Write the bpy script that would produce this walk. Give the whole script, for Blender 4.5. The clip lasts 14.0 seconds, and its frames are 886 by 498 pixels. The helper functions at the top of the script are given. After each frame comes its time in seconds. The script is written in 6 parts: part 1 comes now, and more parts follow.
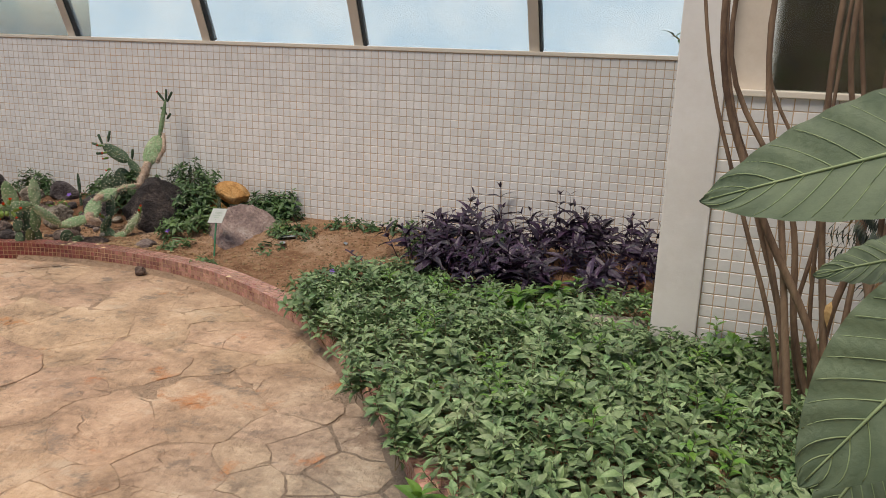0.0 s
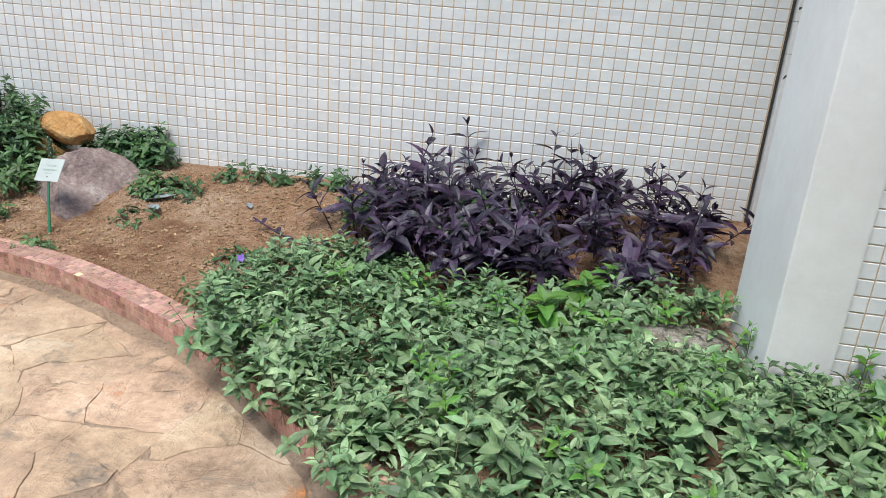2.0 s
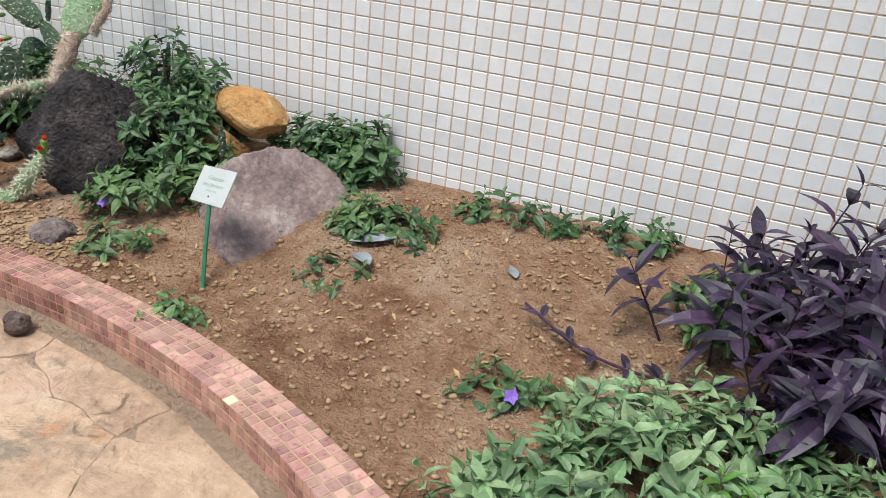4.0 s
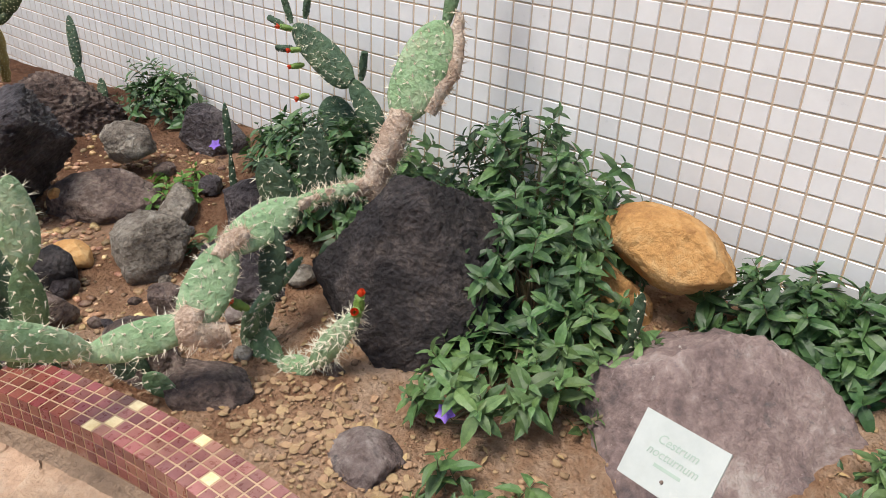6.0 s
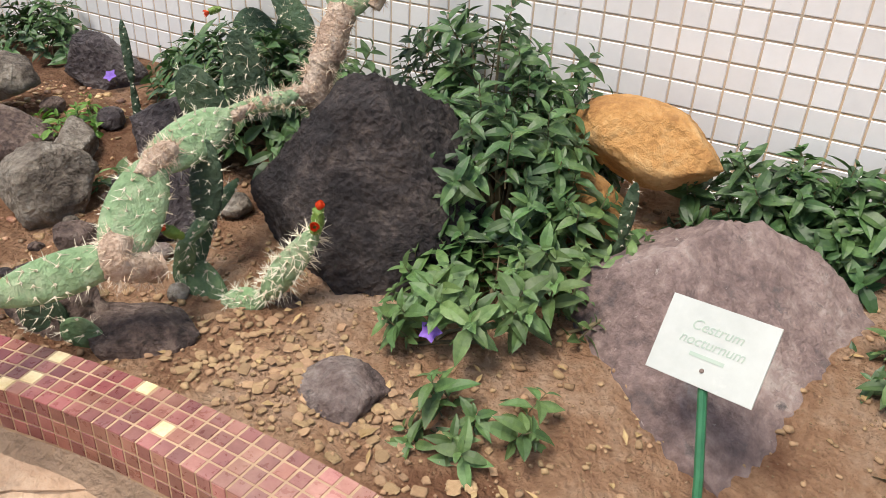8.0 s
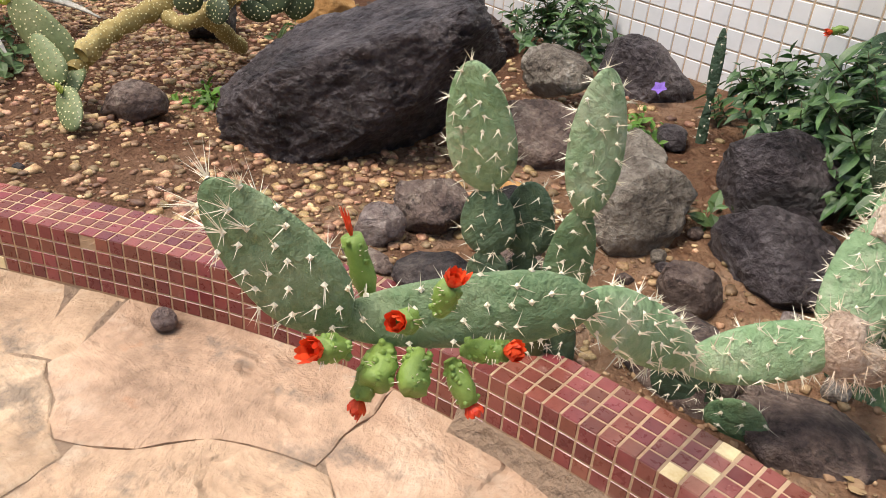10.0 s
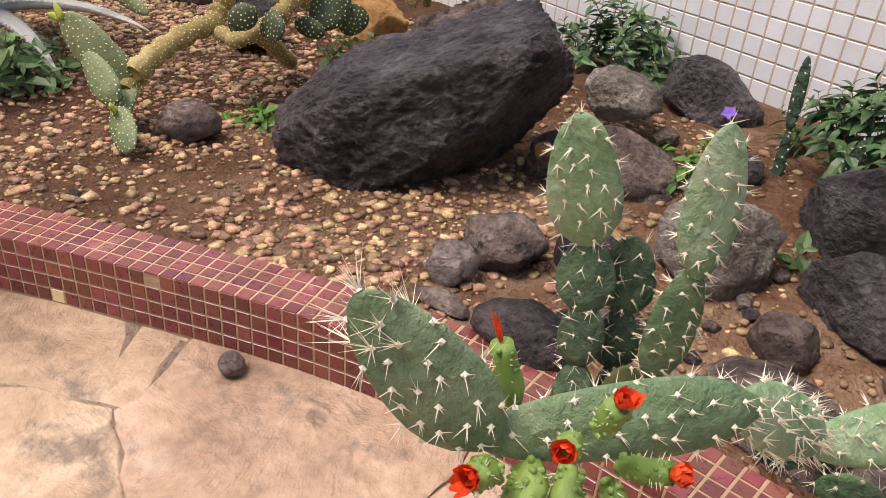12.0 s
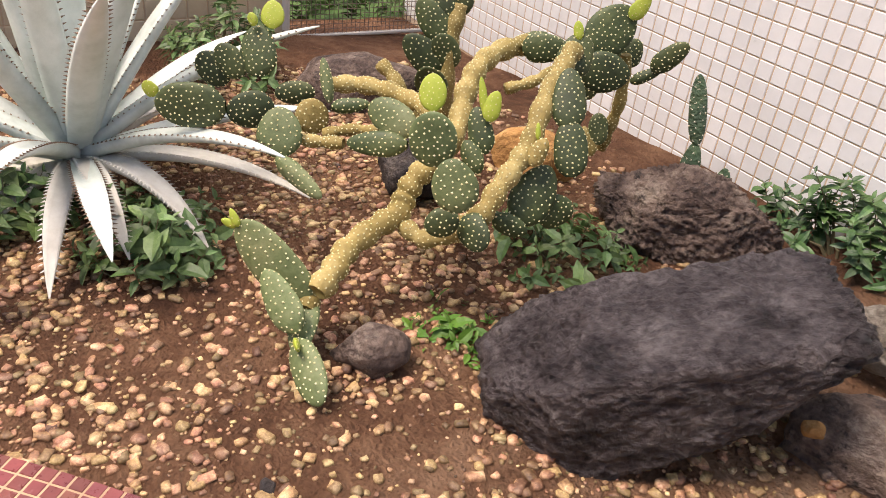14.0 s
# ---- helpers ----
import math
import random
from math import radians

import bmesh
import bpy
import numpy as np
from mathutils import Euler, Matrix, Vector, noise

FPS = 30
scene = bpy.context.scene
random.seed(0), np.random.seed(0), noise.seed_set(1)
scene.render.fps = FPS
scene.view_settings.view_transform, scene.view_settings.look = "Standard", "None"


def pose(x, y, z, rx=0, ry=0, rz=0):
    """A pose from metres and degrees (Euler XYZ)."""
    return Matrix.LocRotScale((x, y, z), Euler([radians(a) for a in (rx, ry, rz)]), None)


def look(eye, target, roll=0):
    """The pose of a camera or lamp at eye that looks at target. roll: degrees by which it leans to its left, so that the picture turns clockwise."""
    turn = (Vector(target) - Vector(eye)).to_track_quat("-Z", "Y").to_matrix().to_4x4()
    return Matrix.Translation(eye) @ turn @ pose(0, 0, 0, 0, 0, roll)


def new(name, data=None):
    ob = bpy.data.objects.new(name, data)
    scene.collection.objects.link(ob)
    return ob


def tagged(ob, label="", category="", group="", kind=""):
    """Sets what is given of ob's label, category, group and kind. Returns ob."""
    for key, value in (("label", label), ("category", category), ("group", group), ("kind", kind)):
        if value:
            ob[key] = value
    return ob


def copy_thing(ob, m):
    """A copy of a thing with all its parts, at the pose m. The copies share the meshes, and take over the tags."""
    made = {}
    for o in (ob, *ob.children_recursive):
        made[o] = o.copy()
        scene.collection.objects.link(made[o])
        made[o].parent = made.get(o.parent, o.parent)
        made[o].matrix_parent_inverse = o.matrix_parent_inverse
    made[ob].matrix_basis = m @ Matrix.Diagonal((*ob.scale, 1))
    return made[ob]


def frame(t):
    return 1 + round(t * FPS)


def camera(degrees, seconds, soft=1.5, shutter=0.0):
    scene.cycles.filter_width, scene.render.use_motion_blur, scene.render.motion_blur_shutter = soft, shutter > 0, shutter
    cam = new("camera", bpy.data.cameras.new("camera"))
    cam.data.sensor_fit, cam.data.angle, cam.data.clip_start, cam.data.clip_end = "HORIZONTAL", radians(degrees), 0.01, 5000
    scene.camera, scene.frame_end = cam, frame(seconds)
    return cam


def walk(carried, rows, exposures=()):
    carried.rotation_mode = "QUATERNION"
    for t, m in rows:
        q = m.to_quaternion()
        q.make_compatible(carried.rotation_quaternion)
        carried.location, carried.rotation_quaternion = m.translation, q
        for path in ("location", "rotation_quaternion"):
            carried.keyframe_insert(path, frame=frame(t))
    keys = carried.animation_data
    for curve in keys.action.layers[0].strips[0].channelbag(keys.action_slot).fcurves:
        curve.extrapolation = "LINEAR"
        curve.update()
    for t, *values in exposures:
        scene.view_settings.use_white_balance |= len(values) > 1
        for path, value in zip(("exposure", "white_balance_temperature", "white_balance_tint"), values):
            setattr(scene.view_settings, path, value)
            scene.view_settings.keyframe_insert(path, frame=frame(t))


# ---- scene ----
cam = camera(59.4, 14.0, 0.85)
PATH = [
    (0, (0.375, -5.812, 1.758), (-0.31, -4.003, 1.249), 1.8),
    (0.5, (0.113, -5.443, 1.656), (-0.342, -3.613, 0.987), 1.6),
    (1, (-0.145, -5.017, 1.627), (-0.49, -3.198, 0.87), 2.1),
    (1.5, (-0.509, -4.671, 1.667), (-0.804, -2.845, 0.906), 3.3),
    (2, (-0.774, -4.365, 1.669), (-1.053, -2.53, 0.923), 4.1),
    (2.5, (-1.025, -3.926, 1.641), (-1.306, -2.085, 0.91), 4.8),
    (3, (-1.256, -3.531, 1.521), (-1.57, -1.706, 0.766), 5.2),
    (3.5, (-1.538, -3.134, 1.389), (-1.983, -1.354, 0.594), 5.3),
    (4, (-1.829, -2.754, 1.355), (-2.501, -1.07, 0.51), 5.7),
    (4.2, (-1.949, -2.589, 1.349), (-2.723, -0.948, 0.509), 6.0),
    (6.3, (-3.192, -1.776, 1.304), (-4.317, -0.41, 0.373), 2.4),
    (6.5, (-3.223, -1.712, 1.263), (-4.282, -0.297, 0.326), 1.9),
    (7, (-3.238, -1.701, 1.158), (-4.126, -0.184, 0.203), 1.5),
    (7.5, (-3.236, -1.785, 1.098), (-4.03, -0.233, 0.118), 2.2),
    (8, (-3.3, -1.887, 1.091), (-4.173, -0.381, 0.107), 3.1),
    (8.5, (-3.508, -1.989, 1.125), (-4.568, -0.601, 0.151), 4.1),
    (9, (-3.753, -2.1, 1.126), (-5.0, -0.872, 0.157), 4.4),
    (9.2, (-3.837, -2.129, 1.093), (-5.146, -0.966, 0.127), 4.6),
    (11.5, (-4.255, -2.051, 0.814), (-5.685, -1.075, -0.186), 4.6),
    (12, (-4.25, -2.15, 0.972), (-5.665, -1.151, -0.028), 5.0),
    (12.5, (-4.269, -2.386, 1.162), (-5.682, -1.375, 0.171), 5.5),
    (13, (-4.397, -2.495, 1.326), (-5.814, -1.502, 0.324), 5.8),
    (13.5, (-4.726, -2.349, 1.34), (-6.146, -1.387, 0.311), 6.2),
    (14, (-5.051, -2.263, 1.321), (-6.478, -1.331, 0.275), 7.2),
]
EXPOSURES = [(0.0, 0.12, 7300, 13), (0.6, 0.62, 6200, 9), (1.5, 0.79, 6150, 6), (3.0, 0.82, 6100, 5), (4.2, 0.77, 6350, 8), (6.5, 0.86, 6700, 12), (7.5, 0.92, 6800, 13),
             (9.0, 1.04, 7000, 12), (11.5, 0.78, 6950, 18), (12.5, 0.84, 7000, 20), (14.0, 1.10, 7400, 20)]
walk(cam, [(t, look(eye, target, roll)) for t, eye, target, roll in PATH], EXPOSURES)

# ---- light: a bright, hazy sky over an open-roofed planted court ----
world = bpy.data.worlds.new("sky")
scene.world = world
world.use_nodes = True
wn = world.node_tree.nodes
sky = wn.new("ShaderNodeTexSky")
sky.sky_type = "NISHITA"
sky.sun_disc = False
SUN_ELEVATION, SUN_ROTATION = radians(62), radians(-40)
sky.sun_elevation, sky.sun_rotation = SUN_ELEVATION, SUN_ROTATION
sky.air_density, sky.dust_density, sky.ozone_density = 1.0, 3.5, 0.6
wn["Background"].inputs["Strength"].default_value = 0.13
world.node_tree.links.new(sky.outputs["Color"], wn["Background"].inputs["Color"])
sun_data = bpy.data.lights.new("sun", "SUN")
sun_data.energy, sun_data.angle, sun_data.color = 2.5, radians(24), (1.0, 0.95, 0.88)
sun = new("sun", sun_data)
sun.matrix_world = look((-4.5 , -6.0, 10.0), (-3.0, -1.5, 0.0))

# ---- materials ----
def link(nt, a, b):
    nt.links.new(a, b)


def ramp_of(nt, fac, colors):
    ramp = nt.nodes.new("ShaderNodeValToRGB")
    els = ramp.color_ramp.elements
    while len(els) < len(colors):
        els.new(0.5)
    for i, c in enumerate(colors):
        els[i].position = 0.36 + 0.28 * i / max(1, len(colors) - 1)
        els[i].color = (*c, 1)
    link(nt, fac, ramp.inputs["Fac"])
    return ramp.outputs["Color"]


def noise_of(nt, where, scale, detail=6.0, rough=0.6, dist=0.0):
    n = nt.nodes.new("ShaderNodeTexNoise")
    n.inputs["Scale"].default_value = scale
    n.inputs["Detail"].default_value = detail
    n.inputs["Roughness"].default_value = rough
    n.inputs["Distortion"].default_value = dist
    link(nt, where, n.inputs["Vector"])
    return n.outputs["Fac"]


def mathed(nt, op, a, b):
    n = nt.nodes.new("ShaderNodeMath")
    n.operation = op
    for i, v in enumerate((a, b)):
        if isinstance(v, (int, float)):
            n.inputs[i].default_value = v
        else:
            link(nt, v, n.inputs[i])
    return n.outputs[0]


def mat(name, colors, scale=6.0, rough=0.8, bump=0.3, bump_scale=60.0, vary=0.0, by="island", hue=0.0, through_light=0.0,
        spots=None, coat=0.0, stretch=None, bump_dist=0.01, spec=0.5, steps=False, east=None):
    """A surface with two scales of colour noise, fine relief, and variation from piece to piece."""
    m = bpy.data.materials.new(name)
    m.use_nodes = True
    nt = m.node_tree
    bsdf = nt.nodes["Principled BSDF"]
    geo = nt.nodes.new("ShaderNodeNewGeometry")
    where = geo.outputs["Position"]
    if stretch:
        tc = nt.nodes.new("ShaderNodeVectorMath")
        tc.operation = "MULTIPLY"
        tc.inputs[1].default_value = stretch
        link(nt, where, tc.inputs[0])
        where = tc.outputs[0]
    big = noise_of(nt, where, scale, 4.0, 0.55, 0.3)
    fine = noise_of(nt, where, scale * 7.3, 6.0, 0.65)
    fac = mathed(nt, "ADD", mathed(nt, "MULTIPLY", big, 0.62), mathed(nt, "MULTIPLY", fine, 0.38))
    color = ramp_of(nt, fac, colors)
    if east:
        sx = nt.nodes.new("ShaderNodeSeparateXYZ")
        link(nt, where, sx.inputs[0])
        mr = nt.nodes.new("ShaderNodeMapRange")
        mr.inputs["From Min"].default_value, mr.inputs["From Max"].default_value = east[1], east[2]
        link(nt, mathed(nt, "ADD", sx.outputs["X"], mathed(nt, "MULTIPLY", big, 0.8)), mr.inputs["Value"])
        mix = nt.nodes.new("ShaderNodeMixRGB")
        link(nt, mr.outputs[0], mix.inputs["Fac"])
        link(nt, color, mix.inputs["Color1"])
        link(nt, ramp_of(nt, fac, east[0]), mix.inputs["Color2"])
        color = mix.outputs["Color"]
    for tint, sc, lo in spots if isinstance(spots, list) else [spots] if spots else []:
        sp = noise_of(nt, where, sc, 5.0, 0.7)
        mr = nt.nodes.new("ShaderNodeMapRange")
        mr.inputs["From Min"].default_value, mr.inputs["From Max"].default_value = lo, lo + 0.1
        link(nt, sp, mr.inputs["Value"])
        mix = nt.nodes.new("ShaderNodeMixRGB")
        link(nt, mr.outputs[0], mix.inputs["Fac"])
        link(nt, color, mix.inputs["Color1"])
        mix.inputs["Color2"].default_value = (*tint, 1)
        color = mix.outputs["Color"]
    if vary or hue:
        if by == "island":
            rnd = geo.outputs["Random Per Island"]
        else:
            rnd = nt.nodes.new("ShaderNodeObjectInfo").outputs["Random"]
        hs = nt.nodes.new("ShaderNodeHueSaturation")
        link(nt, mathed(nt, "ADD", mathed(nt, "MULTIPLY", rnd, 2 * vary), 1.0 - vary), hs.inputs["Value"])
        if hue:
            r2 = mathed(nt, "FRACT", mathed(nt, "MULTIPLY", rnd, 7.31), 0.0)
            link(nt, mathed(nt, "ADD", mathed(nt, "MULTIPLY", r2, 2 * hue), 0.5 - hue), hs.inputs["Hue"])
        link(nt, color, hs.inputs["Color"])
        color = hs.outputs["Color"]
    link(nt, color, bsdf.inputs["Base Color"])
    link(nt, mathed(nt, "ADD", mathed(nt, "MULTIPLY", fine, 0.3), rough - 0.15), bsdf.inputs["Roughness"])
    bsdf.inputs["Coat Weight"].default_value = coat
    bsdf.inputs["Specular IOR Level"].default_value = spec
    if bump:
        bn = nt.nodes.new("ShaderNodeBump")
        bn.inputs["Strength"].default_value = bump
        bn.inputs["Distance"].default_value = bump_dist
        height = noise_of(nt, where, bump_scale, 7.0, 0.62 if steps else 0.7, 0.35 if steps else 0.0)
        if steps:
            terraces = mathed(nt, "DIVIDE", mathed(nt, "SNAP", height, 0.09), 1.0)
            height = mathed(nt, "ADD", mathed(nt, "MULTIPLY", terraces, 0.75), mathed(nt, "MULTIPLY", height, 0.45))
            grit = noise_of(nt, where, 38.0, 6.0, 0.75)
            height = mathed(nt, "ADD", height, mathed(nt, "MULTIPLY", grit, 0.07))
            # curved clefts that wander over the slabs and fade out
            warp = nt.nodes.new("ShaderNodeTexNoise")
            warp.inputs["Scale"].default_value = 2.1
            warp.inputs["Detail"].default_value = 5.0
            link(nt, where, warp.inputs["Vector"])
            shift = nt.nodes.new("ShaderNodeVectorMath")
            shift.operation = "MULTIPLY_ADD"
            shift.inputs[1].default_value = (0.9, 0.9, 0.0)
            link(nt, warp.outputs["Color"], shift.inputs[0])
            link(nt, where, shift.inputs[2])
            vo = nt.nodes.new("ShaderNodeTexVoronoi")
            vo.feature = "DISTANCE_TO_EDGE"
            vo.inputs["Scale"].default_value = 2.6
            link(nt, shift.outputs[0], vo.inputs["Vector"])
            cleft = nt.nodes.new("ShaderNodeMapRange")
            cleft.inputs["From Max"].default_value = 0.045
            cleft.inputs["To Min"].default_value, cleft.inputs["To Max"].default_value = 1.0, 0.0
            link(nt, vo.outputs["Distance"], cleft.inputs["Value"])
            fade = nt.nodes.new("ShaderNodeMapRange")
            fade.inputs["From Min"].default_value, fade.inputs["From Max"].default_value = 0.50, 0.64
            link(nt, noise_of(nt, where, 3.3, 4.0, 0.6), fade.inputs["Value"])
            crack = mathed(nt, "MULTIPLY", cleft.outputs[0], fade.outputs[0])
            height = mathed(nt, "SUBTRACT", height, mathed(nt, "MULTIPLY", crack, 0.11))
            # slab colour is multiplied darker along the clefts
            cleft_tone = nt.nodes.new("ShaderNodeMixRGB")
            cleft_tone.blend_type = "MULTIPLY"
            link(nt, mathed(nt, "MULTIPLY", crack, 0.30), cleft_tone.inputs["Fac"])
            link(nt, color, cleft_tone.inputs["Color1"])
            cleft_tone.inputs["Color2"].default_value = (0.45, 0.38, 0.32, 1)
            link(nt, cleft_tone.outputs["Color"], bsdf.inputs["Base Color"])
        elif bump_dist > 0.025:
            coarse = noise_of(nt, where, bump_scale * 0.3, 5.0, 0.65, 1.0)
            vo = nt.nodes.new("ShaderNodeTexVoronoi")
            vo.inputs["Scale"].default_value = bump_scale * 1.6
            link(nt, where, vo.inputs["Vector"])
            height = mathed(nt, "ADD", mathed(nt, "ADD", height, mathed(nt, "MULTIPLY", coarse, 1.2)), mathed(nt, "MULTIPLY", vo.outputs["Distance"], 0.35))
        link(nt, height, bn.inputs["Height"])
        link(nt, bn.outputs["Normal"], bsdf.inputs["Normal"])
    if through_light:
        tr = nt.nodes.new("ShaderNodeBsdfTranslucent")
        link(nt, color, tr.inputs["Color"])
        ms = nt.nodes.new("ShaderNodeMixShader")
        ms.inputs["Fac"].default_value = through_light
        link(nt, bsdf.outputs["BSDF"], ms.inputs[1])
        link(nt, tr.outputs["BSDF"], ms.inputs[2])
        link(nt, ms.outputs[0], nt.nodes["Material Output"].inputs["Surface"])
    return m


M_TILE = mat("white_glazed_tile", [(0.70, 0.70, 0.69), (0.80, 0.80, 0.79)], 3.0, 0.32, 0.05, 25.0, 0.05, hue=0.008)
M_TILE_ONE = mat("white_glazed_tile_single", [(0.70, 0.70, 0.69), (0.80, 0.80, 0.79)], 3.0, 0.32, 0.05, 25.0, 0.05, "object", hue=0.008)
M_GROUT = mat("tile_grout", [(0.46, 0.39, 0.31), (0.56, 0.43, 0.31), (0.60, 0.42, 0.26)], 1.1, 0.95, 0.4, 90.0)
M_CREAM = mat("cream_painted_concrete", [(0.66, 0.60, 0.50), (0.74, 0.69, 0.60)], 2.0, 0.7, 0.15, 30.0, spots=((0.55, 0.46, 0.34), 4.0, 0.66))
M_COLUMN = mat("white_painted_column", [(0.70, 0.68, 0.65), (0.78, 0.77, 0.75)], 2.5, 0.6, 0.2, 18.0, spots=((0.62, 0.52, 0.38), 5.0, 0.68))
M_MOSS_AND_DIM = mat("mossy_concrete_and_dim_room", [(0.05, 0.045, 0.03), (0.12, 0.10, 0.06), (0.08, 0.09, 0.03)], 8.0, 0.95, 0.8, 50.0)
M_PLASTER = mat("plain_plaster", [(0.55, 0.52, 0.47), (0.64, 0.61, 0.56)], 1.5, 0.9, 0.2, 40.0)
M_MULLION = mat("beige_window_frame", [(0.62, 0.54, 0.45), (0.70, 0.63, 0.54)], 4.0, 0.5, 0.1, 60.0)
M_DARK = mat("dark_grey", [(0.03, 0.03, 0.028), (0.06, 0.055, 0.05)], 8.0, 0.9, 0.2, 60.0)
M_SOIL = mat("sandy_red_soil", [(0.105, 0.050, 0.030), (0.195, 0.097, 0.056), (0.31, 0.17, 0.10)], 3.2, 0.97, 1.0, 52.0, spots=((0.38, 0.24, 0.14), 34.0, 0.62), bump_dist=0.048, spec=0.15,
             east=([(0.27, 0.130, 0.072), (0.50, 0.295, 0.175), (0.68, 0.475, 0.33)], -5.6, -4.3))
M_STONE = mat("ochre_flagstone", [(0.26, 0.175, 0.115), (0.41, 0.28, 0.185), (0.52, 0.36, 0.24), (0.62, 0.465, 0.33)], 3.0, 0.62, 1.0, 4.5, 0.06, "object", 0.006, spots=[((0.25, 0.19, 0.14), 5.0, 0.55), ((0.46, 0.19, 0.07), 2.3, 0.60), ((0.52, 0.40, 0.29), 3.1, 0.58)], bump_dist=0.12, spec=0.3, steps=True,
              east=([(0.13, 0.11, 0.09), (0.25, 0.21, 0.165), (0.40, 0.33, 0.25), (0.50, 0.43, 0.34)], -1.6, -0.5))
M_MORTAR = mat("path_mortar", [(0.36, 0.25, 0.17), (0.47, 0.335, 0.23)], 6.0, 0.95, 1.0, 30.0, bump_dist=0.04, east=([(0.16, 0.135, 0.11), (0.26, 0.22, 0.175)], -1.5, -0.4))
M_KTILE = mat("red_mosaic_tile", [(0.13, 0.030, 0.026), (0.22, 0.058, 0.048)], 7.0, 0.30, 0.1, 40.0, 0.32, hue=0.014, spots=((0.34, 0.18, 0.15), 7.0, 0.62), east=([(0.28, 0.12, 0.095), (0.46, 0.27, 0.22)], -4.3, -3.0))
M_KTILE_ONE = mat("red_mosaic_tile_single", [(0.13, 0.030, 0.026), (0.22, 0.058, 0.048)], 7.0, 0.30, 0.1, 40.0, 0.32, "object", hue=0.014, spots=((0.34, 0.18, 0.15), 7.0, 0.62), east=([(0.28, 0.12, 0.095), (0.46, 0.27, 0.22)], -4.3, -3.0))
M_KPALE = mat("pale_mosaic_tile", [(0.62, 0.46, 0.22), (0.80, 0.68, 0.42)], 20.0, 0.4, 0.2, 60.0)
M_KGROUT = mat("kerb_grout", [(0.32, 0.21, 0.13), (0.50, 0.36, 0.23)], 5.0, 0.95, 0.5, 90.0)
M_BLACKROCK = mat("black_lava_rock", [(0.010, 0.007, 0.008), (0.026, 0.020, 0.021), (0.065, 0.052, 0.050), (0.15, 0.12, 0.105)], 9.0, 0.8, 1.0, 42.0, bump_dist=0.045)
M_DARKROCK = mat("dark_basalt_rock", [(0.017, 0.012, 0.013), (0.052, 0.039, 0.041), (0.115, 0.093, 0.095), (0.22, 0.19, 0.188)], 8.0, 0.44, 1.0, 36.0, bump_dist=0.06, spots=((0.15, 0.125, 0.11), 24.0, 0.64))
M_GREYROCK = mat("grey_pink_rock", [(0.075, 0.055, 0.05), (0.19, 0.135, 0.12), (0.30, 0.235, 0.21), (0.44, 0.37, 0.33)], 9.0, 0.92, 1.0, 26.0, bump_dist=0.05, spots=((0.13, 0.11, 0.105), 14.0, 0.60))
M_BROWNROCK = mat("brown_rock", [(0.055, 0.037, 0.032), (0.145, 0.098, 0.082), (0.25, 0.18, 0.147), (0.40, 0.32, 0.26)], 9.0, 0.9, 1.0, 26.0, bump_dist=0.06, spots=((0.05, 0.038, 0.034), 17.0, 0.58))
M_PINKROCK = mat("pinkish_granite", [(0.115, 0.088, 0.084), (0.22, 0.155, 0.142), (0.33, 0.245, 0.22), (0.46, 0.385, 0.345)], 6.0, 0.9, 0.8, 70.0, bump_dist=0.018, spots=[((0.14, 0.12, 0.115), 17.0, 0.60), ((0.62, 0.56, 0.50), 38.0, 0.66)])
M_PALEROCK = mat("pale_limestone", [(0.085, 0.068, 0.055), (0.23, 0.19, 0.15), (0.37, 0.325, 0.265), (0.54, 0.49, 0.42)], 10.0, 0.92, 1.0, 28.0, bump_dist=0.05)
M_ORANGEROCK = mat("orange_sandstone", [(0.33, 0.155, 0.05), (0.53, 0.28, 0.095), (0.63, 0.40, 0.18)], 8.0, 0.9, 0.8, 24.0, bump_dist=0.026)
M_PEBBLE = mat("mixed_pebbles", [(0.13, 0.064, 0.036), (0.31, 0.18, 0.09), (0.58, 0.42, 0.235)], 26.0, 0.55, 0.3, 90.0, 0.6, hue=0.025)
M_CLOD = mat("dry_soil_flake", [(0.25, 0.15, 0.08), (0.40, 0.27, 0.15)], 14.0, 0.95, 0.6, 90.0, 0.2, hue=0.01)
M_PAD = mat("blue_green_cactus_skin", [(0.06, 0.13, 0.055), (0.13, 0.22, 0.10), (0.22, 0.30, 0.16)], 7.0, 0.55, 0.7, 30.0, 0.12, "object", spots=((0.30, 0.33, 0.22), 14.0, 0.68), bump_dist=0.03)
M_PADDARK = mat("dark_green_cactus_skin", [(0.02, 0.05, 0.025), (0.045, 0.09, 0.045), (0.08, 0.13, 0.06)], 8.0, 0.5, 0.7, 30.0, 0.15, "object", bump_dist=0.03)
M_PADPALE = mat("pale_grey_green_cactus_skin", [(0.15, 0.27, 0.115), (0.25, 0.38, 0.20), (0.38, 0.46, 0.29)], 8.0, 0.6, 0.7, 30.0, 0.10, "object", spots=((0.52, 0.45, 0.33), 11.0, 0.62), bump_dist=0.03)
M_CORKY = mat("corky_cactus_stem", [(0.36, 0.235, 0.16), (0.62, 0.46, 0.345), (0.78, 0.66, 0.54)], 16.0, 0.95, 0.8, 70.0, bump_dist=0.03, spots=((0.27, 0.33, 0.20), 9.0, 0.64))
M_SPINE = mat("ivory_spines", [(0.62, 0.55, 0.40), (0.80, 0.76, 0.62)], 10.0, 0.6, 0.0)
M_TUFT = mat("tan_spines", [(0.52, 0.38, 0.26), (0.70, 0.56, 0.42), (0.82, 0.74, 0.62)], 30.0, 0.7, 0.0, 60.0, 0.3)
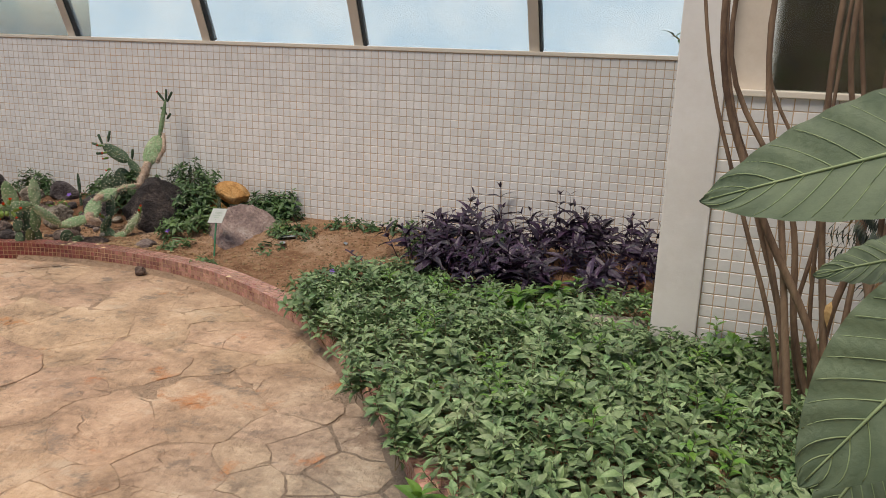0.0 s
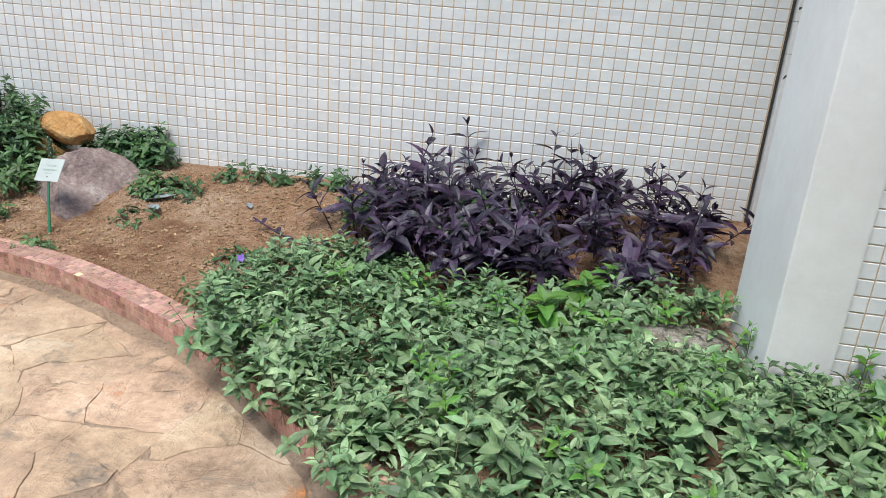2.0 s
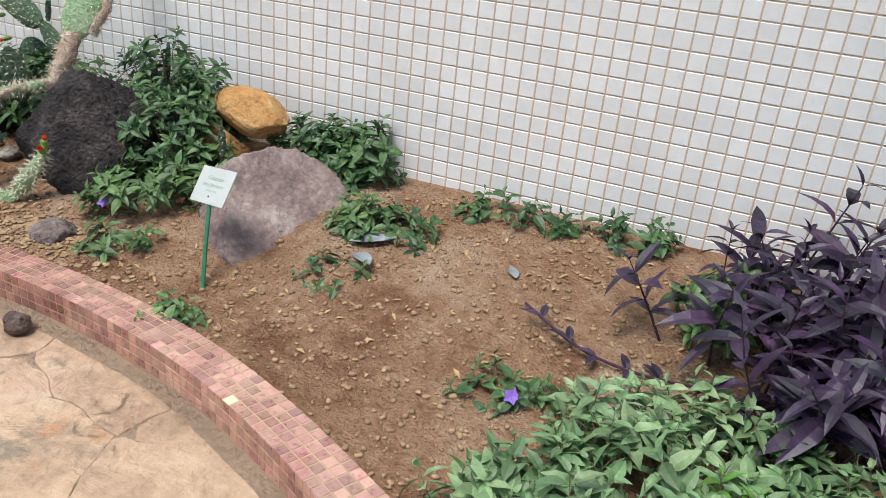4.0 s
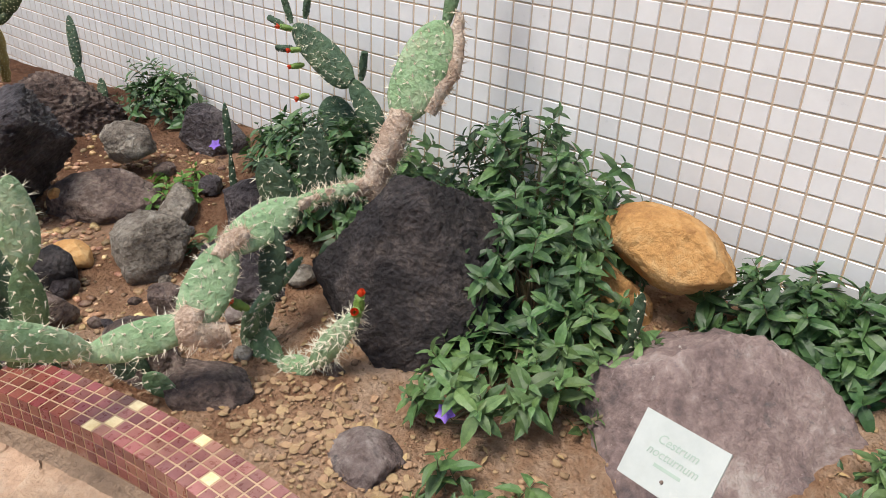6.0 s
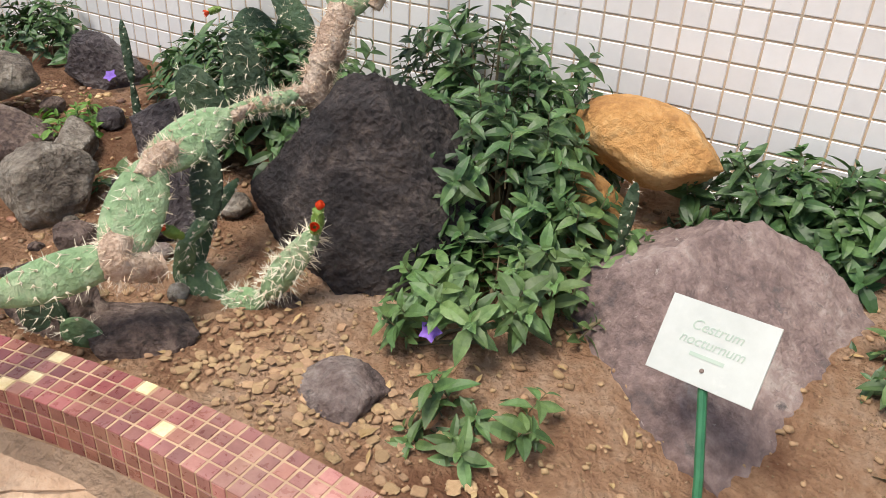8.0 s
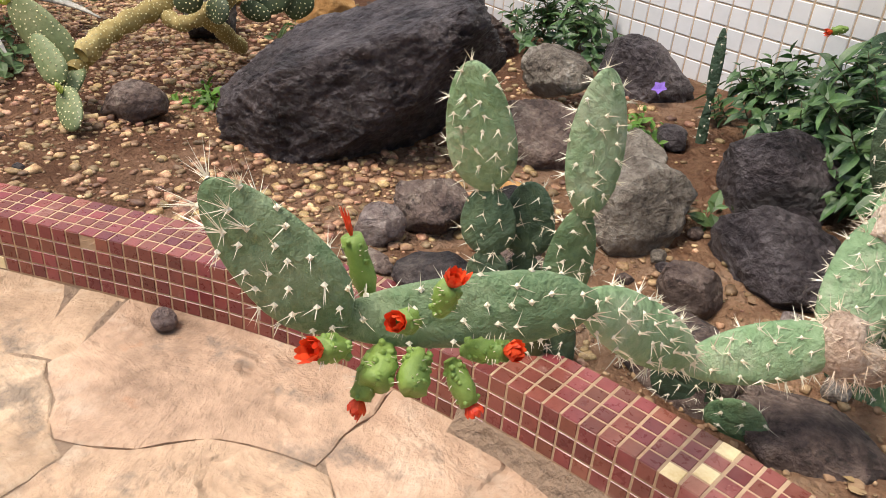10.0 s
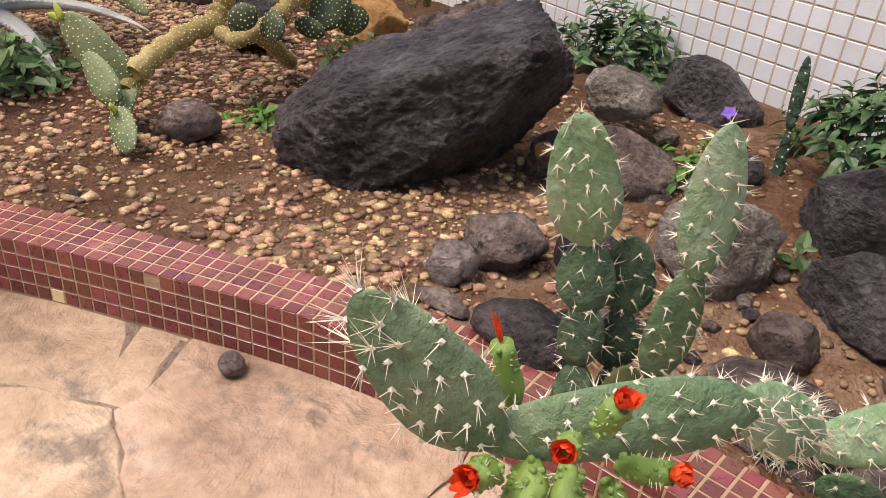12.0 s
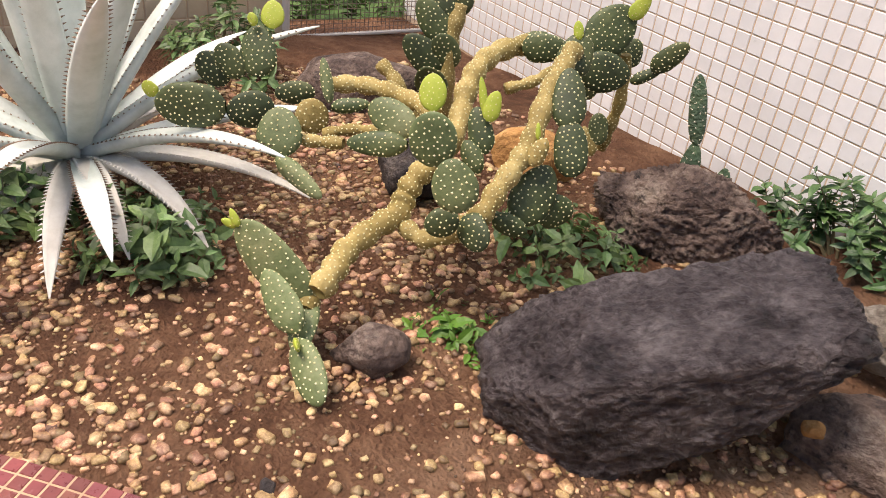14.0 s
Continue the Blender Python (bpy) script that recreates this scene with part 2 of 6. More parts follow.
M_YPAD = mat("olive_cactus_skin", [(0.022, 0.036, 0.010), (0.045, 0.066, 0.020), (0.085, 0.105, 0.035)], 7.0, 0.6, 0.2, 60.0, 0.25, "object", 0.01)
M_YPALE = mat("yellow_green_cactus_skin", [(0.07, 0.10, 0.035), (0.125, 0.165, 0.065), (0.20, 0.23, 0.11)], 7.0, 0.6, 0.2, 60.0, 0.2, "object", 0.01)
M_YSTEM = mat("yellowed_cactus_skin", [(0.17, 0.125, 0.03), (0.29, 0.215, 0.065), (0.40, 0.315, 0.12)], 9.0, 0.7, 0.4, 80.0, 0.12, "object")
M_YBUD = mat("lime_young_pad", [(0.26, 0.34, 0.03), (0.40, 0.46, 0.06)], 9.0, 0.6, 0.2, 80.0)
M_GLOCHID = mat("yellow_glochids", [(0.64, 0.58, 0.28), (0.80, 0.77, 0.50)], 20.0, 0.8, 0.0)
M_FLOWER = mat("orange_red_petals", [(0.62, 0.035, 0.012), (0.80, 0.10, 0.02)], 40.0, 0.55, 0.1, 90.0, 0.15, through_light=0.2)
M_FRUIT = mat("green_cactus_fruit", [(0.10, 0.19, 0.03), (0.22, 0.33, 0.07)], 14.0, 0.5, 0.3, 80.0)
M_LEAF = mat("green_leaf", [(0.046, 0.096, 0.028), (0.09, 0.165, 0.050), (0.15, 0.24, 0.088)], 9.0, 0.5, 0.2, 60.0, 0.35, hue=0.014, through_light=0.18)
M_LEAFPALE = mat("grey_green_ground_cover_leaf", [(0.075, 0.140, 0.056), (0.15, 0.245, 0.105), (0.28, 0.38, 0.20)], 5.0, 0.47, 0.2, 60.0, 0.42, hue=0.018, through_light=0.2)
M_LEAFDARK = mat("dark_green_leaf", [(0.024, 0.060, 0.020), (0.052, 0.115, 0.036), (0.11, 0.20, 0.065)], 9.0, 0.45, 0.2, 60.0, 0.3, hue=0.012, through_light=0.15)
# backlit look of the cane leaves, put into a darker leaf green
M_LEAFBACKLIT = mat("backlit_dark_leaf", [(0.010, 0.020, 0.012), (0.022, 0.038, 0.022), (0.045, 0.065, 0.038)], 9.0, 0.45, 0.2, 60.0, 0.3, through_light=0.05)
M_LIME = mat("bright_lime_leaf", [(0.07, 0.17, 0.02), (0.13, 0.28, 0.04)], 9.0, 0.5, 0.2, 60.0, 0.2, hue=0.01, through_light=0.25)
M_PURPLE = mat("deep_purple_leaf", [(0.013, 0.007, 0.018), (0.027, 0.014, 0.036), (0.055, 0.027, 0.068)], 9.0, 0.42, 0.2, 60.0, 0.4, hue=0.03, through_light=0.1)
M_PSTEM = mat("purple_stem", [(0.03, 0.012, 0.028), (0.07, 0.03, 0.05)], 12.0, 0.5, 0.1)
M_STEM = mat("green_brown_stem", [(0.09, 0.08, 0.04), (0.20, 0.16, 0.09)], 12.0, 0.8, 0.2)
M_BARK = mat("brown_smooth_bark", [(0.10, 0.06, 0.04), (0.20, 0.13, 0.085), (0.30, 0.21, 0.14)], 9.0, 0.85, 0.6, 60.0, stretch=(1, 1, 0.25))
M_DRYLEAF = mat("dry_leaf", [(0.32, 0.20, 0.08), (0.50, 0.36, 0.18)], 14.0, 0.9, 0.2, 60.0, 0.3, through_light=0.1)
M_AGAVE = mat("silver_blue_agave_leaf", [(0.42, 0.48, 0.44), (0.56, 0.62, 0.58), (0.68, 0.73, 0.70)], 3.0, 0.6, 0.15, 40.0, 0.08, "object")
M_AGAVEDRY = mat("bleached_agave_leaf", [(0.46, 0.44, 0.38), (0.62, 0.61, 0.56)], 4.0, 0.75, 0.3, 40.0, 0.08, "object")
M_VIOLET = mat("violet_petals", [(0.18, 0.09, 0.50), (0.30, 0.16, 0.62)], 30.0, 0.6, 0.0, through_light=0.2)
M_YELLOW = mat("yellow_flower_spike", [(0.62, 0.34, 0.02), (0.78, 0.50, 0.04)], 30.0, 0.6, 0.0)
M_PLATE = mat("white_plastic_plate", [(0.42, 0.45, 0.42), (0.49, 0.52, 0.49)], 6.0, 0.35, 0.05, 60.0, spots=((0.58, 0.58, 0.53), 9.0, 0.66))
M_INK = mat("faded_green_ink", [(0.31, 0.40, 0.33), (0.37, 0.45, 0.38)], 9.0, 0.6, 0.0)
M_STAKE = mat("green_painted_stake", [(0.02, 0.13, 0.06), (0.04, 0.20, 0.09)], 12.0, 0.5, 0.1)
M_METAL = mat("rusty_wire", [(0.10, 0.07, 0.06), (0.22, 0.16, 0.13)], 12.0, 0.7, 0.2)
M_BEIGETILE = mat("beige_glazed_tile", [(0.52, 0.42, 0.28), (0.64, 0.54, 0.38)], 3.0, 0.4, 0.1, 25.0, 0.08)
M_GRASS = mat("far_greenery", [(0.03, 0.08, 0.015), (0.09, 0.17, 0.04)], 6.0, 0.8, 0.6, 20.0, 0.3, through_light=0.1)


def frosted():
    m = bpy.data.materials.new("frosted_pane")
    m.use_nodes = True
    nt = m.node_tree
    nt.nodes.remove(nt.nodes["Principled BSDF"])
    geo = nt.nodes.new("ShaderNodeNewGeometry")
    color = ramp_of(nt, noise_of(nt, geo.outputs["Position"], 1.2, 6.0, 0.6), [(0.74, 0.88, 0.96), (0.86, 0.96, 1.0)])
    tr = nt.nodes.new("ShaderNodeBsdfTranslucent")
    gl = nt.nodes.new("ShaderNodeBsdfTransparent")
    ms = nt.nodes.new("ShaderNodeMixShader")
    ms.inputs["Fac"].default_value = 0.85
    link(nt, color, tr.inputs["Color"])
    link(nt, color, gl.inputs["Color"])
    link(nt, tr.outputs[0], ms.inputs[1])
    link(nt, gl.outputs[0], ms.inputs[2])
    link(nt, ms.outputs[0], nt.nodes["Material Output"].inputs["Surface"])
    return m


def clear_glass():
    m = bpy.data.materials.new("dusty_window_glass")
    m.use_nodes = True
    b = m.node_tree.nodes["Principled BSDF"]
    b.inputs["Base Color"].default_value = (0.75, 0.8, 0.78, 1)
    b.inputs["Transmission Weight"].default_value = 1.0
    b.inputs["Roughness"].default_value = 0.12
    b.inputs["IOR"].default_value = 1.45
    return m


M_FROST, M_GLASS = frosted(), clear_glass()
M_GREYLEAF = mat("grey_blue_dead_leaf", [(0.13, 0.15, 0.16), (0.30, 0.33, 0.34)], 14.0, 0.7, 0.4, 60.0)


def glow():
    m = bpy.data.materials.new("glowing_backdrop")
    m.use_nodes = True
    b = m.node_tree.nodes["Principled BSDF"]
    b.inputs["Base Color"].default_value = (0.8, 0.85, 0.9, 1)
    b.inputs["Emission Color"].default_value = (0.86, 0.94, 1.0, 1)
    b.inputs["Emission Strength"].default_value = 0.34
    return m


M_GLOW = glow()

# ---- building helpers ----
def mesh_object(name, me, material, parent=None, label="", smooth=False):
    if material and not me.materials:
        me.materials.append(material)
    if smooth:
        me.polygons.foreach_set("use_smooth", [True] * len(me.polygons))
    ob = new(name, me)
    if parent:
        ob.parent = parent
    if label:
        ob["label"] = label
    return ob


def part(name, bm, material, parent=None, label="", smooth=False):
    """Links a bmesh as one mesh object under a thing or a part."""
    me = bpy.data.meshes.new(name)
    bm.to_mesh(me)
    bm.free()
    return mesh_object(name, me, material, parent, label, smooth)


def quads(name, verts, faces, material, parent=None, label="", smooth=False):
    me = bpy.data.meshes.new(name)
    me.from_pydata(np.asarray(verts, float).tolist(), [], np.asarray(faces).tolist())
    me.update()
    return mesh_object(name, me, material, parent, label, smooth)


def box(bm, x0, x1, y0, y1, z0, z1, bevel=0.0):
    got = bmesh.ops.create_cube(bm, size=1.0, matrix=Matrix.LocRotScale(((x0 + x1) / 2, (y0 + y1) / 2, (z0 + z1) / 2), None, (x1 - x0, y1 - y0, z1 - z0)))
    if bevel:
        edges = {e for v in got["verts"] for e in v.link_edges}
        bmesh.ops.bevel(bm, geom=list(edges), offset=bevel, segments=2, affect="EDGES", profile=0.6)
    return bm


def box_part(name, dims, material, parent=None, label="", bevel=0.0):
    return part(name, box(bmesh.new(), *dims, bevel=bevel), material, parent, label)


def empty(name, x=0.0, y=0.0, z=0.0):
    e = new(name)
    e.location = (x, y, z)
    e.empty_display_size = 0.05
    return e


def merged(pieces):
    """Joins many (verts, faces) pairs of quads into one pair."""
    vs, fs, n = [], [], 0
    for v, f in pieces:
        vs.append(v)
        fs.append(np.asarray(f) + n)
        n += len(v)
    return np.concatenate(vs), np.concatenate(fs)


def moved(piece, m):
    v, f = piece
    a = np.array(m)
    return v @ a[:3, :3].T + a[:3, 3], f


def aim(direction, roll=0.0):
    """A turn that carries +Z to the direction."""
    return Vector(direction).to_track_quat("Z", "Y").to_matrix().to_4x4() @ Matrix.Rotation(roll, 4, "Z")


def tube(points, radii, sides=8):
    """A tapered tube through points, as quads."""
    pts = [Vector(p) for p in points]
    ring, vs, fs = [], [], []
    up = Vector((0.3, 0.2, 1)).normalized()
    for i, p in enumerate(pts):
        t = (pts[min(i + 1, len(pts) - 1)] - pts[max(i - 1, 0)]).normalized()
        a = t.cross(up if abs(t.dot(up)) < 0.95 else Vector((1, 0, 0))).normalized()
        b = t.cross(a)
        for k in range(sides):
            w = 2 * math.pi * k / sides
            vs.append(p + (a * math.cos(w) + b * math.sin(w)) * radii[i])
    for i in range(len(pts) - 1):
        for k in range(sides):
            k2 = (k + 1) % sides
            fs.append((i * sides + k, i * sides + k2, (i + 1) * sides + k2, (i + 1) * sides + k))
    n = len(vs)
    for i, base in ((0, 0), (len(pts) - 1, (len(pts) - 1) * sides)):
        vs.append(pts[i])
        for k in range(0, sides, 2):
            a, b, c = base + k, base + (k + 1) % sides, base + (k + 2) % sides
            fs.append((n, a, b, c))
        n += 1
    return np.array([tuple(v) for v in vs]), np.array(fs)


def smooth_line(points, steps):
    """A Catmull-Rom line through points."""
    p = [Vector(q) for q in points]
    p = [2 * p[0] - p[1]] + p + [2 * p[-1] - p[-2]]
    out = []
    for i in range(1, len(p) - 2):
        for s in range(steps):
            t = s / steps
            out.append(0.5 * (2 * p[i] + (p[i + 1] - p[i - 1]) * t + (2 * p[i - 1] - 5 * p[i] + 4 * p[i + 1] - p[i + 2]) * t * t + (3 * p[i] - p[i - 1] - 3 * p[i + 1] + p[i + 2]) * t ** 3))
    out.append(p[-2])
    return out


# ---- the plan ----
PITCH = 0.064            # wall tiles
KTILE = 0.0335            # kerb tiles
KERB_H, KERB_W = 0.138, 0.134
KERB = [(-7.25, -7.8), (-7.2, -5.6), (-7.05, -4.4), (-6.85, -3.6), (-6.57, -2.92), (-6.19, -2.435), (-5.67, -1.945), (-5.15, -1.565), (-4.6, -1.365),
        (-4.08, -1.295), (-3.5, -1.322), (-2.95, -1.45), (-2.37, -1.71), (-1.95, -1.955), (-1.27, -2.56), (-0.66, -3.31), (-0.2, -4.08), (0.18, -4.8), (0.5, -5.55), (0.75, -6.4), (0.95, -7.8)]
KLINE = smooth_line([(x, y, 0) for x, y in KERB], 30)
_kx = np.array([p.x for p in KLINE])
_ky = np.array([p.y for p in KLINE])


def kerb_y(x):
    return float(np.interp(x, _kx, _ky, left=-9.0, right=-9.0))


def soil(x, y):
    """The height of the bed."""
    wall = np.interp(x, [-9.2, -8.6, -7.2, -6.1, -5.4], [0.0, 0.02, 0.13, 0.19, 0.25])
    edge = np.interp(x, [-9.2, -7.5, -6.0], [0.04, 0.09, 0.105])
    s = min(1.0, max(0.0, 1.0 + y / 1.15))
    z = edge + (wall - edge) * s * s * (3 - 2 * s)
    if x > -0.6:
        z += 0.07 * min(1.0, (x + 0.6) / 0.8) * (1 if y < -1.0 else 0.4)
    return z + 0.018 * noise.noise((x * 2.3, y * 2.3, 0.0)) + 0.006 * noise.noise((x * 11, y * 11, 3.0))


# soil of the planted bed
xs, ys = np.arange(-9.3, 3.2, 0.045), np.arange(-8.0, 0.14, 0.045)
index, verts, faces = {}, [], []
for i, x in enumerate(xs):
    k = kerb_y(x)
    for j, y in enumerate(ys):
        if y > k + 0.02:
            index[i, j] = len(verts)
            verts.append((x, y, soil(x, y)))
for (i, j), a in index.items():
    if (i + 1, j) in index and (i, j + 1) in index and (i + 1, j + 1) in index:
        faces.append((a, index[i + 1, j], index[i + 1, j + 1], index[i, j + 1]))
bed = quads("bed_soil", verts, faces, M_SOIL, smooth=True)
tagged(bed, "sandy reddish-brown soil filling the raised planting bed", "soil", kind="structure")

# ground sheet that the court stands on
g = bmesh.new()
bmesh.ops.create_grid(g, x_segments=2, y_segments=2, size=400)
bmesh.ops.translate(g, vec=(0, 0, -0.12), verts=g.verts)
tagged(part("ground", g, M_SOIL), "bare earth ground around the court", "ground", kind="structure")

# north wall with its tiled face
WALL_X0, WALL_X1, LEDGE = -9.282, 0.26, 1.70
wall_north = box_part("wall_north", (WALL_X0, WALL_X1, 0.0012, 0.16, -0.11, LEDGE), M_GROUT)
tagged(wall_north, "long low wall faced with small square white glazed tiles", "wall", kind="structure")


def tile_piece(w, h, t, c=0.0035):
    """A chamfered tile lying in XZ, its face towards -Y."""
    v = []
    for y, s in ((0.0, 0.0), (-t * 0.5, 0.0), (-t, c)):
        v += [(-w / 2 + s, y, -h / 2 + s), (w / 2 - s, y, -h / 2 + s), (w / 2 - s, y, h / 2 - s), (-w / 2 + s, y, h / 2 - s)]
    f = [(8, 9, 10, 11)]
    for k in (0, 4):
        f += [(k + a, k + (a + 1) % 4, k + 4 + (a + 1) % 4, k + 4 + a) for a in range(4)]
    return np.array(v, float), np.array(f)


rng = random.Random(11)
TILE = tile_piece(PITCH - 0.005, PITCH - 0.005, 0.004, 0.002)


def jitter(r, a=0.012):
    return Matrix.Rotation(r.uniform(-a, a), 4, "X") @ Matrix.Rotation(r.uniform(-a, a), 4, "Z")


def tile_wall(wall, x0, x1, z0, z1, near=None):
    """Tiles the -Y face at y = 0.004 of the wall's own plane; returns the places of the near ones."""
    rest, singles = [], []
    row = 0
    z = z1 - PITCH / 2
    while z > z0:
        x = x0 + PITCH / 2
        while x < x1:
            m = pose(x, 0.003, z) @ jitter(rng)
            (singles if near and near[0] < x < near[1] and near[2] < z < near[3] else rest).append(m)
            x += PITCH
        z -= PITCH
    return rest, singles


rest, singles = tile_wall(wall_north, WALL_X0, WALL_X1 - 0.01, 0.0, LEDGE - 0.004, (-3.75, -2.50, 0.24, 1.12))
NORTH_SINGLES = singles
v, f = merged([moved(TILE, m) for m in rest])
tagged(quads("wall_tiles", v, f, M_TILE, wall_north), kind="stuff")

# ledge and frosted windows above the north wall
ledge = box_part("window_ledge", (WALL_X0, WALL_X1 + 0.2, -0.012, 0.17, LEDGE, LEDGE + 0.028), M_CREAM, bevel=0.004)
tagged(ledge, "cream painted concrete sill along the top of the tiled wall", "sill", kind="structure")
WIN_TOP, LEAN = 3.3, radians(21)
MULL = [-8.6, -7.13, -5.655, -4.12, -2.62, -1.15, 0.30]
for n, (a, b) in enumerate(zip([WALL_X0] + MULL[:-1], MULL)):
    win = empty(f"window_{n + 1}", (a + b) / 2, 0.08, LEDGE + 0.03)
    tagged(win, "tall frosted glass pane in a beige frame on the wall ledge", "window", kind="structure")
    pane = box_part("pane", (a + 0.045, b - 0.045, 0.085, 0.091, LEDGE + 0.03, WIN_TOP), M_FROST)
    frame_bar = box_part("mullion", (b - 0.045, b + 0.035, 0.03, 0.13, LEDGE + 0.028, WIN_TOP), M_MULLION, bevel=0.003)
    # narrow dark line along the right side of the mullion
    dark_line = box_part("dark_line", (b + 0.035, b + 0.045, 0.04, 0.12, LEDGE + 0.028, WIN_TOP), M_DARK)
    for o in (pane, frame_bar, dark_line):
        o.parent = win
        o.matrix_parent_inverse = Matrix.Translation(win.location).inverted()
    win.rotation_euler.x = LEAN
head = box_part("window_head", (WALL_X0, WALL_X1 + 0.2, -0.60, -0.44, 3.17, 3.42), M_CREAM)
tagged(head, "cream painted beam over the frosted windows", "beam", kind="structure")

# emissive sheet added outside so that the frosted panes look bright
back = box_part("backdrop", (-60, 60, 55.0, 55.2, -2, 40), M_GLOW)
tagged(back, "pale glowing sheet added outside the frosted windows to brighten the panes", "backdrop", kind="structure")

# post at the end of the north wall, with the weathered wall behind the column
tagged(box_part("corner_post", (0.279, 0.48, -0.04, 0.14, -0.1, 3.55), M_COLUMN, bevel=0.006), "pale concrete post at the end of the tiled wall", "post", kind="structure")
# thin dark grey strip from the ground to the post top
tagged(box_part("dark_strip", (0.262, 0.276, 0.005, 0.10, -0.1, 3.5), M_DARK), "dark grey strip between the tiled wall and the post", "joint", kind="structure")
tagged(box_part("wall_recess", (0.50, 0.62, -1.12, 0.14, -0.1, 3.55), M_MOSS_AND_DIM), "dark mossy weathered wall in the recess behind the column", "wall", kind="structure")
tagged(box_part("column", (0.03, 0.265, -1.715, -1.12, -0.1, 3.55), M_COLUMN, bevel=0.008), "square white painted concrete column with worn edges", "column", kind="structure")

# east stretch of tiled wall beside the column
WALL2_Y, LEDGE2 = -1.68, 1.56
wall_east = box_part("wall_east", (0.266, 3.2, WALL2_Y + 0.0012, WALL2_Y + 0.16, -0.1, LEDGE2), M_GROUT)
tagged(wall_east, "low wall faced with square white tiles beside the column", "wall", kind="structure")
rest2 = []
z = LEDGE2 - 0.03
while z > 0.0:
    x = 0.268 + 0.032
    while x < 3.2:
        rest2.append(pose(x, WALL2_Y + 0.003, z) @ jitter(rng, 0.02))
        x += PITCH
    z -= PITCH
v, f = merged([moved(TILE, m) for m in rest2])
tagged(quads("wall_tiles", v, f, M_TILE, wall_east), kind="stuff")
tagged(box_part("window_ledge_east", (0.27, 3.2, WALL2_Y - 0.02, WALL2_Y + 0.17, LEDGE2, LEDGE2 + 0.03), M_CREAM, bevel=0.004), "cream painted sill on the short tiled wall", "sill", kind="structure")
win = empty("window_8", 1.6, WALL2_Y + 0.08, LEDGE2 + 0.03)
tagged(win, "dusty clear window over the short tiled wall", "window", kind="structure")
for o in (box_part("pane", (0.45, 3.15, WALL2_Y + 0.08, WALL2_Y + 0.086, LEDGE2 + 0.03, 3.3), M_GLASS), box_part("window_frame", (0.27, 0.45, WALL2_Y + 0.05, WALL2_Y + 0.12, LEDGE2 + 0.03, 3.5), M_MULLION)):
    o.parent = win
    o.matrix_parent_inverse = Matrix.Translation(win.location).inverted()
# added backing wall; its dark colour stands in for the unlit room
tagged(box_part("dim_room_backing", (0.6, 3.3, -0.2, -0.1, -0.1, 3.55), M_MOSS_AND_DIM), "dark wall added behind the dusty window, its colour standing for the dim room", "wall", kind="structure")

# unseen plain south and east walls, added to close the court for bounce
tagged(box_part("added_wall_south", (-9.3, 3.4, -8.2, -8.0, -0.1, 2.6), M_PLASTER), "plain unseen wall added to close the court", "wall", kind="structure")
tagged(box_part("added_wall_side", (3.2, 3.4, -8.0, -1.5, -0.1, 2.6), M_PLASTER), "plain unseen wall added to close the court", "wall", kind="structure")
WEST = -8.95
wall_west = box_part("wall_west", (WEST - 0.16, WEST - 0.0012, -8.0, -0.86, -0.1, 1.45), M_GROUT)
tagged(wall_west, "low wall faced with beige square tiles", "wall", kind="structure")
BTILE = tile_piece(0.094, 0.094, 0.006)
pieces, z = [], 1.40
turn = Matrix.Rotation(radians(90), 4, "Z")
while z > 0:
    y = -0.92
    while y > -4.6:
        pieces.append(moved(BTILE, Matrix.Translation((WEST - 0.003, y, z)) @ turn @ jitter(rng)))
        y -= 0.1
    z -= 0.1
v, f = merged(pieces)
tagged(quads("wall_tiles", v, f, M_BEIGETILE, wall_west), kind="stuff")

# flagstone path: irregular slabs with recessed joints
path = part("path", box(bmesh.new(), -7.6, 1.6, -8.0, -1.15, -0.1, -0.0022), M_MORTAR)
tagged(path, "crazy-paved path of ochre and grey flagstones", "path", kind="structure")
rng = random.Random(5)
seeds = []
for _ in range(6000):
    p = (rng.uniform(-7.5, 1.4), rng.uniform(-7.9, -1.2))
    if p[1] > kerb_y(p[0]) + 0.1:
        continue
    gap = 0.24 * rng.choice((0.6, 0.8, 1.0, 1.3, 1.6)) * (2.0 if p[0] < -3.2 else 1.45 if p[0] < -1.7 else 1.0)
    if all((p[0] - q[0]) ** 2 + ((p[1] - q[1]) * 1.2) ** 2 > max(gap, q[2]) ** 2 for q in seeds):
        seeds.append((*p, gap * 0.8))


def cell(p, others):
    poly = [Vector((p[0] + dx, p[1] + dy)) for dx, dy in ((-1.1, -1.1), (1.1, -1.1), (1.1, 1.1), (-1.1, 1.1))]
    c = Vector(p[:2])
    for q in others:
        q3 = q[2]
        q = Vector(q[:2])
        n = (q - c)
        d = n.length * 0.5 * min(1.35, max(0.65, 1 + 0.9 * (p[2] - q3) / (p[2] + q3)))
        n.normalize()
        d -= 0.0004 + 0.003 * abs(noise.noise((c.x + q.x, c.y + q.y, 5.0))) + 0.011 * min(1.0, max(0.0, (c.x + 1.7) / 1.1))
        out = []
        for a, b in zip(poly, poly[1:] + poly[:1]):
            da, db = (a - c).dot(n) - d, (b - c).dot(n) - d
            if da <= 0:
                out.append(a)
            if da * db < 0:
                out.append(a + (b - a) * (da / (da - db)))
        poly = out
    return poly


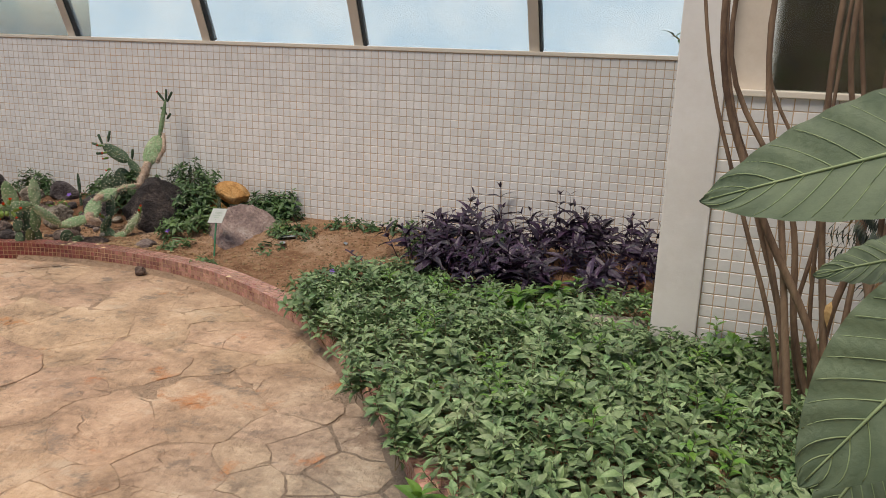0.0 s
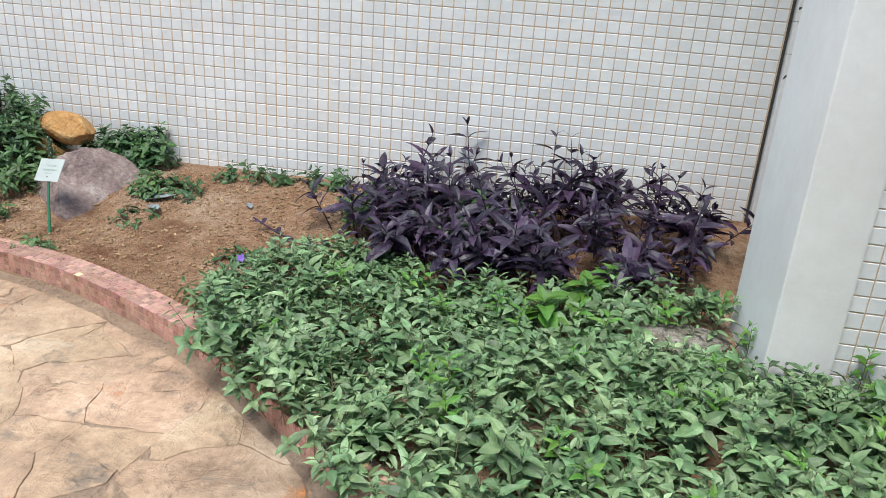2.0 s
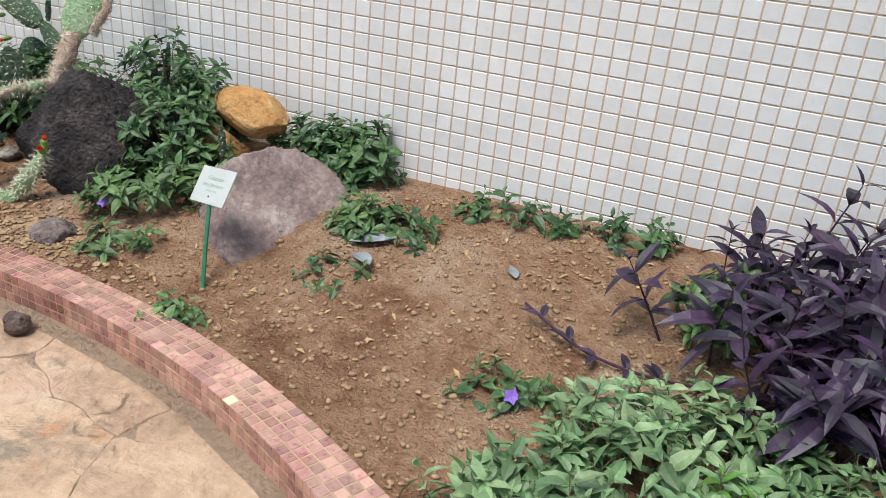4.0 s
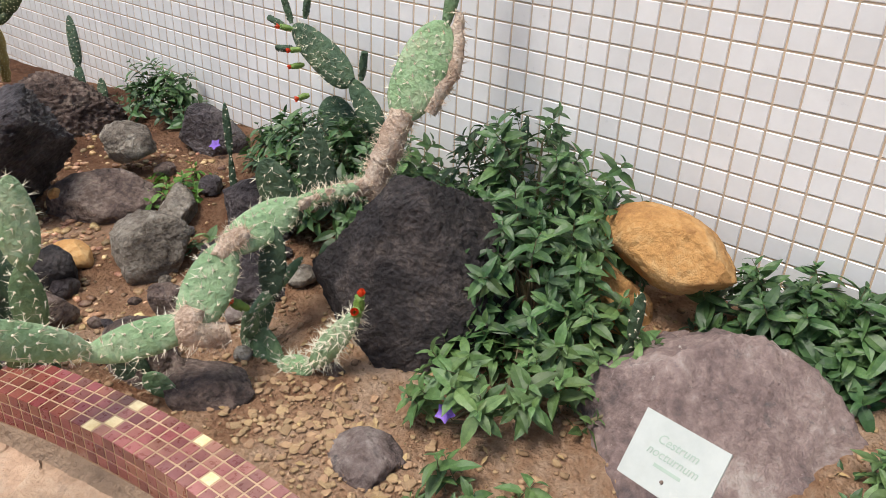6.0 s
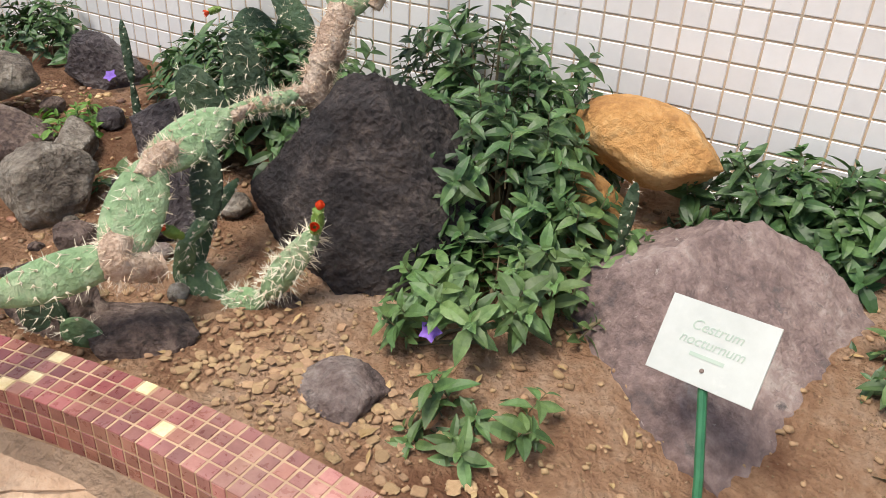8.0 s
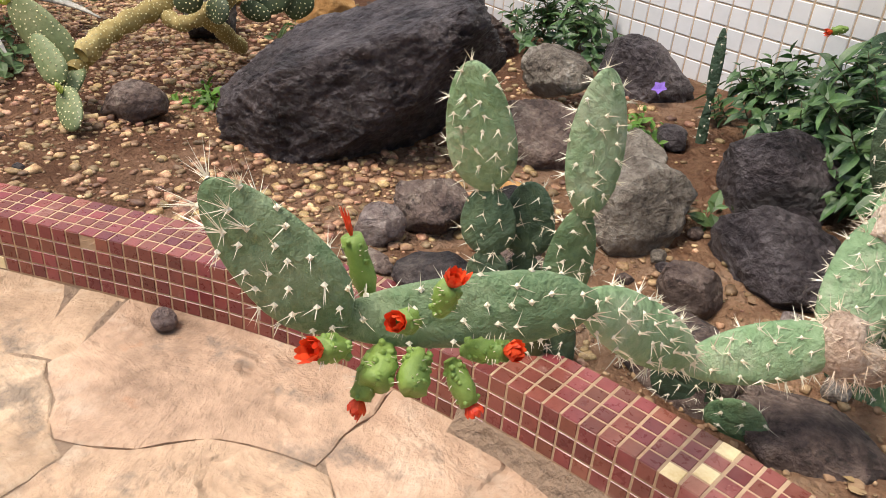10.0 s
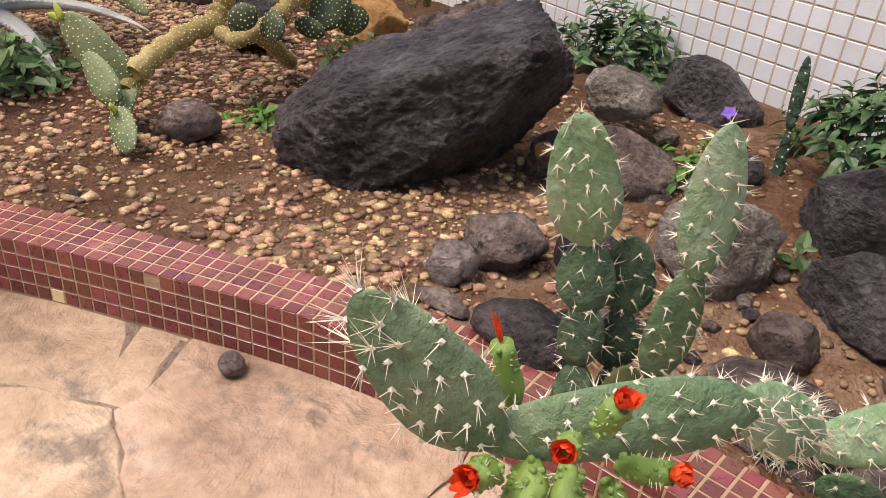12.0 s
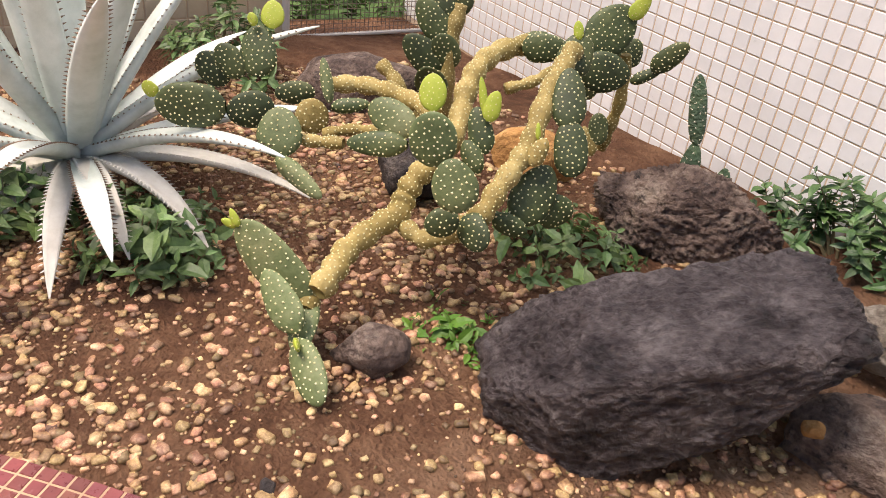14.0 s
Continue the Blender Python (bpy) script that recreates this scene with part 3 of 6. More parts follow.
def slab_mesh(poly, c, r):
    """A flagstone with an uneven outline, a rounded lip and a wavy top."""
    pts = []
    for a, b in zip(poly, poly[1:] + poly[:1]):
        n = max(1, int((b - a).length / 0.045))
        for k in range(n):
            p = a.lerp(b, k / n)
            w = noise.noise_vector((p.x * 3.4, p.y * 3.4, 1.0)) * 0.075 + noise.noise_vector((p.x * 9, p.y * 9, 1.0)) * 0.022 + noise.noise_vector((p.x * 24, p.y * 24, 1.0)) * 0.007
            pts.append(Vector((p.x + w.x, p.y + w.y)))
    m = len(pts)
    lift = r.uniform(-0.002, 0.003)
    tilt = (r.uniform(-0.005, 0.005), r.uniform(-0.005, 0.005))
    vs, fs = [], []
    for shrink, z in ((1.0, -0.03), (1.0, -0.0022), (0.988, 0.0), (0.72, 0.0015), (0.36, 0.0015)):
        for p in pts:
            q = c.lerp(p, shrink)
            h = z + lift + tilt[0] * (q.x - c.x) + tilt[1] * (q.y - c.y)
            if z > -0.02:
                h += 0.004 * noise.noise((q.x * 6, q.y * 6, 2.0)) + 0.002 * noise.noise((q.x * 17, q.y * 17, 4.0))
            vs.append((q.x - c.x, q.y - c.y, h))
    for k in range(4):
        fs += [(k * m + i, k * m + (i + 1) % m, (k + 1) * m + (i + 1) % m, (k + 1) * m + i) for i in range(m)]
    fs.append(tuple(range(4 * m, 5 * m)))
    return vs, fs


SLABS = []
for p in seeds:
    near = sorted((q for q in seeds if q != p and abs(q[0] - p[0]) < 2.0 and abs(q[1] - p[1]) < 2.0), key=lambda q: (q[0] - p[0]) ** 2 + (q[1] - p[1]) ** 2)[:16]
    poly = cell(p, near)
    if len(poly) >= 3:
        SLABS.append((poly, sum(poly, Vector((0, 0))) / len(poly)))

# kerb body
kv, kf = [], []
KN = []
for i, p in enumerate(KLINE):
    t = (KLINE[min(i + 1, len(KLINE) - 1)] - KLINE[max(i - 1, 0)]).normalized()
    n = Vector((-t.y, t.x, 0))
    KN.append((p, t, n))
    a, b = p + n * 0.0027, p + n * (KERB_W - 0.0027)
    kv += [(a.x, a.y, -0.1), (a.x, a.y, KERB_H - 0.0027), (b.x, b.y, KERB_H - 0.0027), (b.x, b.y, -0.1)]
for i in range(len(KLINE) - 1):
    kf += [(4 * i + k, 4 * i + 4 + k, 4 * i + 5 + k, 4 * i + 1 + k) for k in range(3)]
kerb = quads("kerb", kv, kf, M_KGROUT)
tagged(kerb, "low curved kerb faced with small dark red mosaic tiles", "kerb", kind="structure")

# dried mud and mortar smeared along the foot of the kerb
sv, sf = [], []
for i, (p, t, n) in enumerate(KN):
    if p.x < -4.9:
        continue
    h = 0.034 + 0.012 * noise.noise((p.x * 5, p.y * 5, 7.0))
    w = 0.030 + 0.022 * noise.noise((p.x * 3, p.y * 3, 11.0))
    for k, (out, z) in enumerate(((-0.004, h), (0.003, h - 0.004), (w * 0.35, h * 0.45), (w, 0.006), (w + 0.02, -0.02))):
        q = p - n * (out + 0.003 * noise.noise((p.x * 20, p.y * 20, k)))
        sv.append((q.x, q.y, z))
for i in range(len(sv) // 5 - 1):
    sf += [(5 * i + k, 5 * i + k + 1, 5 * i + 6 + k, 5 * i + 5 + k) for k in range(4)]
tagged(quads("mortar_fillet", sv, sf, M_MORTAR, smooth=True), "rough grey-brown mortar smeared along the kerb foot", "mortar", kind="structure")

# ---- rocks ----
def rock(name, label, x, y, z, dims, turn_z, seed, material, tilt=(0, 0), cuts=6, rough=0.10, level=4, sharp=0.72, planes=None):
    """A weathered boulder: a ball cut by planes, then roughened at three scales. z is the height of its middle."""
    r = random.Random(seed)
    bm = bmesh.new()
    bmesh.ops.create_icosphere(bm, subdivisions=level, radius=1.0)
    planes = [(Vector(n).normalized(), d) for n, d in planes or ()]
    small = max(dims) < 0.36
    if name == "stone":
        dims = [q * 1.2 for q in dims]
    for _ in range(cuts):
        n = Vector((r.gauss(0, 1), r.gauss(0, 1), r.gauss(0, 0.7))).normalized()
        planes.append((n, r.uniform(sharp, sharp + 0.14) - (0.10 if small else 0.0)))
    for _ in range(12):
        n = Vector((r.gauss(0, 1), r.gauss(0, 1), r.gauss(0, 0.9))).normalized()
        planes.append((n, r.uniform(0.80, 0.96)))
    o = Vector((seed * 3.7, seed * 1.3, 0))
    for v in bm.verts:
        p = v.co.copy()
        for n, d in planes:
            over = p.dot(n) - d
            if over > 0:
                p -= n * over * 0.98
        w = p + noise.noise_vector(p * 1.7 + o) * 0.25
        k = noise.noise(w * 1.5 + o) * rough * 0.4
        k += rough * 0.45 * (0.35 - abs(noise.noise(w * 3.1 + o * 2))) + rough * 0.5 * (0.35 - abs(noise.noise(w * 7.0 + o)))
        if level > 3:
            k += rough * 0.5 * (0.3 - abs(noise.noise(w * 13 + o))) + rough * 0.25 * noise.noise(p * 27 + o)
        if level > 4:
            k += rough * 0.2 * (0.3 - abs(noise.noise(w * 31 + o))) + rough * 0.12 * noise.noise(p * 60 + o)
        v.co = p * (1 + k)
    bmesh.ops.scale(bm, vec=Vector(dims) / 2, verts=bm.verts)
    ob = part(name, bm, material, smooth=True)
    ob.matrix_world = pose(x, y, z, tilt[0], tilt[1], turn_z)
    if label:
        tagged(ob, label, "rock", "rocks in the bed")
    return ob


rock("boulder", "large black lava rock leaning beside the spiny cactus", -4.275, -0.545, 0.245, (0.58, 0.40, 0.70), 16, 3, M_BLACKROCK, (-12, 2), 6, 0.11, 6, 0.86, [((-0.75, -0.1, 0.65), 0.80), ((0.70, -0.15, 0.70), 0.74), ((0.15, -1, 0.30), 0.84), ((-0.6, -0.5, -0.6), 0.72)])
rock("boulder", "rough grey-pink boulder behind the white plant label", -3.45, -0.49, -0.03, (0.88, 0.74, 0.90), -25, 8, M_PINKROCK, (0, 0), 4, 0.07, 6, 0.88, [((0.60, -0.05, 0.80), 0.62), ((-0.9, -0.2, 0.35), 0.82), ((-0.15, -0.8, 0.6), 0.78), ((0.3, -0.95, 0.1), 0.90)])
rock("boulder", "rounded orange sandstone boulder among leafy shrubs", -3.76, -0.18, 0.44, (0.37, 0.21, 0.19), -8, 12, M_ORANGEROCK, (0, 6), 3, 0.07, 5, 0.86)
rock("boulder", "rounded ochre sandstone block half hidden under shrubs", -3.88, -0.25, 0.24, (0.26, 0.22, 0.30), 30, 14, M_ORANGEROCK, (0, 0), 4, 0.07, 5, 0.8)
rock("flat_stone", "flat grey stone half sunk in dry soil", -4.04, -0.97, 0.11, (0.24, 0.15, 0.09), -20, 17, M_GREYROCK, (4, 0), 5, 0.170, 4)
# the long dark slab is a wedge that rises towards its east end
rock("boulder", "long dark basalt boulder with a slanting top", -5.89, -1.12, 0.28, (0.90, 0.56, 0.52), 55, 21, M_DARKROCK, (0, -20), 5, 0.12, 6, 0.86, [((0.7, -0.45, -0.55), 0.62), ((0.1, -0.62, 0.78), 0.70), ((-0.75, -0.6, 0.1), 0.74), ((0, -0.15, 1), 0.52), ((0.05, -1, 0.05), 0.60), ((0.35, -0.7, -0.65), 0.66), ((-1, -0.15, 0.3), 0.80), ((1, 0.05, 0.1), 0.84), ((0, 1, 0.4), 0.66), ((-0.55, -0.1, 0.83), 0.60)])
rock("boulder", "rough brown boulder beside the tiled wall", -6.47, -0.47, 0.20, (0.56, 0.40, 0.36), 40, 25, M_BROWNROCK, (0, 0), 6, 0.22, 6, 0.68)
rock("stone", "pale limestone block resting on darker rock", -5.72, -0.53, 0.29, (0.20, 0.15, 0.15), 20, 31, M_PALEROCK, (0, 0), 6, 0.170, 4, 0.7)
rock("stone", "dark blue-grey stone against the tiled wall", -5.68, -0.22, 0.25, (0.30, 0.17, 0.19), 10, 33, M_DARKROCK, (0, 10), 6, 0.170, 4, 0.7)
rock("stone", "flat dark rock under the limestone block", -5.58, -0.72, 0.14, (0.36, 0.26, 0.20), 30, 36, M_BROWNROCK, (0, 0), 6, 0.204, 4, 0.7)
rock("stone", "weathered log-shaped stone with a white crust", -5.30, -0.62, 0.18, (0.30, 0.12, 0.12), -32, 38, M_PALEROCK, (0, 0), 6, 0.204, 4, 0.72)
rock("stone", "low brown stone beside paler stones", -5.47, -0.70, 0.13, (0.22, 0.16, 0.10), 10, 39, M_BROWNROCK, (0, 0), 6, 0.170, 3)
rock("cobble", "brown rounded cobble at the edge of the gravel", -5.40, -1.19, 0.14, (0.22, 0.18, 0.13), 20, 41, M_BROWNROCK, (8, 0), 4, 0.119, 4, 0.8)
rock("cobble", "small pinkish cobble at the edge of the gravel", -5.37, -1.33, 0.13, (0.13, 0.11, 0.11), 0, 43, M_GREYROCK, (0, 0), 5, 0.136, 4, 0.74)
rock("cobble", "round black cobble between paler stones", -5.24, -1.07, 0.15, (0.16, 0.14, 0.15), 0, 45, M_BLACKROCK, (0, 0), 3, 0.119, 4, 0.82)
rock("stone", "pale grey angular stone behind the spiny cactus", -5.10, -0.84, 0.18, (0.24, 0.19, 0.21), 35, 47, M_PALEROCK, (0, 0), 7, 0.153, 4, 0.68)
rock("stone", "black lava stone behind the red kerb", -5.09, -1.35, 0.13, (0.20, 0.13, 0.12), 30, 49, M_BLACKROCK, (0, 0), 5, 0.153, 4)
rock("stone", "grey-brown stone near the spiny cactus", -5.06, -1.18, 0.13, (0.14, 0.12, 0.11), 15, 51, M_BROWNROCK, (0, 0), 6, 0.153, 3)
rock("stone", "square rust-brown stone standing on edge", -4.84, -0.94, 0.14, (0.13, 0.09, 0.14), 15, 53, M_BROWNROCK, (0, 0), 7, 0.102, 4, 0.64)
rock("stone", "dark purple-grey stone by the leafy shrubs", -4.97, -0.52, 0.22, (0.26, 0.20, 0.24), 40, 55, M_DARKROCK, (0, 0), 6, 0.170, 4, 0.7)
rock("stone", "grey fractured stone below the cactus stem", -4.79, -0.72, 0.15, (0.30, 0.20, 0.20), 15, 57, M_DARKROCK, (0, 12), 7, 0.187, 4, 0.68)
rock("stone", "brown stone lying under the cactus pads", -4.72, -1.10, 0.12, (0.26, 0.16, 0.12), -10, 59, M_BROWNROCK, (0, 0), 6, 0.170, 4)
rock("stone", "earth-coloured stone sunk in soil under the corky stem", -4.50, -1.06, 0.09, (0.26, 0.18, 0.10), 10, 60, M_BROWNROCK, (0, 0), 6, 0.14, 4)
rock("stone", "orange-brown cobble among grey stones", -5.33, -0.98, 0.13, (0.16, 0.10, 0.09), 0, 61, M_ORANGEROCK, (0, 0), 4, 0.102, 3, 0.8)
rock("flat_stone", "flat crusty brown stone by the kerb", -5.30, -1.40, 0.11, (0.16, 0.07, 0.035), 15, 63, M_BROWNROCK, (0, 0), 5, 0.170, 3)
rock("stone", "pinkish wedge stone beside the yellowed cactus", -6.33, -1.60, 0.13, (0.19, 0.11, 0.12), 70, 65, M_BROWNROCK, (0, 0), 7, 0.153, 4, 0.66)
rock("stone", "small dark stone lying on gravel", -6.05, -1.94, 0.10, (0.07, 0.04, 0.035), -10, 67, M_BLACKROCK, (0, 0), 5, 0.136, 3)
rock("boulder", "dark reddish lava rock under the yellowed cactus", -7.10, -1.10, 0.17, (0.28, 0.24, 0.24), 20, 69, M_BLACKROCK, (0, 0), 6, 0.14, 4, 0.7)
rock("boulder", "long earth-brown boulder near the wire mesh", -7.95, -0.85, 0.12, (0.70, 0.45, 0.34), 65, 71, M_BROWNROCK, (0, 0), 7, 0.10, 4, 0.68)
rock("boulder", "reddish brown block behind the yellowed cactus", -7.05, -0.62, 0.17, (0.34, 0.20, 0.22), 40, 73, M_ORANGEROCK, (0, 0), 6, 0.09, 4, 0.68)
rock("cobble", "orange cobble under the big boulder's edge", -5.66, -0.86, 0.20, (0.055, 0.045, 0.05), 0, 75, M_ORANGEROCK, (0, 0), 3, 0.102, 3, 0.8)
rock("cobble", "brown round cobble on bare soil", -4.30, -0.82, 0.12, (0.075, 0.06, 0.06), 0, 77, M_BROWNROCK, (0, 0), 3, 0.102, 3, 0.85)
rock("cobble", "round grey cobble lying on the path", -5.40, -1.80, 0.024, (0.055, 0.05, 0.05), 0, 79, M_GREYROCK, (0, 0), 3, 0.102, 3, 0.85)
rock("cobble", "round brown cobble lying against the kerb", -3.75, -1.37, 0.035, (0.09, 0.08, 0.075), 0, 81, M_BROWNROCK, (0, 0), 3, 0.102, 3, 0.85)
# flattened rock mesh stands in for a patch of yellowish sand
rock("flat_stone", "flat pale mound standing in for bare sand by the column foot", -0.22, -1.42, 0.20, (0.42, 0.34, 0.07), 20, 83, M_PALEROCK, (0, 0), 5, 0.102, 4)

sr = random.Random(505)
n = 0
while n < 34:
    x, y = sr.uniform(-5.65, -4.6), sr.uniform(-1.25, -0.45)
    if y < kerb_y(x) + 0.2:
        continue
    d = 0.035 + 0.06 * sr.random() ** 2
    rock("cobble", sr.choice(("small grey stone lying on reddish soil", "small brown stone lying on reddish soil")), x, y, soil(x, y) + d * 0.2, (d * sr.uniform(1.0, 1.5), d, d * 0.75), sr.uniform(0, 180), 600 + n,
         sr.choice((M_BROWNROCK, M_GREYROCK, M_DARKROCK, M_PALEROCK)), (0, 0), 5, 0.12, 3, 0.75)
    n += 1

# ---- cacti ----
def pad_mesh(length, width, thick, r, bend=0.0, sharp=1.0):
    """A cactus pad along +Z from its joint, flat in XZ."""
    rings, sides = 13, 18
    vs, fs = [], []
    a, b = r.uniform(-0.05, 0.05), r.uniform(0, 6)
    for i in range(rings + 1):
        s = math.sin(math.pi / 2 * i / rings) ** 1.15
        half = max(0.0, 1 - abs(2 * s ** 0.78 - 1) ** 2.3) ** (0.74 if s < 0.411 else 0.52)
        if s < 0.1:
            half = max(half, 0.28)
        for k in range(sides):
            w = 2 * math.pi * k / sides
            x = width / 2 * half * math.cos(w) * (1 + 0.05 * math.sin(5 * s + b))
            y = thick / 2 * (half ** 0.7) * math.sin(w) * (1.25 - 0.5 * s)
            vs.append((x + a * width * s * s, y + bend * length * s * s, length * s))
    for i in range(rings):
        for k in range(sides):
            k2 = (k + 1) % sides
            fs.append((i * sides + k, i * sides + k2, (i + 1) * sides + k2, (i + 1) * sides + k))
    return np.array(vs), np.array(fs)


def areoles(piece, step, r):
    """Evenly strewn places on a pad with their outward directions."""
    v, f = piece
    a, b, c, d = (v[f[:, k]] for k in range(4))
    normal = np.cross(c - a, d - b)
    area = np.linalg.norm(normal, axis=1)
    normal /= np.maximum(area, 1e-12)[:, None]
    out = []
    order = list(range(len(f))) * 3
    r.shuffle(order)
    for i in order:
        if area[i] < 1e-7:
            continue
        s, t = r.random(), r.random()
        p = (a[i] * (1 - s) + b[i] * s) * (1 - t) + (d[i] * (1 - s) + c[i] * s) * t
        if all(((p - q) ** 2).sum() > step * step for q, _ in out):
            out.append((p, normal[i]))
    return out


def spine(p, direction, length, w):
    m = np.array(aim(direction))[:3, :3]
    base = np.array([(w, 0, 0), (-w * 0.5, w * 0.87, 0), (-w * 0.5, -w * 0.87, 0), (0, 0, length)])
    return base @ m.T + p, np.array([(0, 1, 3, 3), (1, 2, 3, 3), (2, 0, 3, 3)])


def tri_mesh(name, pieces, material, parent, label=""):
    """As quads(), for pieces whose quads may be triangles with a doubled corner."""
    v, f = merged(pieces)
    me = bpy.data.meshes.new(name)
    me.from_pydata(v.tolist(), [], [tuple(dict.fromkeys(q)) for q in f.tolist()])
    me.update()
    return mesh_object(name, me, material, parent, label)


def dot(p, n, s):
    m = np.array(aim(n))[:3, :3]
    v = np.array([(s, 0, 0), (0, s, 0), (-s, 0, 0), (0, -s, 0), (0, 0, s * 0.9)])
    return v @ m.T + p, np.array([(0, 1, 4, 4), (1, 2, 4, 4), (2, 3, 4, 4), (3, 0, 4, 4)])


def pad_frame(a, b, face):
    """The pose of a pad from joint a to tip b, its flat side turned to the direction face."""
    z = (Vector(b) - Vector(a)).normalized()
    y = (Vector(face) - z * Vector(face).dot(z)).normalized()
    x = y.cross(z)
    return Matrix.Translation(a) @ Matrix((x, y, z)).transposed().to_4x4()


CR = random.Random(77)


def spiny_pad(plant, a, b, width, material, face=(0.3, -1, 0.3), thick=0.028, step=0.021, spines=4, long=0.022, bend=0.0, label="", crown=False):
    length = (Vector(b) - Vector(a)).length
    piece = pad_mesh(length, width, thick, CR, bend)
    m = pad_frame(a, b, face)
    piece = moved(piece, m)
    ob = quads("pad", *piece, material, plant, label, smooth=True)
    bits = []
    for p, n in areoles(piece, step, CR):
        bits.append(dot(p + n * 0.0004, n, 0.0028 if material is M_PADDARK else 0.0038))
        if crown and (Vector(p) - Vector(b)).length < 0.3 * length:
            bits += [spine(p, Vector(n) + (Vector(b) - Vector(a)) * 5 + Vector((CR.gauss(0, 0.5), CR.gauss(0, 0.5), CR.gauss(0, 0.5))), CR.uniform(0.02, 0.045), 0.0007) for _ in range(8)]
        for _ in range(spines):
            d = Vector(n) + Vector((CR.gauss(0, 0.5), CR.gauss(0, 0.5), CR.gauss(0, 0.5)))
            bits.append(spine(p, d, long * CR.uniform(0.5, 1.3), 0.0012 if material is M_PADPALE else 0.0008))
    tagged(tri_mesh("spination", bits, M_SPINE, ob, "ivory spines"), kind="stuff")
    return ob


def corky(plant, points, radii, tuft=0.03, count=90):
    """A woody, scaly stem with spine tufts."""
    count = int(count * 1.8)
    line = smooth_line(points, 8)
    rad = np.interp(np.linspace(0, 1, len(line)), np.linspace(0, 1, len(radii)), radii)
    v, f = tube(line, rad, 12)
    v = np.array([p * 1.0 + np.array(noise.noise_vector(Vector(p) * 40)) * 0.008 for p in v])
    ob = quads("stem", v, f, M_CORKY, plant, "corky brown woody stem", smooth=True)
    bits = []
    for _ in range(count):
        i = CR.randrange(len(v) - 2)
        c = np.array(line[min(i // 12, len(line) - 1)])
        n = (v[i] - c) / max(1e-6, np.linalg.norm(v[i] - c))
        for _ in range(3):
            bits.append(spine(v[i], Vector(n) + Vector((CR.gauss(0, 0.6), CR.gauss(0, 0.6), CR.gauss(0, 0.6))), tuft * CR.uniform(0.5, 1.2), 0.0009))
    tagged(tri_mesh("spination", bits, M_TUFT, ob, "tan and ivory spines"), kind="stuff")
    return ob


def bloom(plant, base, tip, size, open_flower=True, material=None):
    """A spiny green fruit that carries a small orange-red flower."""
    size *= 0.50
    a, b = Vector(base), Vector(tip)
    n = 6
    line = [a.lerp(b, k / n) for k in range(n + 1)] + [b.lerp(a, 0.04), b.lerp(a, 0.22)]
    prof = [0.28, 0.42, 0.50, 0.55, 0.53, 0.50, 0.47, 0.34, 0.16]
    fv, ff = tube(line, [size * p for p in prof], 14)
    fv = [Vector(q) for q in fv]
    axis = (b - a).normalized()
    for i, q in enumerate(fv):
        out = q - a - axis * (q - a).dot(axis)
        if i < 14 * 7:
            fv[i] = q + out * (0.34 * noise.noise(q * (1.5 / size)) + 0.10 * ((i // 14 + i) % 2))
    fruit = quads("fruit", [tuple(q) for q in fv], ff, material or M_FRUIT, plant, "green knobbly cactus fruit", smooth=True)
    bits = []
    d = (b - a).normalized()
    for _ in range(16):
        p = a.lerp(b, CR.uniform(0.15, 1.0))
        side = aim(d, CR.uniform(0, 6.28)) @ Vector((1, 0, 0))
        bits.append(spine(np.array(p + side * size * 0.48), side + d * 0.4, size * 0.4, 0.0008))
    tagged(tri_mesh("spination", bits, M_SPINE, fruit), kind="stuff")
    knobs = []
    for _ in range(22):
        side = aim(d, CR.uniform(0, 6.28)) @ Vector((1, 0, 0))
        p = a.lerp(b, CR.uniform(0.12, 0.98)) + side * size * 0.40
        knobs.append(tube([p, p + side * size * 0.13, p + (side + d * 0.3) * size * 0.19, p + (side + d * 0.3) * size * 0.20], [size * 0.17, size * 0.13, size * 0.06, 0.0001], 6))
    tagged(quads("warty_skin", *merged(knobs), material or M_FRUIT, fruit, smooth=True), kind="stuff")
    if open_flower:
        petals = []
        shut = 0.35 if open_flower == "bud" else 1.0
        for ring, (count, tilt, ln) in enumerate(((9, 0.55, 0.85), (8, 0.32, 0.92), (6, 0.12, 0.85))):
            for k in range(count):
                w = 2 * math.pi * (k + ring * 0.4 + CR.uniform(-0.25, 0.25)) / count
                ln *= CR.uniform(0.85, 1.16)
                out = aim(d) @ Vector((math.cos(w), math.sin(w), 0))
                up = (d * math.cos(tilt * shut) + out * math.sin(tilt * shut)).normalized()
                wid = d.cross(out).normalized() * size * 0.20
                tip_side = wid * shut
                p0 = b + out * size * 0.2 * shut
                p1 = p0 + up * size * 0.55 * ln
                p2 = p0 + up * size * 0.85 * ln - out * size * 0.1 * shut
                petals.append((np.array([p0 - tip_side * 0.5, p0 + tip_side * 0.5, p1 + tip_side, p1 - tip_side, p2 + tip_side * 0.25, p2 - tip_side * 0.25]), np.array([(0, 1, 2, 3), (3, 2, 4, 5)])))
        v, f = merged(petals)
        quads("flower", v, f, M_FLOWER, plant, "orange-red flower")
    return fruit


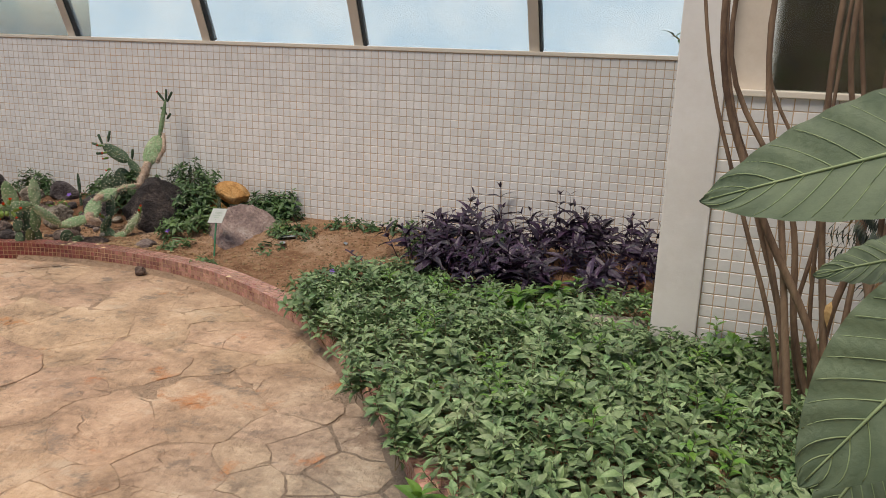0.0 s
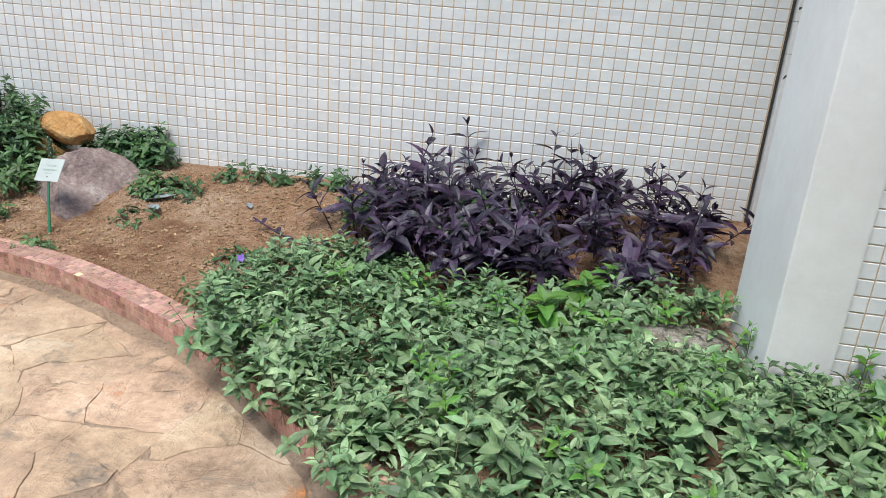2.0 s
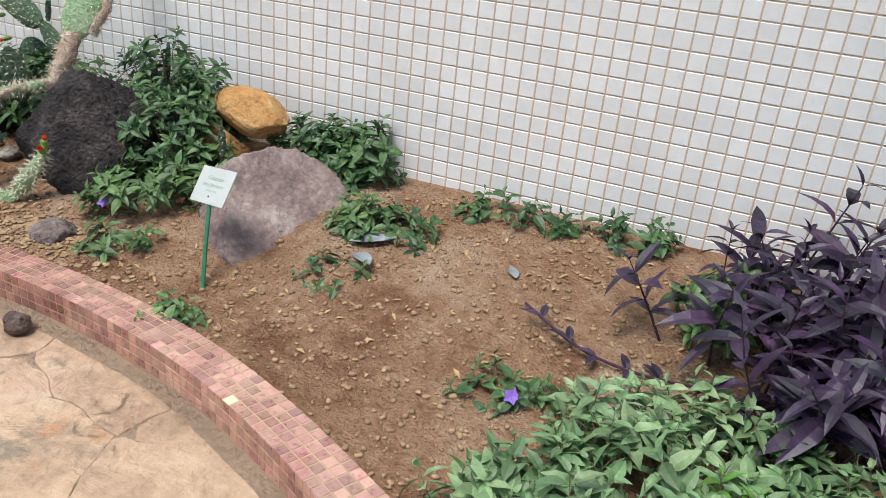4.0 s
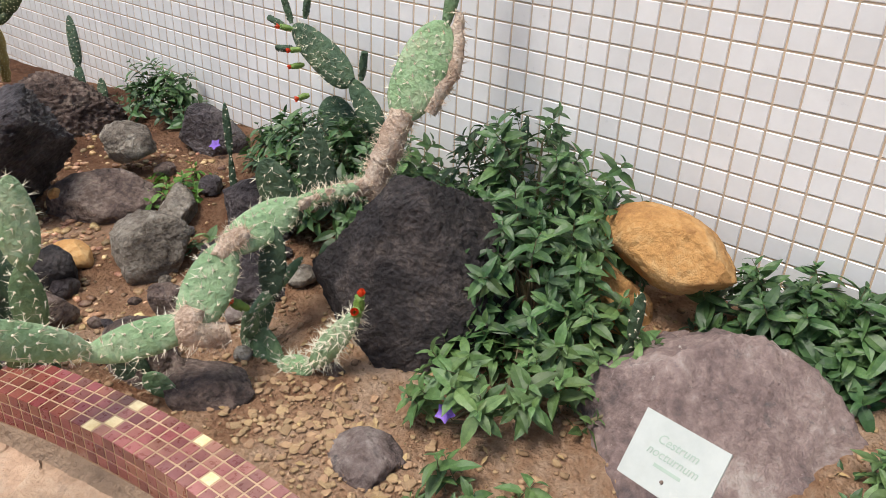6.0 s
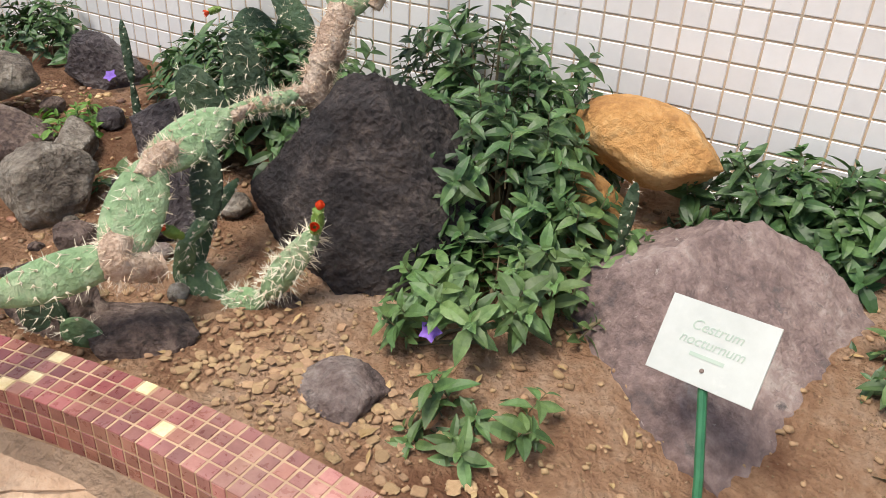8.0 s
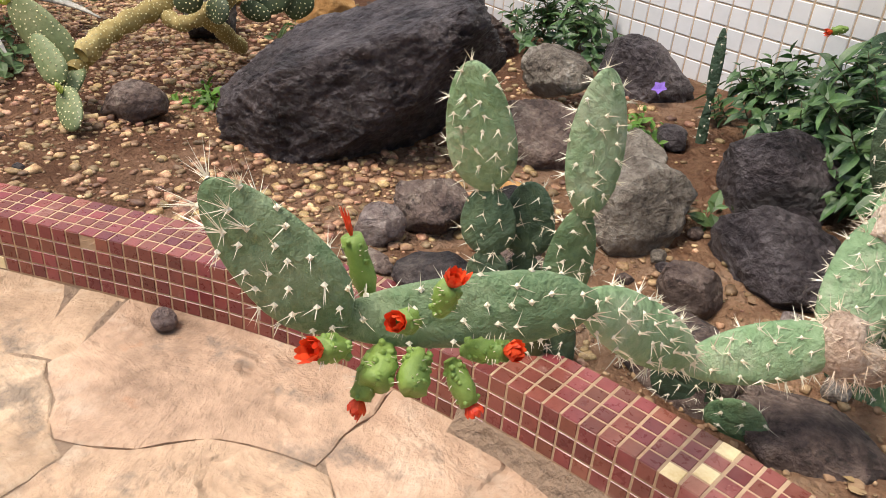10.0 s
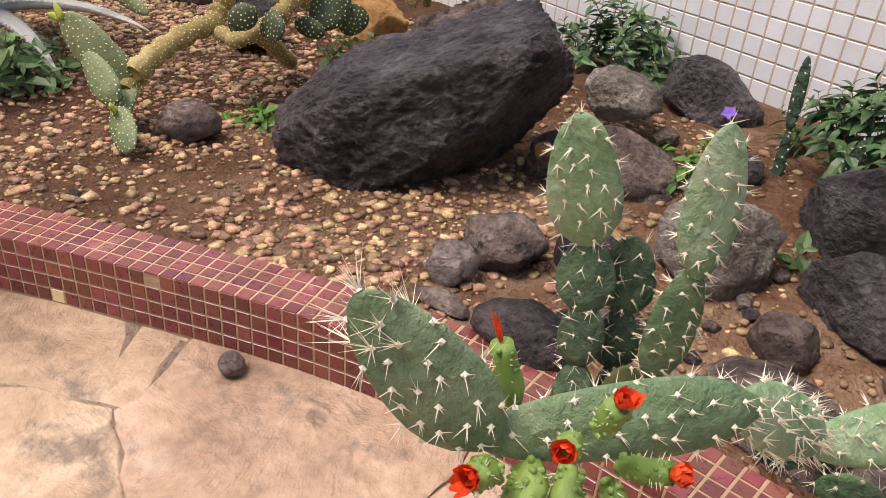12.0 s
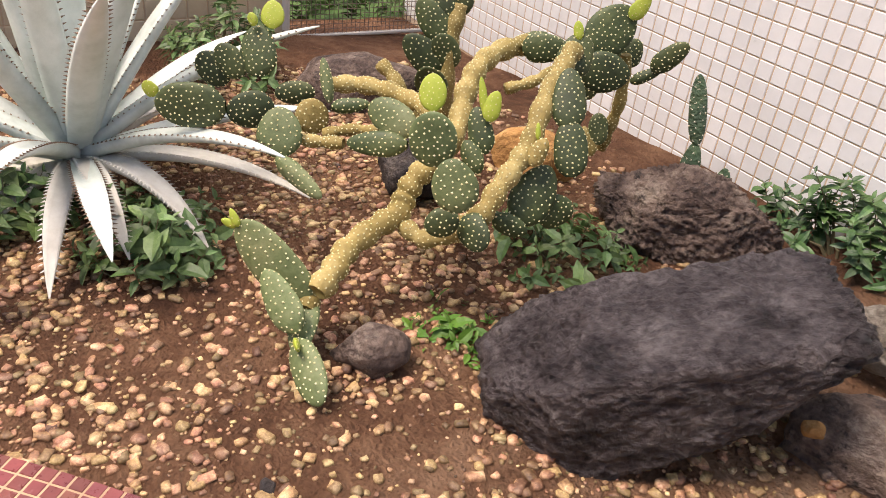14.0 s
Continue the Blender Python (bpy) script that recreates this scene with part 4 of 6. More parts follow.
# the sprawling spiny prickly pear
c1 = empty("prickly_pear", 0, 0, 0)
tagged(c1, "sprawling spiny prickly pear with corky stems and orange-red flowers", "cactus")
corky(c1, [(-4.46, -1.02, 0.26), (-4.48, -1.10, 0.30), (-4.50, -1.07, 0.34)], [0.03, 0.034, 0.028], 0.035, 60)
corky(c1, [(-4.44, -0.46, 0.10), (-4.47, -0.44, 0.32), (-4.485, -0.485, 0.484), (-4.475, -0.45, 0.58), (-4.462, -0.41, 0.68)], [0.03, 0.032, 0.034, 0.038, 0.034], 0.03, 150)
corky(c1, [(-4.485, -0.495, 0.486), (-4.525, -0.60, 0.487), (-4.562, -0.70, 0.468)], [0.026, 0.017, 0.019], 0.026, 60)
spiny_pad(c1, (-4.49, -0.52, 0.492), (-4.572, -0.73, 0.472), 0.042, M_PADPALE, (0.7, -0.6, 0.6), 0.036, 0.017, 5, 0.024)
corky(c1, [(-4.548, -0.875, 0.452), (-4.552, -0.925, 0.436), (-4.545, -0.965, 0.415)], [0.018, 0.027, 0.022], 0.028, 50)
spiny_pad(c1, (-4.57, -0.695, 0.47), (-4.555, -0.955, 0.42), 0.10, M_PADPALE, (0.75, -0.35, 0.75), 0.045)
spiny_pad(c1, (-4.49, -1.10, 0.29), (-4.553, -0.92, 0.445), 0.115, M_PADPALE, (0.8, -0.6, 0.45), 0.04)
spiny_pad(c1, (-4.485, -1.08, 0.31), (-4.60, -1.30, 0.275), 0.085, M_PADPALE, (0.8, -0.4, 0.6), 0.04)
spiny_pad(c1, (-4.595, -1.285, 0.29), (-4.545, -1.575, 0.50), 0.085, M_PADPALE, (0.8, -0.3, 0.6), 0.04, bend=-0.03)
spiny_pad(c1, (-4.54, -1.57, 0.50), (-4.63, -1.835, 0.508), 0.078, M_PAD, (0.75, -0.5, 0.3), 0.030, 0.019, 4, 0.018)
spiny_pad(c1, (-4.62, -1.825, 0.503), (-4.68, -1.925, 0.648), 0.086, M_PAD, (0.85, -0.6, 0.2), 0.024, 0.017, 4, 0.018, crown=True)
spiny_pad(c1, (-4.465, -0.42, 0.655), (-4.445, -0.28, 0.905), 0.145, M_PADPALE, (0.5, -1.0, 0.2), 0.045)
corky(c1, [(-4.425, -0.36, 0.68), (-4.395, -0.29, 0.79), (-4.42, -0.24, 0.92)], [0.03, 0.026, 0.014], 0.025, 60)
spiny_pad(c1, (-4.447, -0.27, 0.87), (-4.44, -0.16, 1.22), 0.04, M_PAD, (0.4, -1, 0), 0.03, 0.03)
for a, b, op in (((-4.44, -0.16, 1.20), (-4.44, -0.15, 1.30), False), ((-4.45, -0.16, 1.19), (-4.51, -0.18, 1.27), True), ((-4.43, -0.16, 1.19), (-4.38, -0.15, 1.28), False), ((-4.44, -0.16, 1.08), (-4.49, -0.17, 1.14), False), ((-4.44, -0.16, 1.04), (-4.40, -0.16, 1.09), False)):
    bloom(c1, a, b, 0.038, op, M_PADDARK)
spiny_pad(c1, (-4.70, -0.25, 0.52), (-4.85, -0.235, 0.65), 0.085, M_PADDARK, (0.45, -1, 0.1), 0.03)
spiny_pad(c1, (-4.84, -0.235, 0.645), (-5.20, -0.17, 0.745), 0.125, M_PADDARK, (0.45, -1, 0.1), 0.035)
for a, b, op in (((-5.20, -0.17, 0.76), (-5.24, -0.17, 0.85), False), ((-5.12, -0.18, 0.79), (-5.10, -0.17, 0.89), False), ((-5.22, -0.17, 0.74), (-5.32, -0.17, 0.76), False), ((-5.18, -0.18, 0.68), (-5.26, -0.19, 0.67), False), ((-4.80, -0.235, 0.66), (-4.79, -0.23, 0.75), False)):
    bloom(c1, a, b, 0.042, op, M_PADDARK)
for a, b in (((-5.17, -0.19, 0.75), (-5.20, -0.22, 0.755)), ((-5.12, -0.19, 0.69), (-5.14, -0.23, 0.69)), ((-5.12, -0.19, 0.64), (-5.14, -0.23, 0.635)), ((-5.10, -0.19, 0.54), (-5.12, -0.22, 0.53))):
    bloom(c1, a, b, 0.035)
spiny_pad(c1, (-4.93, -0.19, 0.38), (-5.02, -0.17, 0.55), 0.16, M_PADDARK, (0.4, -1, 0.3), 0.03)
spiny_pad(c1, (-4.88, -0.17, 0.40), (-4.84, -0.15, 0.58), 0.10, M_PADDARK, (0.4, -1, 0.2), 0.03)
spiny_pad(c1, (-4.67, -0.52, 0.38), (-4.69, -0.54, 0.61), 0.11, M_PADDARK, (0.5, -1, 0.2), 0.026)
spiny_pad(c1, (-4.64, -0.66, 0.36), (-4.69, -0.70, 0.56), 0.12, M_PADDARK, (0.5, -1, 0.2), 0.026)
spiny_pad(c1, (-4.52, -0.84, 0.26), (-4.53, -0.80, 0.45), 0.075, M_PADDARK, (0.5, -1, 0.2), 0.024)
spiny_pad(c1, (-4.56, -0.90, 0.12), (-4.52, -0.83, 0.28), 0.07, M_PADDARK, (0.5, -1, 0.2), 0.024)
# low drooping arm with a flower at its tip
spiny_pad(c1, (-4.56, -0.88, 0.17), (-4.42, -0.89, 0.095), 0.085, M_PAD, (0.3, -1, 0.6), 0.03, 0.019, 5)
spiny_pad(c1, (-4.44, -0.89, 0.105), (-4.33, -0.86, 0.15), 0.065, M_PADPALE, (0.3, -1, 0.5), 0.035, 0.015, 6, 0.026)
spiny_pad(c1, (-4.34, -0.86, 0.145), (-4.225, -0.81, 0.335), 0.06, M_PADPALE, (0.4, -1, 0.3), 0.04, 0.014, 6, 0.028, bend=-0.05)
bloom(c1, (-4.228, -0.81, 0.325), (-4.219, -0.807, 0.380), 0.046)
bloom(c1, (-4.222, -0.815, 0.335), (-4.208, -0.835, 0.352), 0.044)
spiny_pad(c1, (-4.545, -0.90, 0.16), (-4.51, -0.90, 0.26), 0.05, M_PAD, (0.4, -1, 0.2), 0.034, 0.02)
spiny_pad(c1, (-4.51, -0.91, 0.245), (-4.555, -0.70, 0.315), 0.036, M_PAD, (0.4, -1, 0.3), 0.03, 0.018, 4, 0.02)
bloom(c1, (-4.49, -0.93, 0.28), (-4.50, -0.965, 0.312), 0.044)
# flowers and fruits at the free end, over the kerb
bloom(c1, (-4.635, -1.786, 0.512), (-4.652, -1.798, 0.580), 0.040, "bud")
bloom(c1, (-4.57, -1.775, 0.525), (-4.553, -1.803, 0.544), 0.040)
bloom(c1, (-4.566, -1.752, 0.528), (-4.555, -1.749, 0.565), 0.040)
bloom(c1, (-4.565, -1.72, 0.475), (-4.522, -1.703, 0.497), 0.044)
bloom(c1, (-4.60, -1.83, 0.495), (-4.588, -1.863, 0.513), 0.046)
bloom(c1, (-4.60, -1.80, 0.475), (-4.587, -1.822, 0.440), 0.040)
bloom(c1, (-4.606, -1.785, 0.478), (-4.574, -1.813, 0.462), 0.056, False)
bloom(c1, (-4.585, -1.760, 0.476), (-4.550, -1.787, 0.462), 0.052, False)
bloom(c1, (-4.556, -1.743, 0.478), (-4.530, -1.733, 0.440), 0.040, True)

# the small upright prickly pear behind the kerb
c2 = empty("prickly_pear", 0, 0, 0)
tagged(c2, "small upright prickly pear with three jointed spiny columns", "cactus")
spiny_pad(c2, (-4.90, -1.41, 0.08), (-4.935, -1.385, 0.21), 0.07, M_PADDARK, (0.7, -0.8, 0.2), 0.03)
spiny_pad(c2, (-4.935, -1.385, 0.20), (-4.945, -1.38, 0.31), 0.075, M_PADDARK, (0.7, -0.8, 0.2), 0.028)
spiny_pad(c2, (-4.945, -1.38, 0.295), (-4.975, -1.37, 0.41), 0.09, M_PADDARK, (0.7, -0.8, 0.2), 0.026)
spiny_pad(c2, (-4.975, -1.37, 0.40), (-4.99, -1.42, 0.615), 0.110, M_PADPALE, (0.7, -0.8, 0.2), 0.03)
spiny_pad(c2, (-4.90, -1.33, 0.08), (-4.92, -1.315, 0.19), 0.055, M_PADDARK, (0.8, -0.7, 0.2), 0.028)
spiny_pad(c2, (-4.92, -1.315, 0.18), (-4.925, -1.313, 0.295), 0.075, M_PADDARK, (0.8, -0.7, 0.2), 0.026)
spiny_pad(c2, (-4.925, -1.313, 0.285), (-4.945, -1.303, 0.415), 0.09, M_PADDARK, (0.8, -0.7, 0.2), 0.026)
spiny_pad(c2, (-4.84, -1.29, 0.08), (-4.84, -1.29, 0.22), 0.065, M_PADDARK, (0.8, -0.7, 0.2), 0.028)
spiny_pad(c2, (-4.85, -1.30, 0.20), (-4.83, -1.295, 0.42), 0.08, M_PAD, (0.9, -0.5, 0.2), 0.03)
spiny_pad(c2, (-4.825, -1.293, 0.405), (-4.85, -1.28, 0.63), 0.088, M_PADPALE, (0.95, -0.45, 0.1), 0.03)
spiny_pad(c2, (-4.87, -1.34, 0.10), (-4.865, -1.345, 0.235), 0.07, M_YPAD, (0.7, -0.8, 0.2), 0.024)
c2b = empty("prickly_pear", 0, 0, 0)
tagged(c2b, "low young prickly pear pad tucked behind the kerb", "cactus")
spiny_pad(c2b, (-4.67, -1.16, 0.08), (-4.66, -1.17, 0.21), 0.11, M_PADDARK, (0.5, -1, 0.3), 0.026)
spiny_pad(c2b, (-4.58, -1.14, 0.07), (-4.56, -1.15, 0.17), 0.10, M_PAD, (0.5, -1, 0.6), 0.026)

# thin upright cacti along the wall
def finger(points, width, label):
    plant = empty("finger_cactus", 0, 0, 0)
    tagged(plant, label, "cactus", "thin cacti along the wall")
    for a, b in zip(points, points[1:]):
        a2 = Vector(a).lerp(Vector(b), -0.06)
        spiny_pad(plant, a2, b, width * CR.uniform(0.9, 1.1), M_PADDARK, (0.3, -1, 0), width * 0.5, 0.016, 3, 0.011)
    return plant


finger([(-4.30, -0.10, 0.26), (-4.305, -0.07, 0.45), (-4.308, -0.04, 0.625)], 0.032, "thin dark finger cactus rising from leafy shrubs")
finger([(-5.28, -0.40, 0.16), (-5.29, -0.397, 0.33), (-5.30, -0.395, 0.51)], 0.032, "thin dark finger cactus with white spines")
finger([(-5.14, -0.37, 0.18), (-5.12, -0.36, 0.36)], 0.04, "short dark finger cactus with white spines")
finger([(-3.72, -0.42, 0.18), (-3.70, -0.45, 0.33), (-3.69, -0.46, 0.46)], 0.036, "short finger cactus with white spines before the orange boulder")
finger([(-6.66, -0.26, 0.14), (-6.70, -0.22, 0.34), (-6.80, -0.18, 0.54)], 0.075, "slender blue-green jointed cactus by the tiled wall")
finger([(-6.56, -0.20, 0.16), (-6.58, -0.18, 0.29)], 0.06, "short blue-green cactus by the tiled wall")

# the yellowed bunny-ear cactus
c3 = empty("bunny_ear_cactus", 0, 0, 0)
tagged(c3, "sprawling yellow-dotted bunny-ear cactus with olive pads and yellowed stems", "cactus")


def dotted_pad(plant, a, b, width, material=None, face=(0.75, -0.65, 0.3), thick=0.03, step=0.0112, size=0.0030, bend=0.0):
    width *= 1.02
    length = (Vector(b) - Vector(a)).length
    piece = moved(pad_mesh(length, width, thick, CR, bend), pad_frame(a, b, face))
    ob = quads("pad", *piece, material or M_YPAD, plant, smooth=True)
    tagged(tri_mesh("glochid_coat", [dot(p, n, size * CR.uniform(0.8, 1.2)) for p, n in areoles(piece, step, CR)], M_GLOCHID, ob, "pale yellow glochid tufts"), kind="stuff")
    return ob


def dotted_stem(plant, points, radius):
    line = smooth_line(points, 7)
    n = len(line)
    rad = [radius * 0.76 * (0.80 + 0.34 * abs(math.sin(i * 0.62))) for i in range(n)]
    piece = tube(line, rad, 12)
    ob = quads("stem", *piece, M_YSTEM, plant, "yellowed knobbly stem", smooth=True)
    tagged(tri_mesh("glochid_coat", [dot(p, q, 0.0029) for p, q in areoles(piece, 0.0105, CR)], M_GLOCHID, ob, "pale yellow glochid tufts"), kind="stuff")
    return ob


F1, F2, F3 = (0.80, -0.60, 0.15), (0.60, -0.70, 0.40), (0.90, -0.30, 0.20)
dotted_stem(c3, [(-6.44, -1.72, 0.21), (-6.48, -1.68, 0.235), (-6.44, -1.66, 0.27)], 0.036)
dotted_pad(c3, (-6.47, -1.70, 0.22), (-6.36, -1.77, 0.15), 0.075, M_YPALE, F2)
dotted_pad(c3, (-6.37, -1.765, 0.185), (-6.205, -1.77, 0.13), 0.085, M_YPALE, F2)
dotted_pad(c3, (-6.45, -1.71, 0.22), (-6.59, -1.83, 0.385), 0.125, M_YPALE, F1)
dotted_pad(c3, (-6.38, -1.76, 0.20), (-6.49, -1.80, 0.31), 0.085, M_YPALE, F1)
dotted_pad(c3, (-6.58, -1.83, 0.38), (-6.60, -1.84, 0.42), 0.02, M_YBUD, thick=0.014, step=0.011, size=0.0016)
dotted_pad(c3, (-6.59, -1.83, 0.375), (-6.61, -1.86, 0.39), 0.02, M_YBUD, thick=0.014, step=0.011, size=0.0016)
dotted_pad(c3, (-6.36, -1.77, 0.19), (-6.30, -1.79, 0.22), 0.03, M_YBUD, thick=0.014, step=0.011, size=0.0016)
dotted_stem(c3, [(-6.435, -1.693, 0.258), (-6.471, -1.636, 0.285), (-6.529, -1.573, 0.299), (-6.558, -1.48, 0.329), (-6.575, -1.417, 0.345), (-6.603, -1.385, 0.376), (-6.611, -1.349, 0.424), (-6.619, -1.289, 0.454), (-6.717, -1.177, 0.497), (-6.796, -1.114, 0.555), (-6.859, -1.042, 0.6), (-6.925, -0.934, 0.622), (-6.962, -0.801, 0.625)], 0.040)
dotted_stem(c3, [(-6.509, -1.347, 0.309), (-6.426, -1.274, 0.385), (-6.447, -1.212, 0.441), (-6.479, -1.139, 0.491), (-6.513, -1.078, 0.537), (-6.577, -1.007, 0.608), (-6.663, -0.897, 0.657), (-6.706, -0.83, 0.695)], 0.036)
dotted_stem(c3, [(-6.689, -1.261, 0.547), (-6.817, -1.267, 0.539), (-6.934, -1.301, 0.534), (-7.009, -1.36, 0.526), (-7.04, -1.438, 0.518)], 0.032)
dotted_stem(c3, [(-6.56, -1.416, 0.323), (-6.491, -1.386, 0.309), (-6.447, -1.328, 0.34), (-6.413, -1.281, 0.379)], 0.030)
dotted_stem(c3, [(-6.786, -1.483, 0.454), (-6.844, -1.543, 0.443), (-6.874, -1.615, 0.449)], 0.022)
dotted_stem(c3, [(-6.743, -1.36, 0.489), (-6.833, -1.434, 0.468), (-6.885, -1.498, 0.441)], 0.020)
dotted_stem(c3, [(-6.824, -0.513, 0.621), (-6.826, -0.49, 0.47), (-6.853, -0.483, 0.353), (-6.87, -0.483, 0.272)], 0.026)
dotted_stem(c3, [(-6.792, -0.806, 0.605), (-6.822, -0.866, 0.561), (-6.844, -0.945, 0.537)], 0.022)
dotted_stem(c3, [(-6.447, -1.328, 0.34), (-6.578, -1.228, 0.252), (-6.732, -1.112, 0.15)], 0.034)
dotted_pad(c3, (-6.341, -1.393, 0.467), (-6.386, -1.395, 0.584), 0.102, M_YPALE, F1)
dotted_pad(c3, (-6.532, -1.356, 0.49), (-6.546, -1.364, 0.629), 0.116, M_YPALE, F1)
dotted_pad(c3, (-6.576, -1.346, 0.615), (-6.616, -1.333, 0.696), 0.065, M_YBUD, F1, thick=0.014, step=0.010, size=0.0016)
dotted_pad(c3, (-6.66, -1.34, 0.526), (-6.781, -1.42, 0.558), 0.091, M_YPALE, F2)
dotted_pad(c3, (-6.657, -1.363, 0.493), (-6.767, -1.484, 0.465), 0.066, M_YPAD, F2)
dotted_pad(c3, (-6.848, -1.638, 0.406), (-6.908, -1.617, 0.523), 0.118, M_YPALE, F1)
dotted_pad(c3, (-6.841, -1.647, 0.41), (-6.713, -1.572, 0.342), 0.054, M_YPALE, F2)
dotted_pad(c3, (-7.012, -1.729, 0.493), (-7.111, -1.893, 0.478), 0.124, M_YPAD, F1)
dotted_pad(c3, (-7.001, -1.598, 0.48), (-7.036, -1.723, 0.473), 0.099, M_YPAD, F1)
dotted_pad(c3, (-6.924, -1.562, 0.469), (-6.922, -1.473, 0.489), 0.097, M_YSTEM, F1)
dotted_pad(c3, (-7.023, -1.471, 0.504), (-7.062, -1.577, 0.503), 0.065, M_YPAD, F1)
dotted_pad(c3, (-6.954, -1.454, 0.499), (-7.002, -1.459, 0.614), 0.033, M_YPALE, F1)
dotted_pad(c3, (-7.089, -1.613, 0.54), (-7.15, -1.596, 0.666), 0.107, M_YPAD, F1)
dotted_pad(c3, (-7.162, -1.681, 0.5), (-7.207, -1.748, 0.575), 0.089, M_YPAD, F1)
dotted_pad(c3, (-7.12, -1.65, 0.531), (-7.173, -1.701, 0.609), 0.082, M_YPAD, F1)
dotted_pad(c3, (-7.116, -1.564, 0.664), (-7.144, -1.55, 0.734), 0.063, M_YBUD, F1, thick=0.014, step=0.010, size=0.0016)
dotted_pad(c3, (-7.132, -1.608, 0.669), (-7.144, -1.615, 0.703), 0.028, M_YBUD, F1, thick=0.014, step=0.010, size=0.0016)
dotted_pad(c3, (-7.118, -1.885, 0.499), (-7.136, -1.912, 0.533), 0.042, M_YBUD, F1, thick=0.014, step=0.010, size=0.0016)
dotted_pad(c3, (-6.922, -1.463, 0.501), (-6.867, -1.375, 0.523), 0.043, M_YPAD, F2)
dotted_pad(c3, (-6.573, -1.18, 0.479), (-6.638, -1.175, 0.586), 0.068, M_YPAD, F1)
dotted_pad(c3, (-6.544, -1.208, 0.442), (-6.605, -1.222, 0.511), 0.055, M_YPAD, F1)
dotted_pad(c3, (-6.604, -1.172, 0.576), (-6.643, -1.172, 0.665), 0.021, M_YBUD, F1, thick=0.014, step=0.010, size=0.0016)
dotted_pad(c3, (-6.585, -1.171, 0.565), (-6.603, -1.148, 0.64), 0.045, M_YBUD, F1, thick=0.014, step=0.010, size=0.0016)
dotted_pad(c3, (-6.491, -0.984, 0.561), (-6.573, -0.941, 0.695), 0.088, M_YPAD, F1)
dotted_pad(c3, (-6.427, -0.998, 0.456), (-6.494, -0.974, 0.585), 0.092, M_YPAD, F1)
dotted_pad(c3, (-6.431, -1.145, 0.341), (-6.46, -1.039, 0.475), 0.111, M_YPAD, F1)
dotted_pad(c3, (-6.444, -1.076, 0.354), (-6.406, -0.984, 0.373), 0.095, M_YPAD, F1)
dotted_pad(c3, (-6.437, -1.309, 0.386), (-6.339, -1.3, 0.352), 0.085, M_YPAD, F1)
dotted_pad(c3, (-6.408, -1.343, 0.408), (-6.438, -1.419, 0.38), 0.073, M_YPAD, F1)
dotted_pad(c3, (-6.452, -1.21, 0.362), (-6.391, -1.14, 0.333), 0.057, M_YPAD, F1)
dotted_pad(c3, (-6.458, -1.114, 0.491), (-6.464, -1.074, 0.559), 0.049, M_YSTEM, F1)
dotted_pad(c3, (-6.474, -1.09, 0.553), (-6.491, -1.086, 0.592), 0.014, M_YBUD, F1, thick=0.014, step=0.010, size=0.0016)
dotted_pad(c3, (-6.691, -0.847, 0.622), (-6.718, -0.795, 0.734), 0.102, M_YPAD, F1)
dotted_pad(c3, (-6.713, -0.812, 0.717), (-6.732, -0.814, 0.767), 0.028, M_YBUD, F1, thick=0.014, step=0.010, size=0.0016)
dotted_pad(c3, (-6.92, -0.849, 0.634), (-6.83, -0.747, 0.649), 0.09, M_YPAD, F1)
dotted_pad(c3, (-6.863, -0.632, 0.624), (-6.84, -0.51, 0.759), 0.138, M_YPAD, F1)
dotted_pad(c3, (-6.826, -0.69, 0.582), (-6.738, -0.562, 0.591), 0.12, M_YPAD, F1)
dotted_pad(c3, (-6.823, -0.531, 0.735), (-6.802, -0.488, 0.805), 0.05, M_YBUD, F1, thick=0.014, step=0.010, size=0.0016)
dotted_pad(c3, (-6.85, -0.484, 0.57), (-6.854, -0.452, 0.659), 0.078, M_YPAD, F1)
dotted_pad(c3, (-6.785, -0.506, 0.544), (-6.721, -0.45, 0.604), 0.038, M_YPAD, F2)
dotted_pad(c3, (-6.733, -0.479, 0.599), (-6.667, -0.424, 0.701), 0.069, M_YPAD, F1)
dotted_pad(c3, (-6.827, -0.543, 0.313), (-6.867, -0.53, 0.409), 0.066, M_YPAD, F1)
dotted_pad(c3, (-6.824, -0.561, 0.276), (-6.882, -0.573, 0.36), 0.049, M_YSTEM, F1)
dotted_pad(c3, (-7.047, -0.784, 0.597), (-6.997, -0.698, 0.643), 0.045, M_YPAD, F1)
dotted_pad(c3, (-6.881, -0.658, 0.506), (-6.845, -0.579, 0.521), 0.095, M_YPAD, F1)

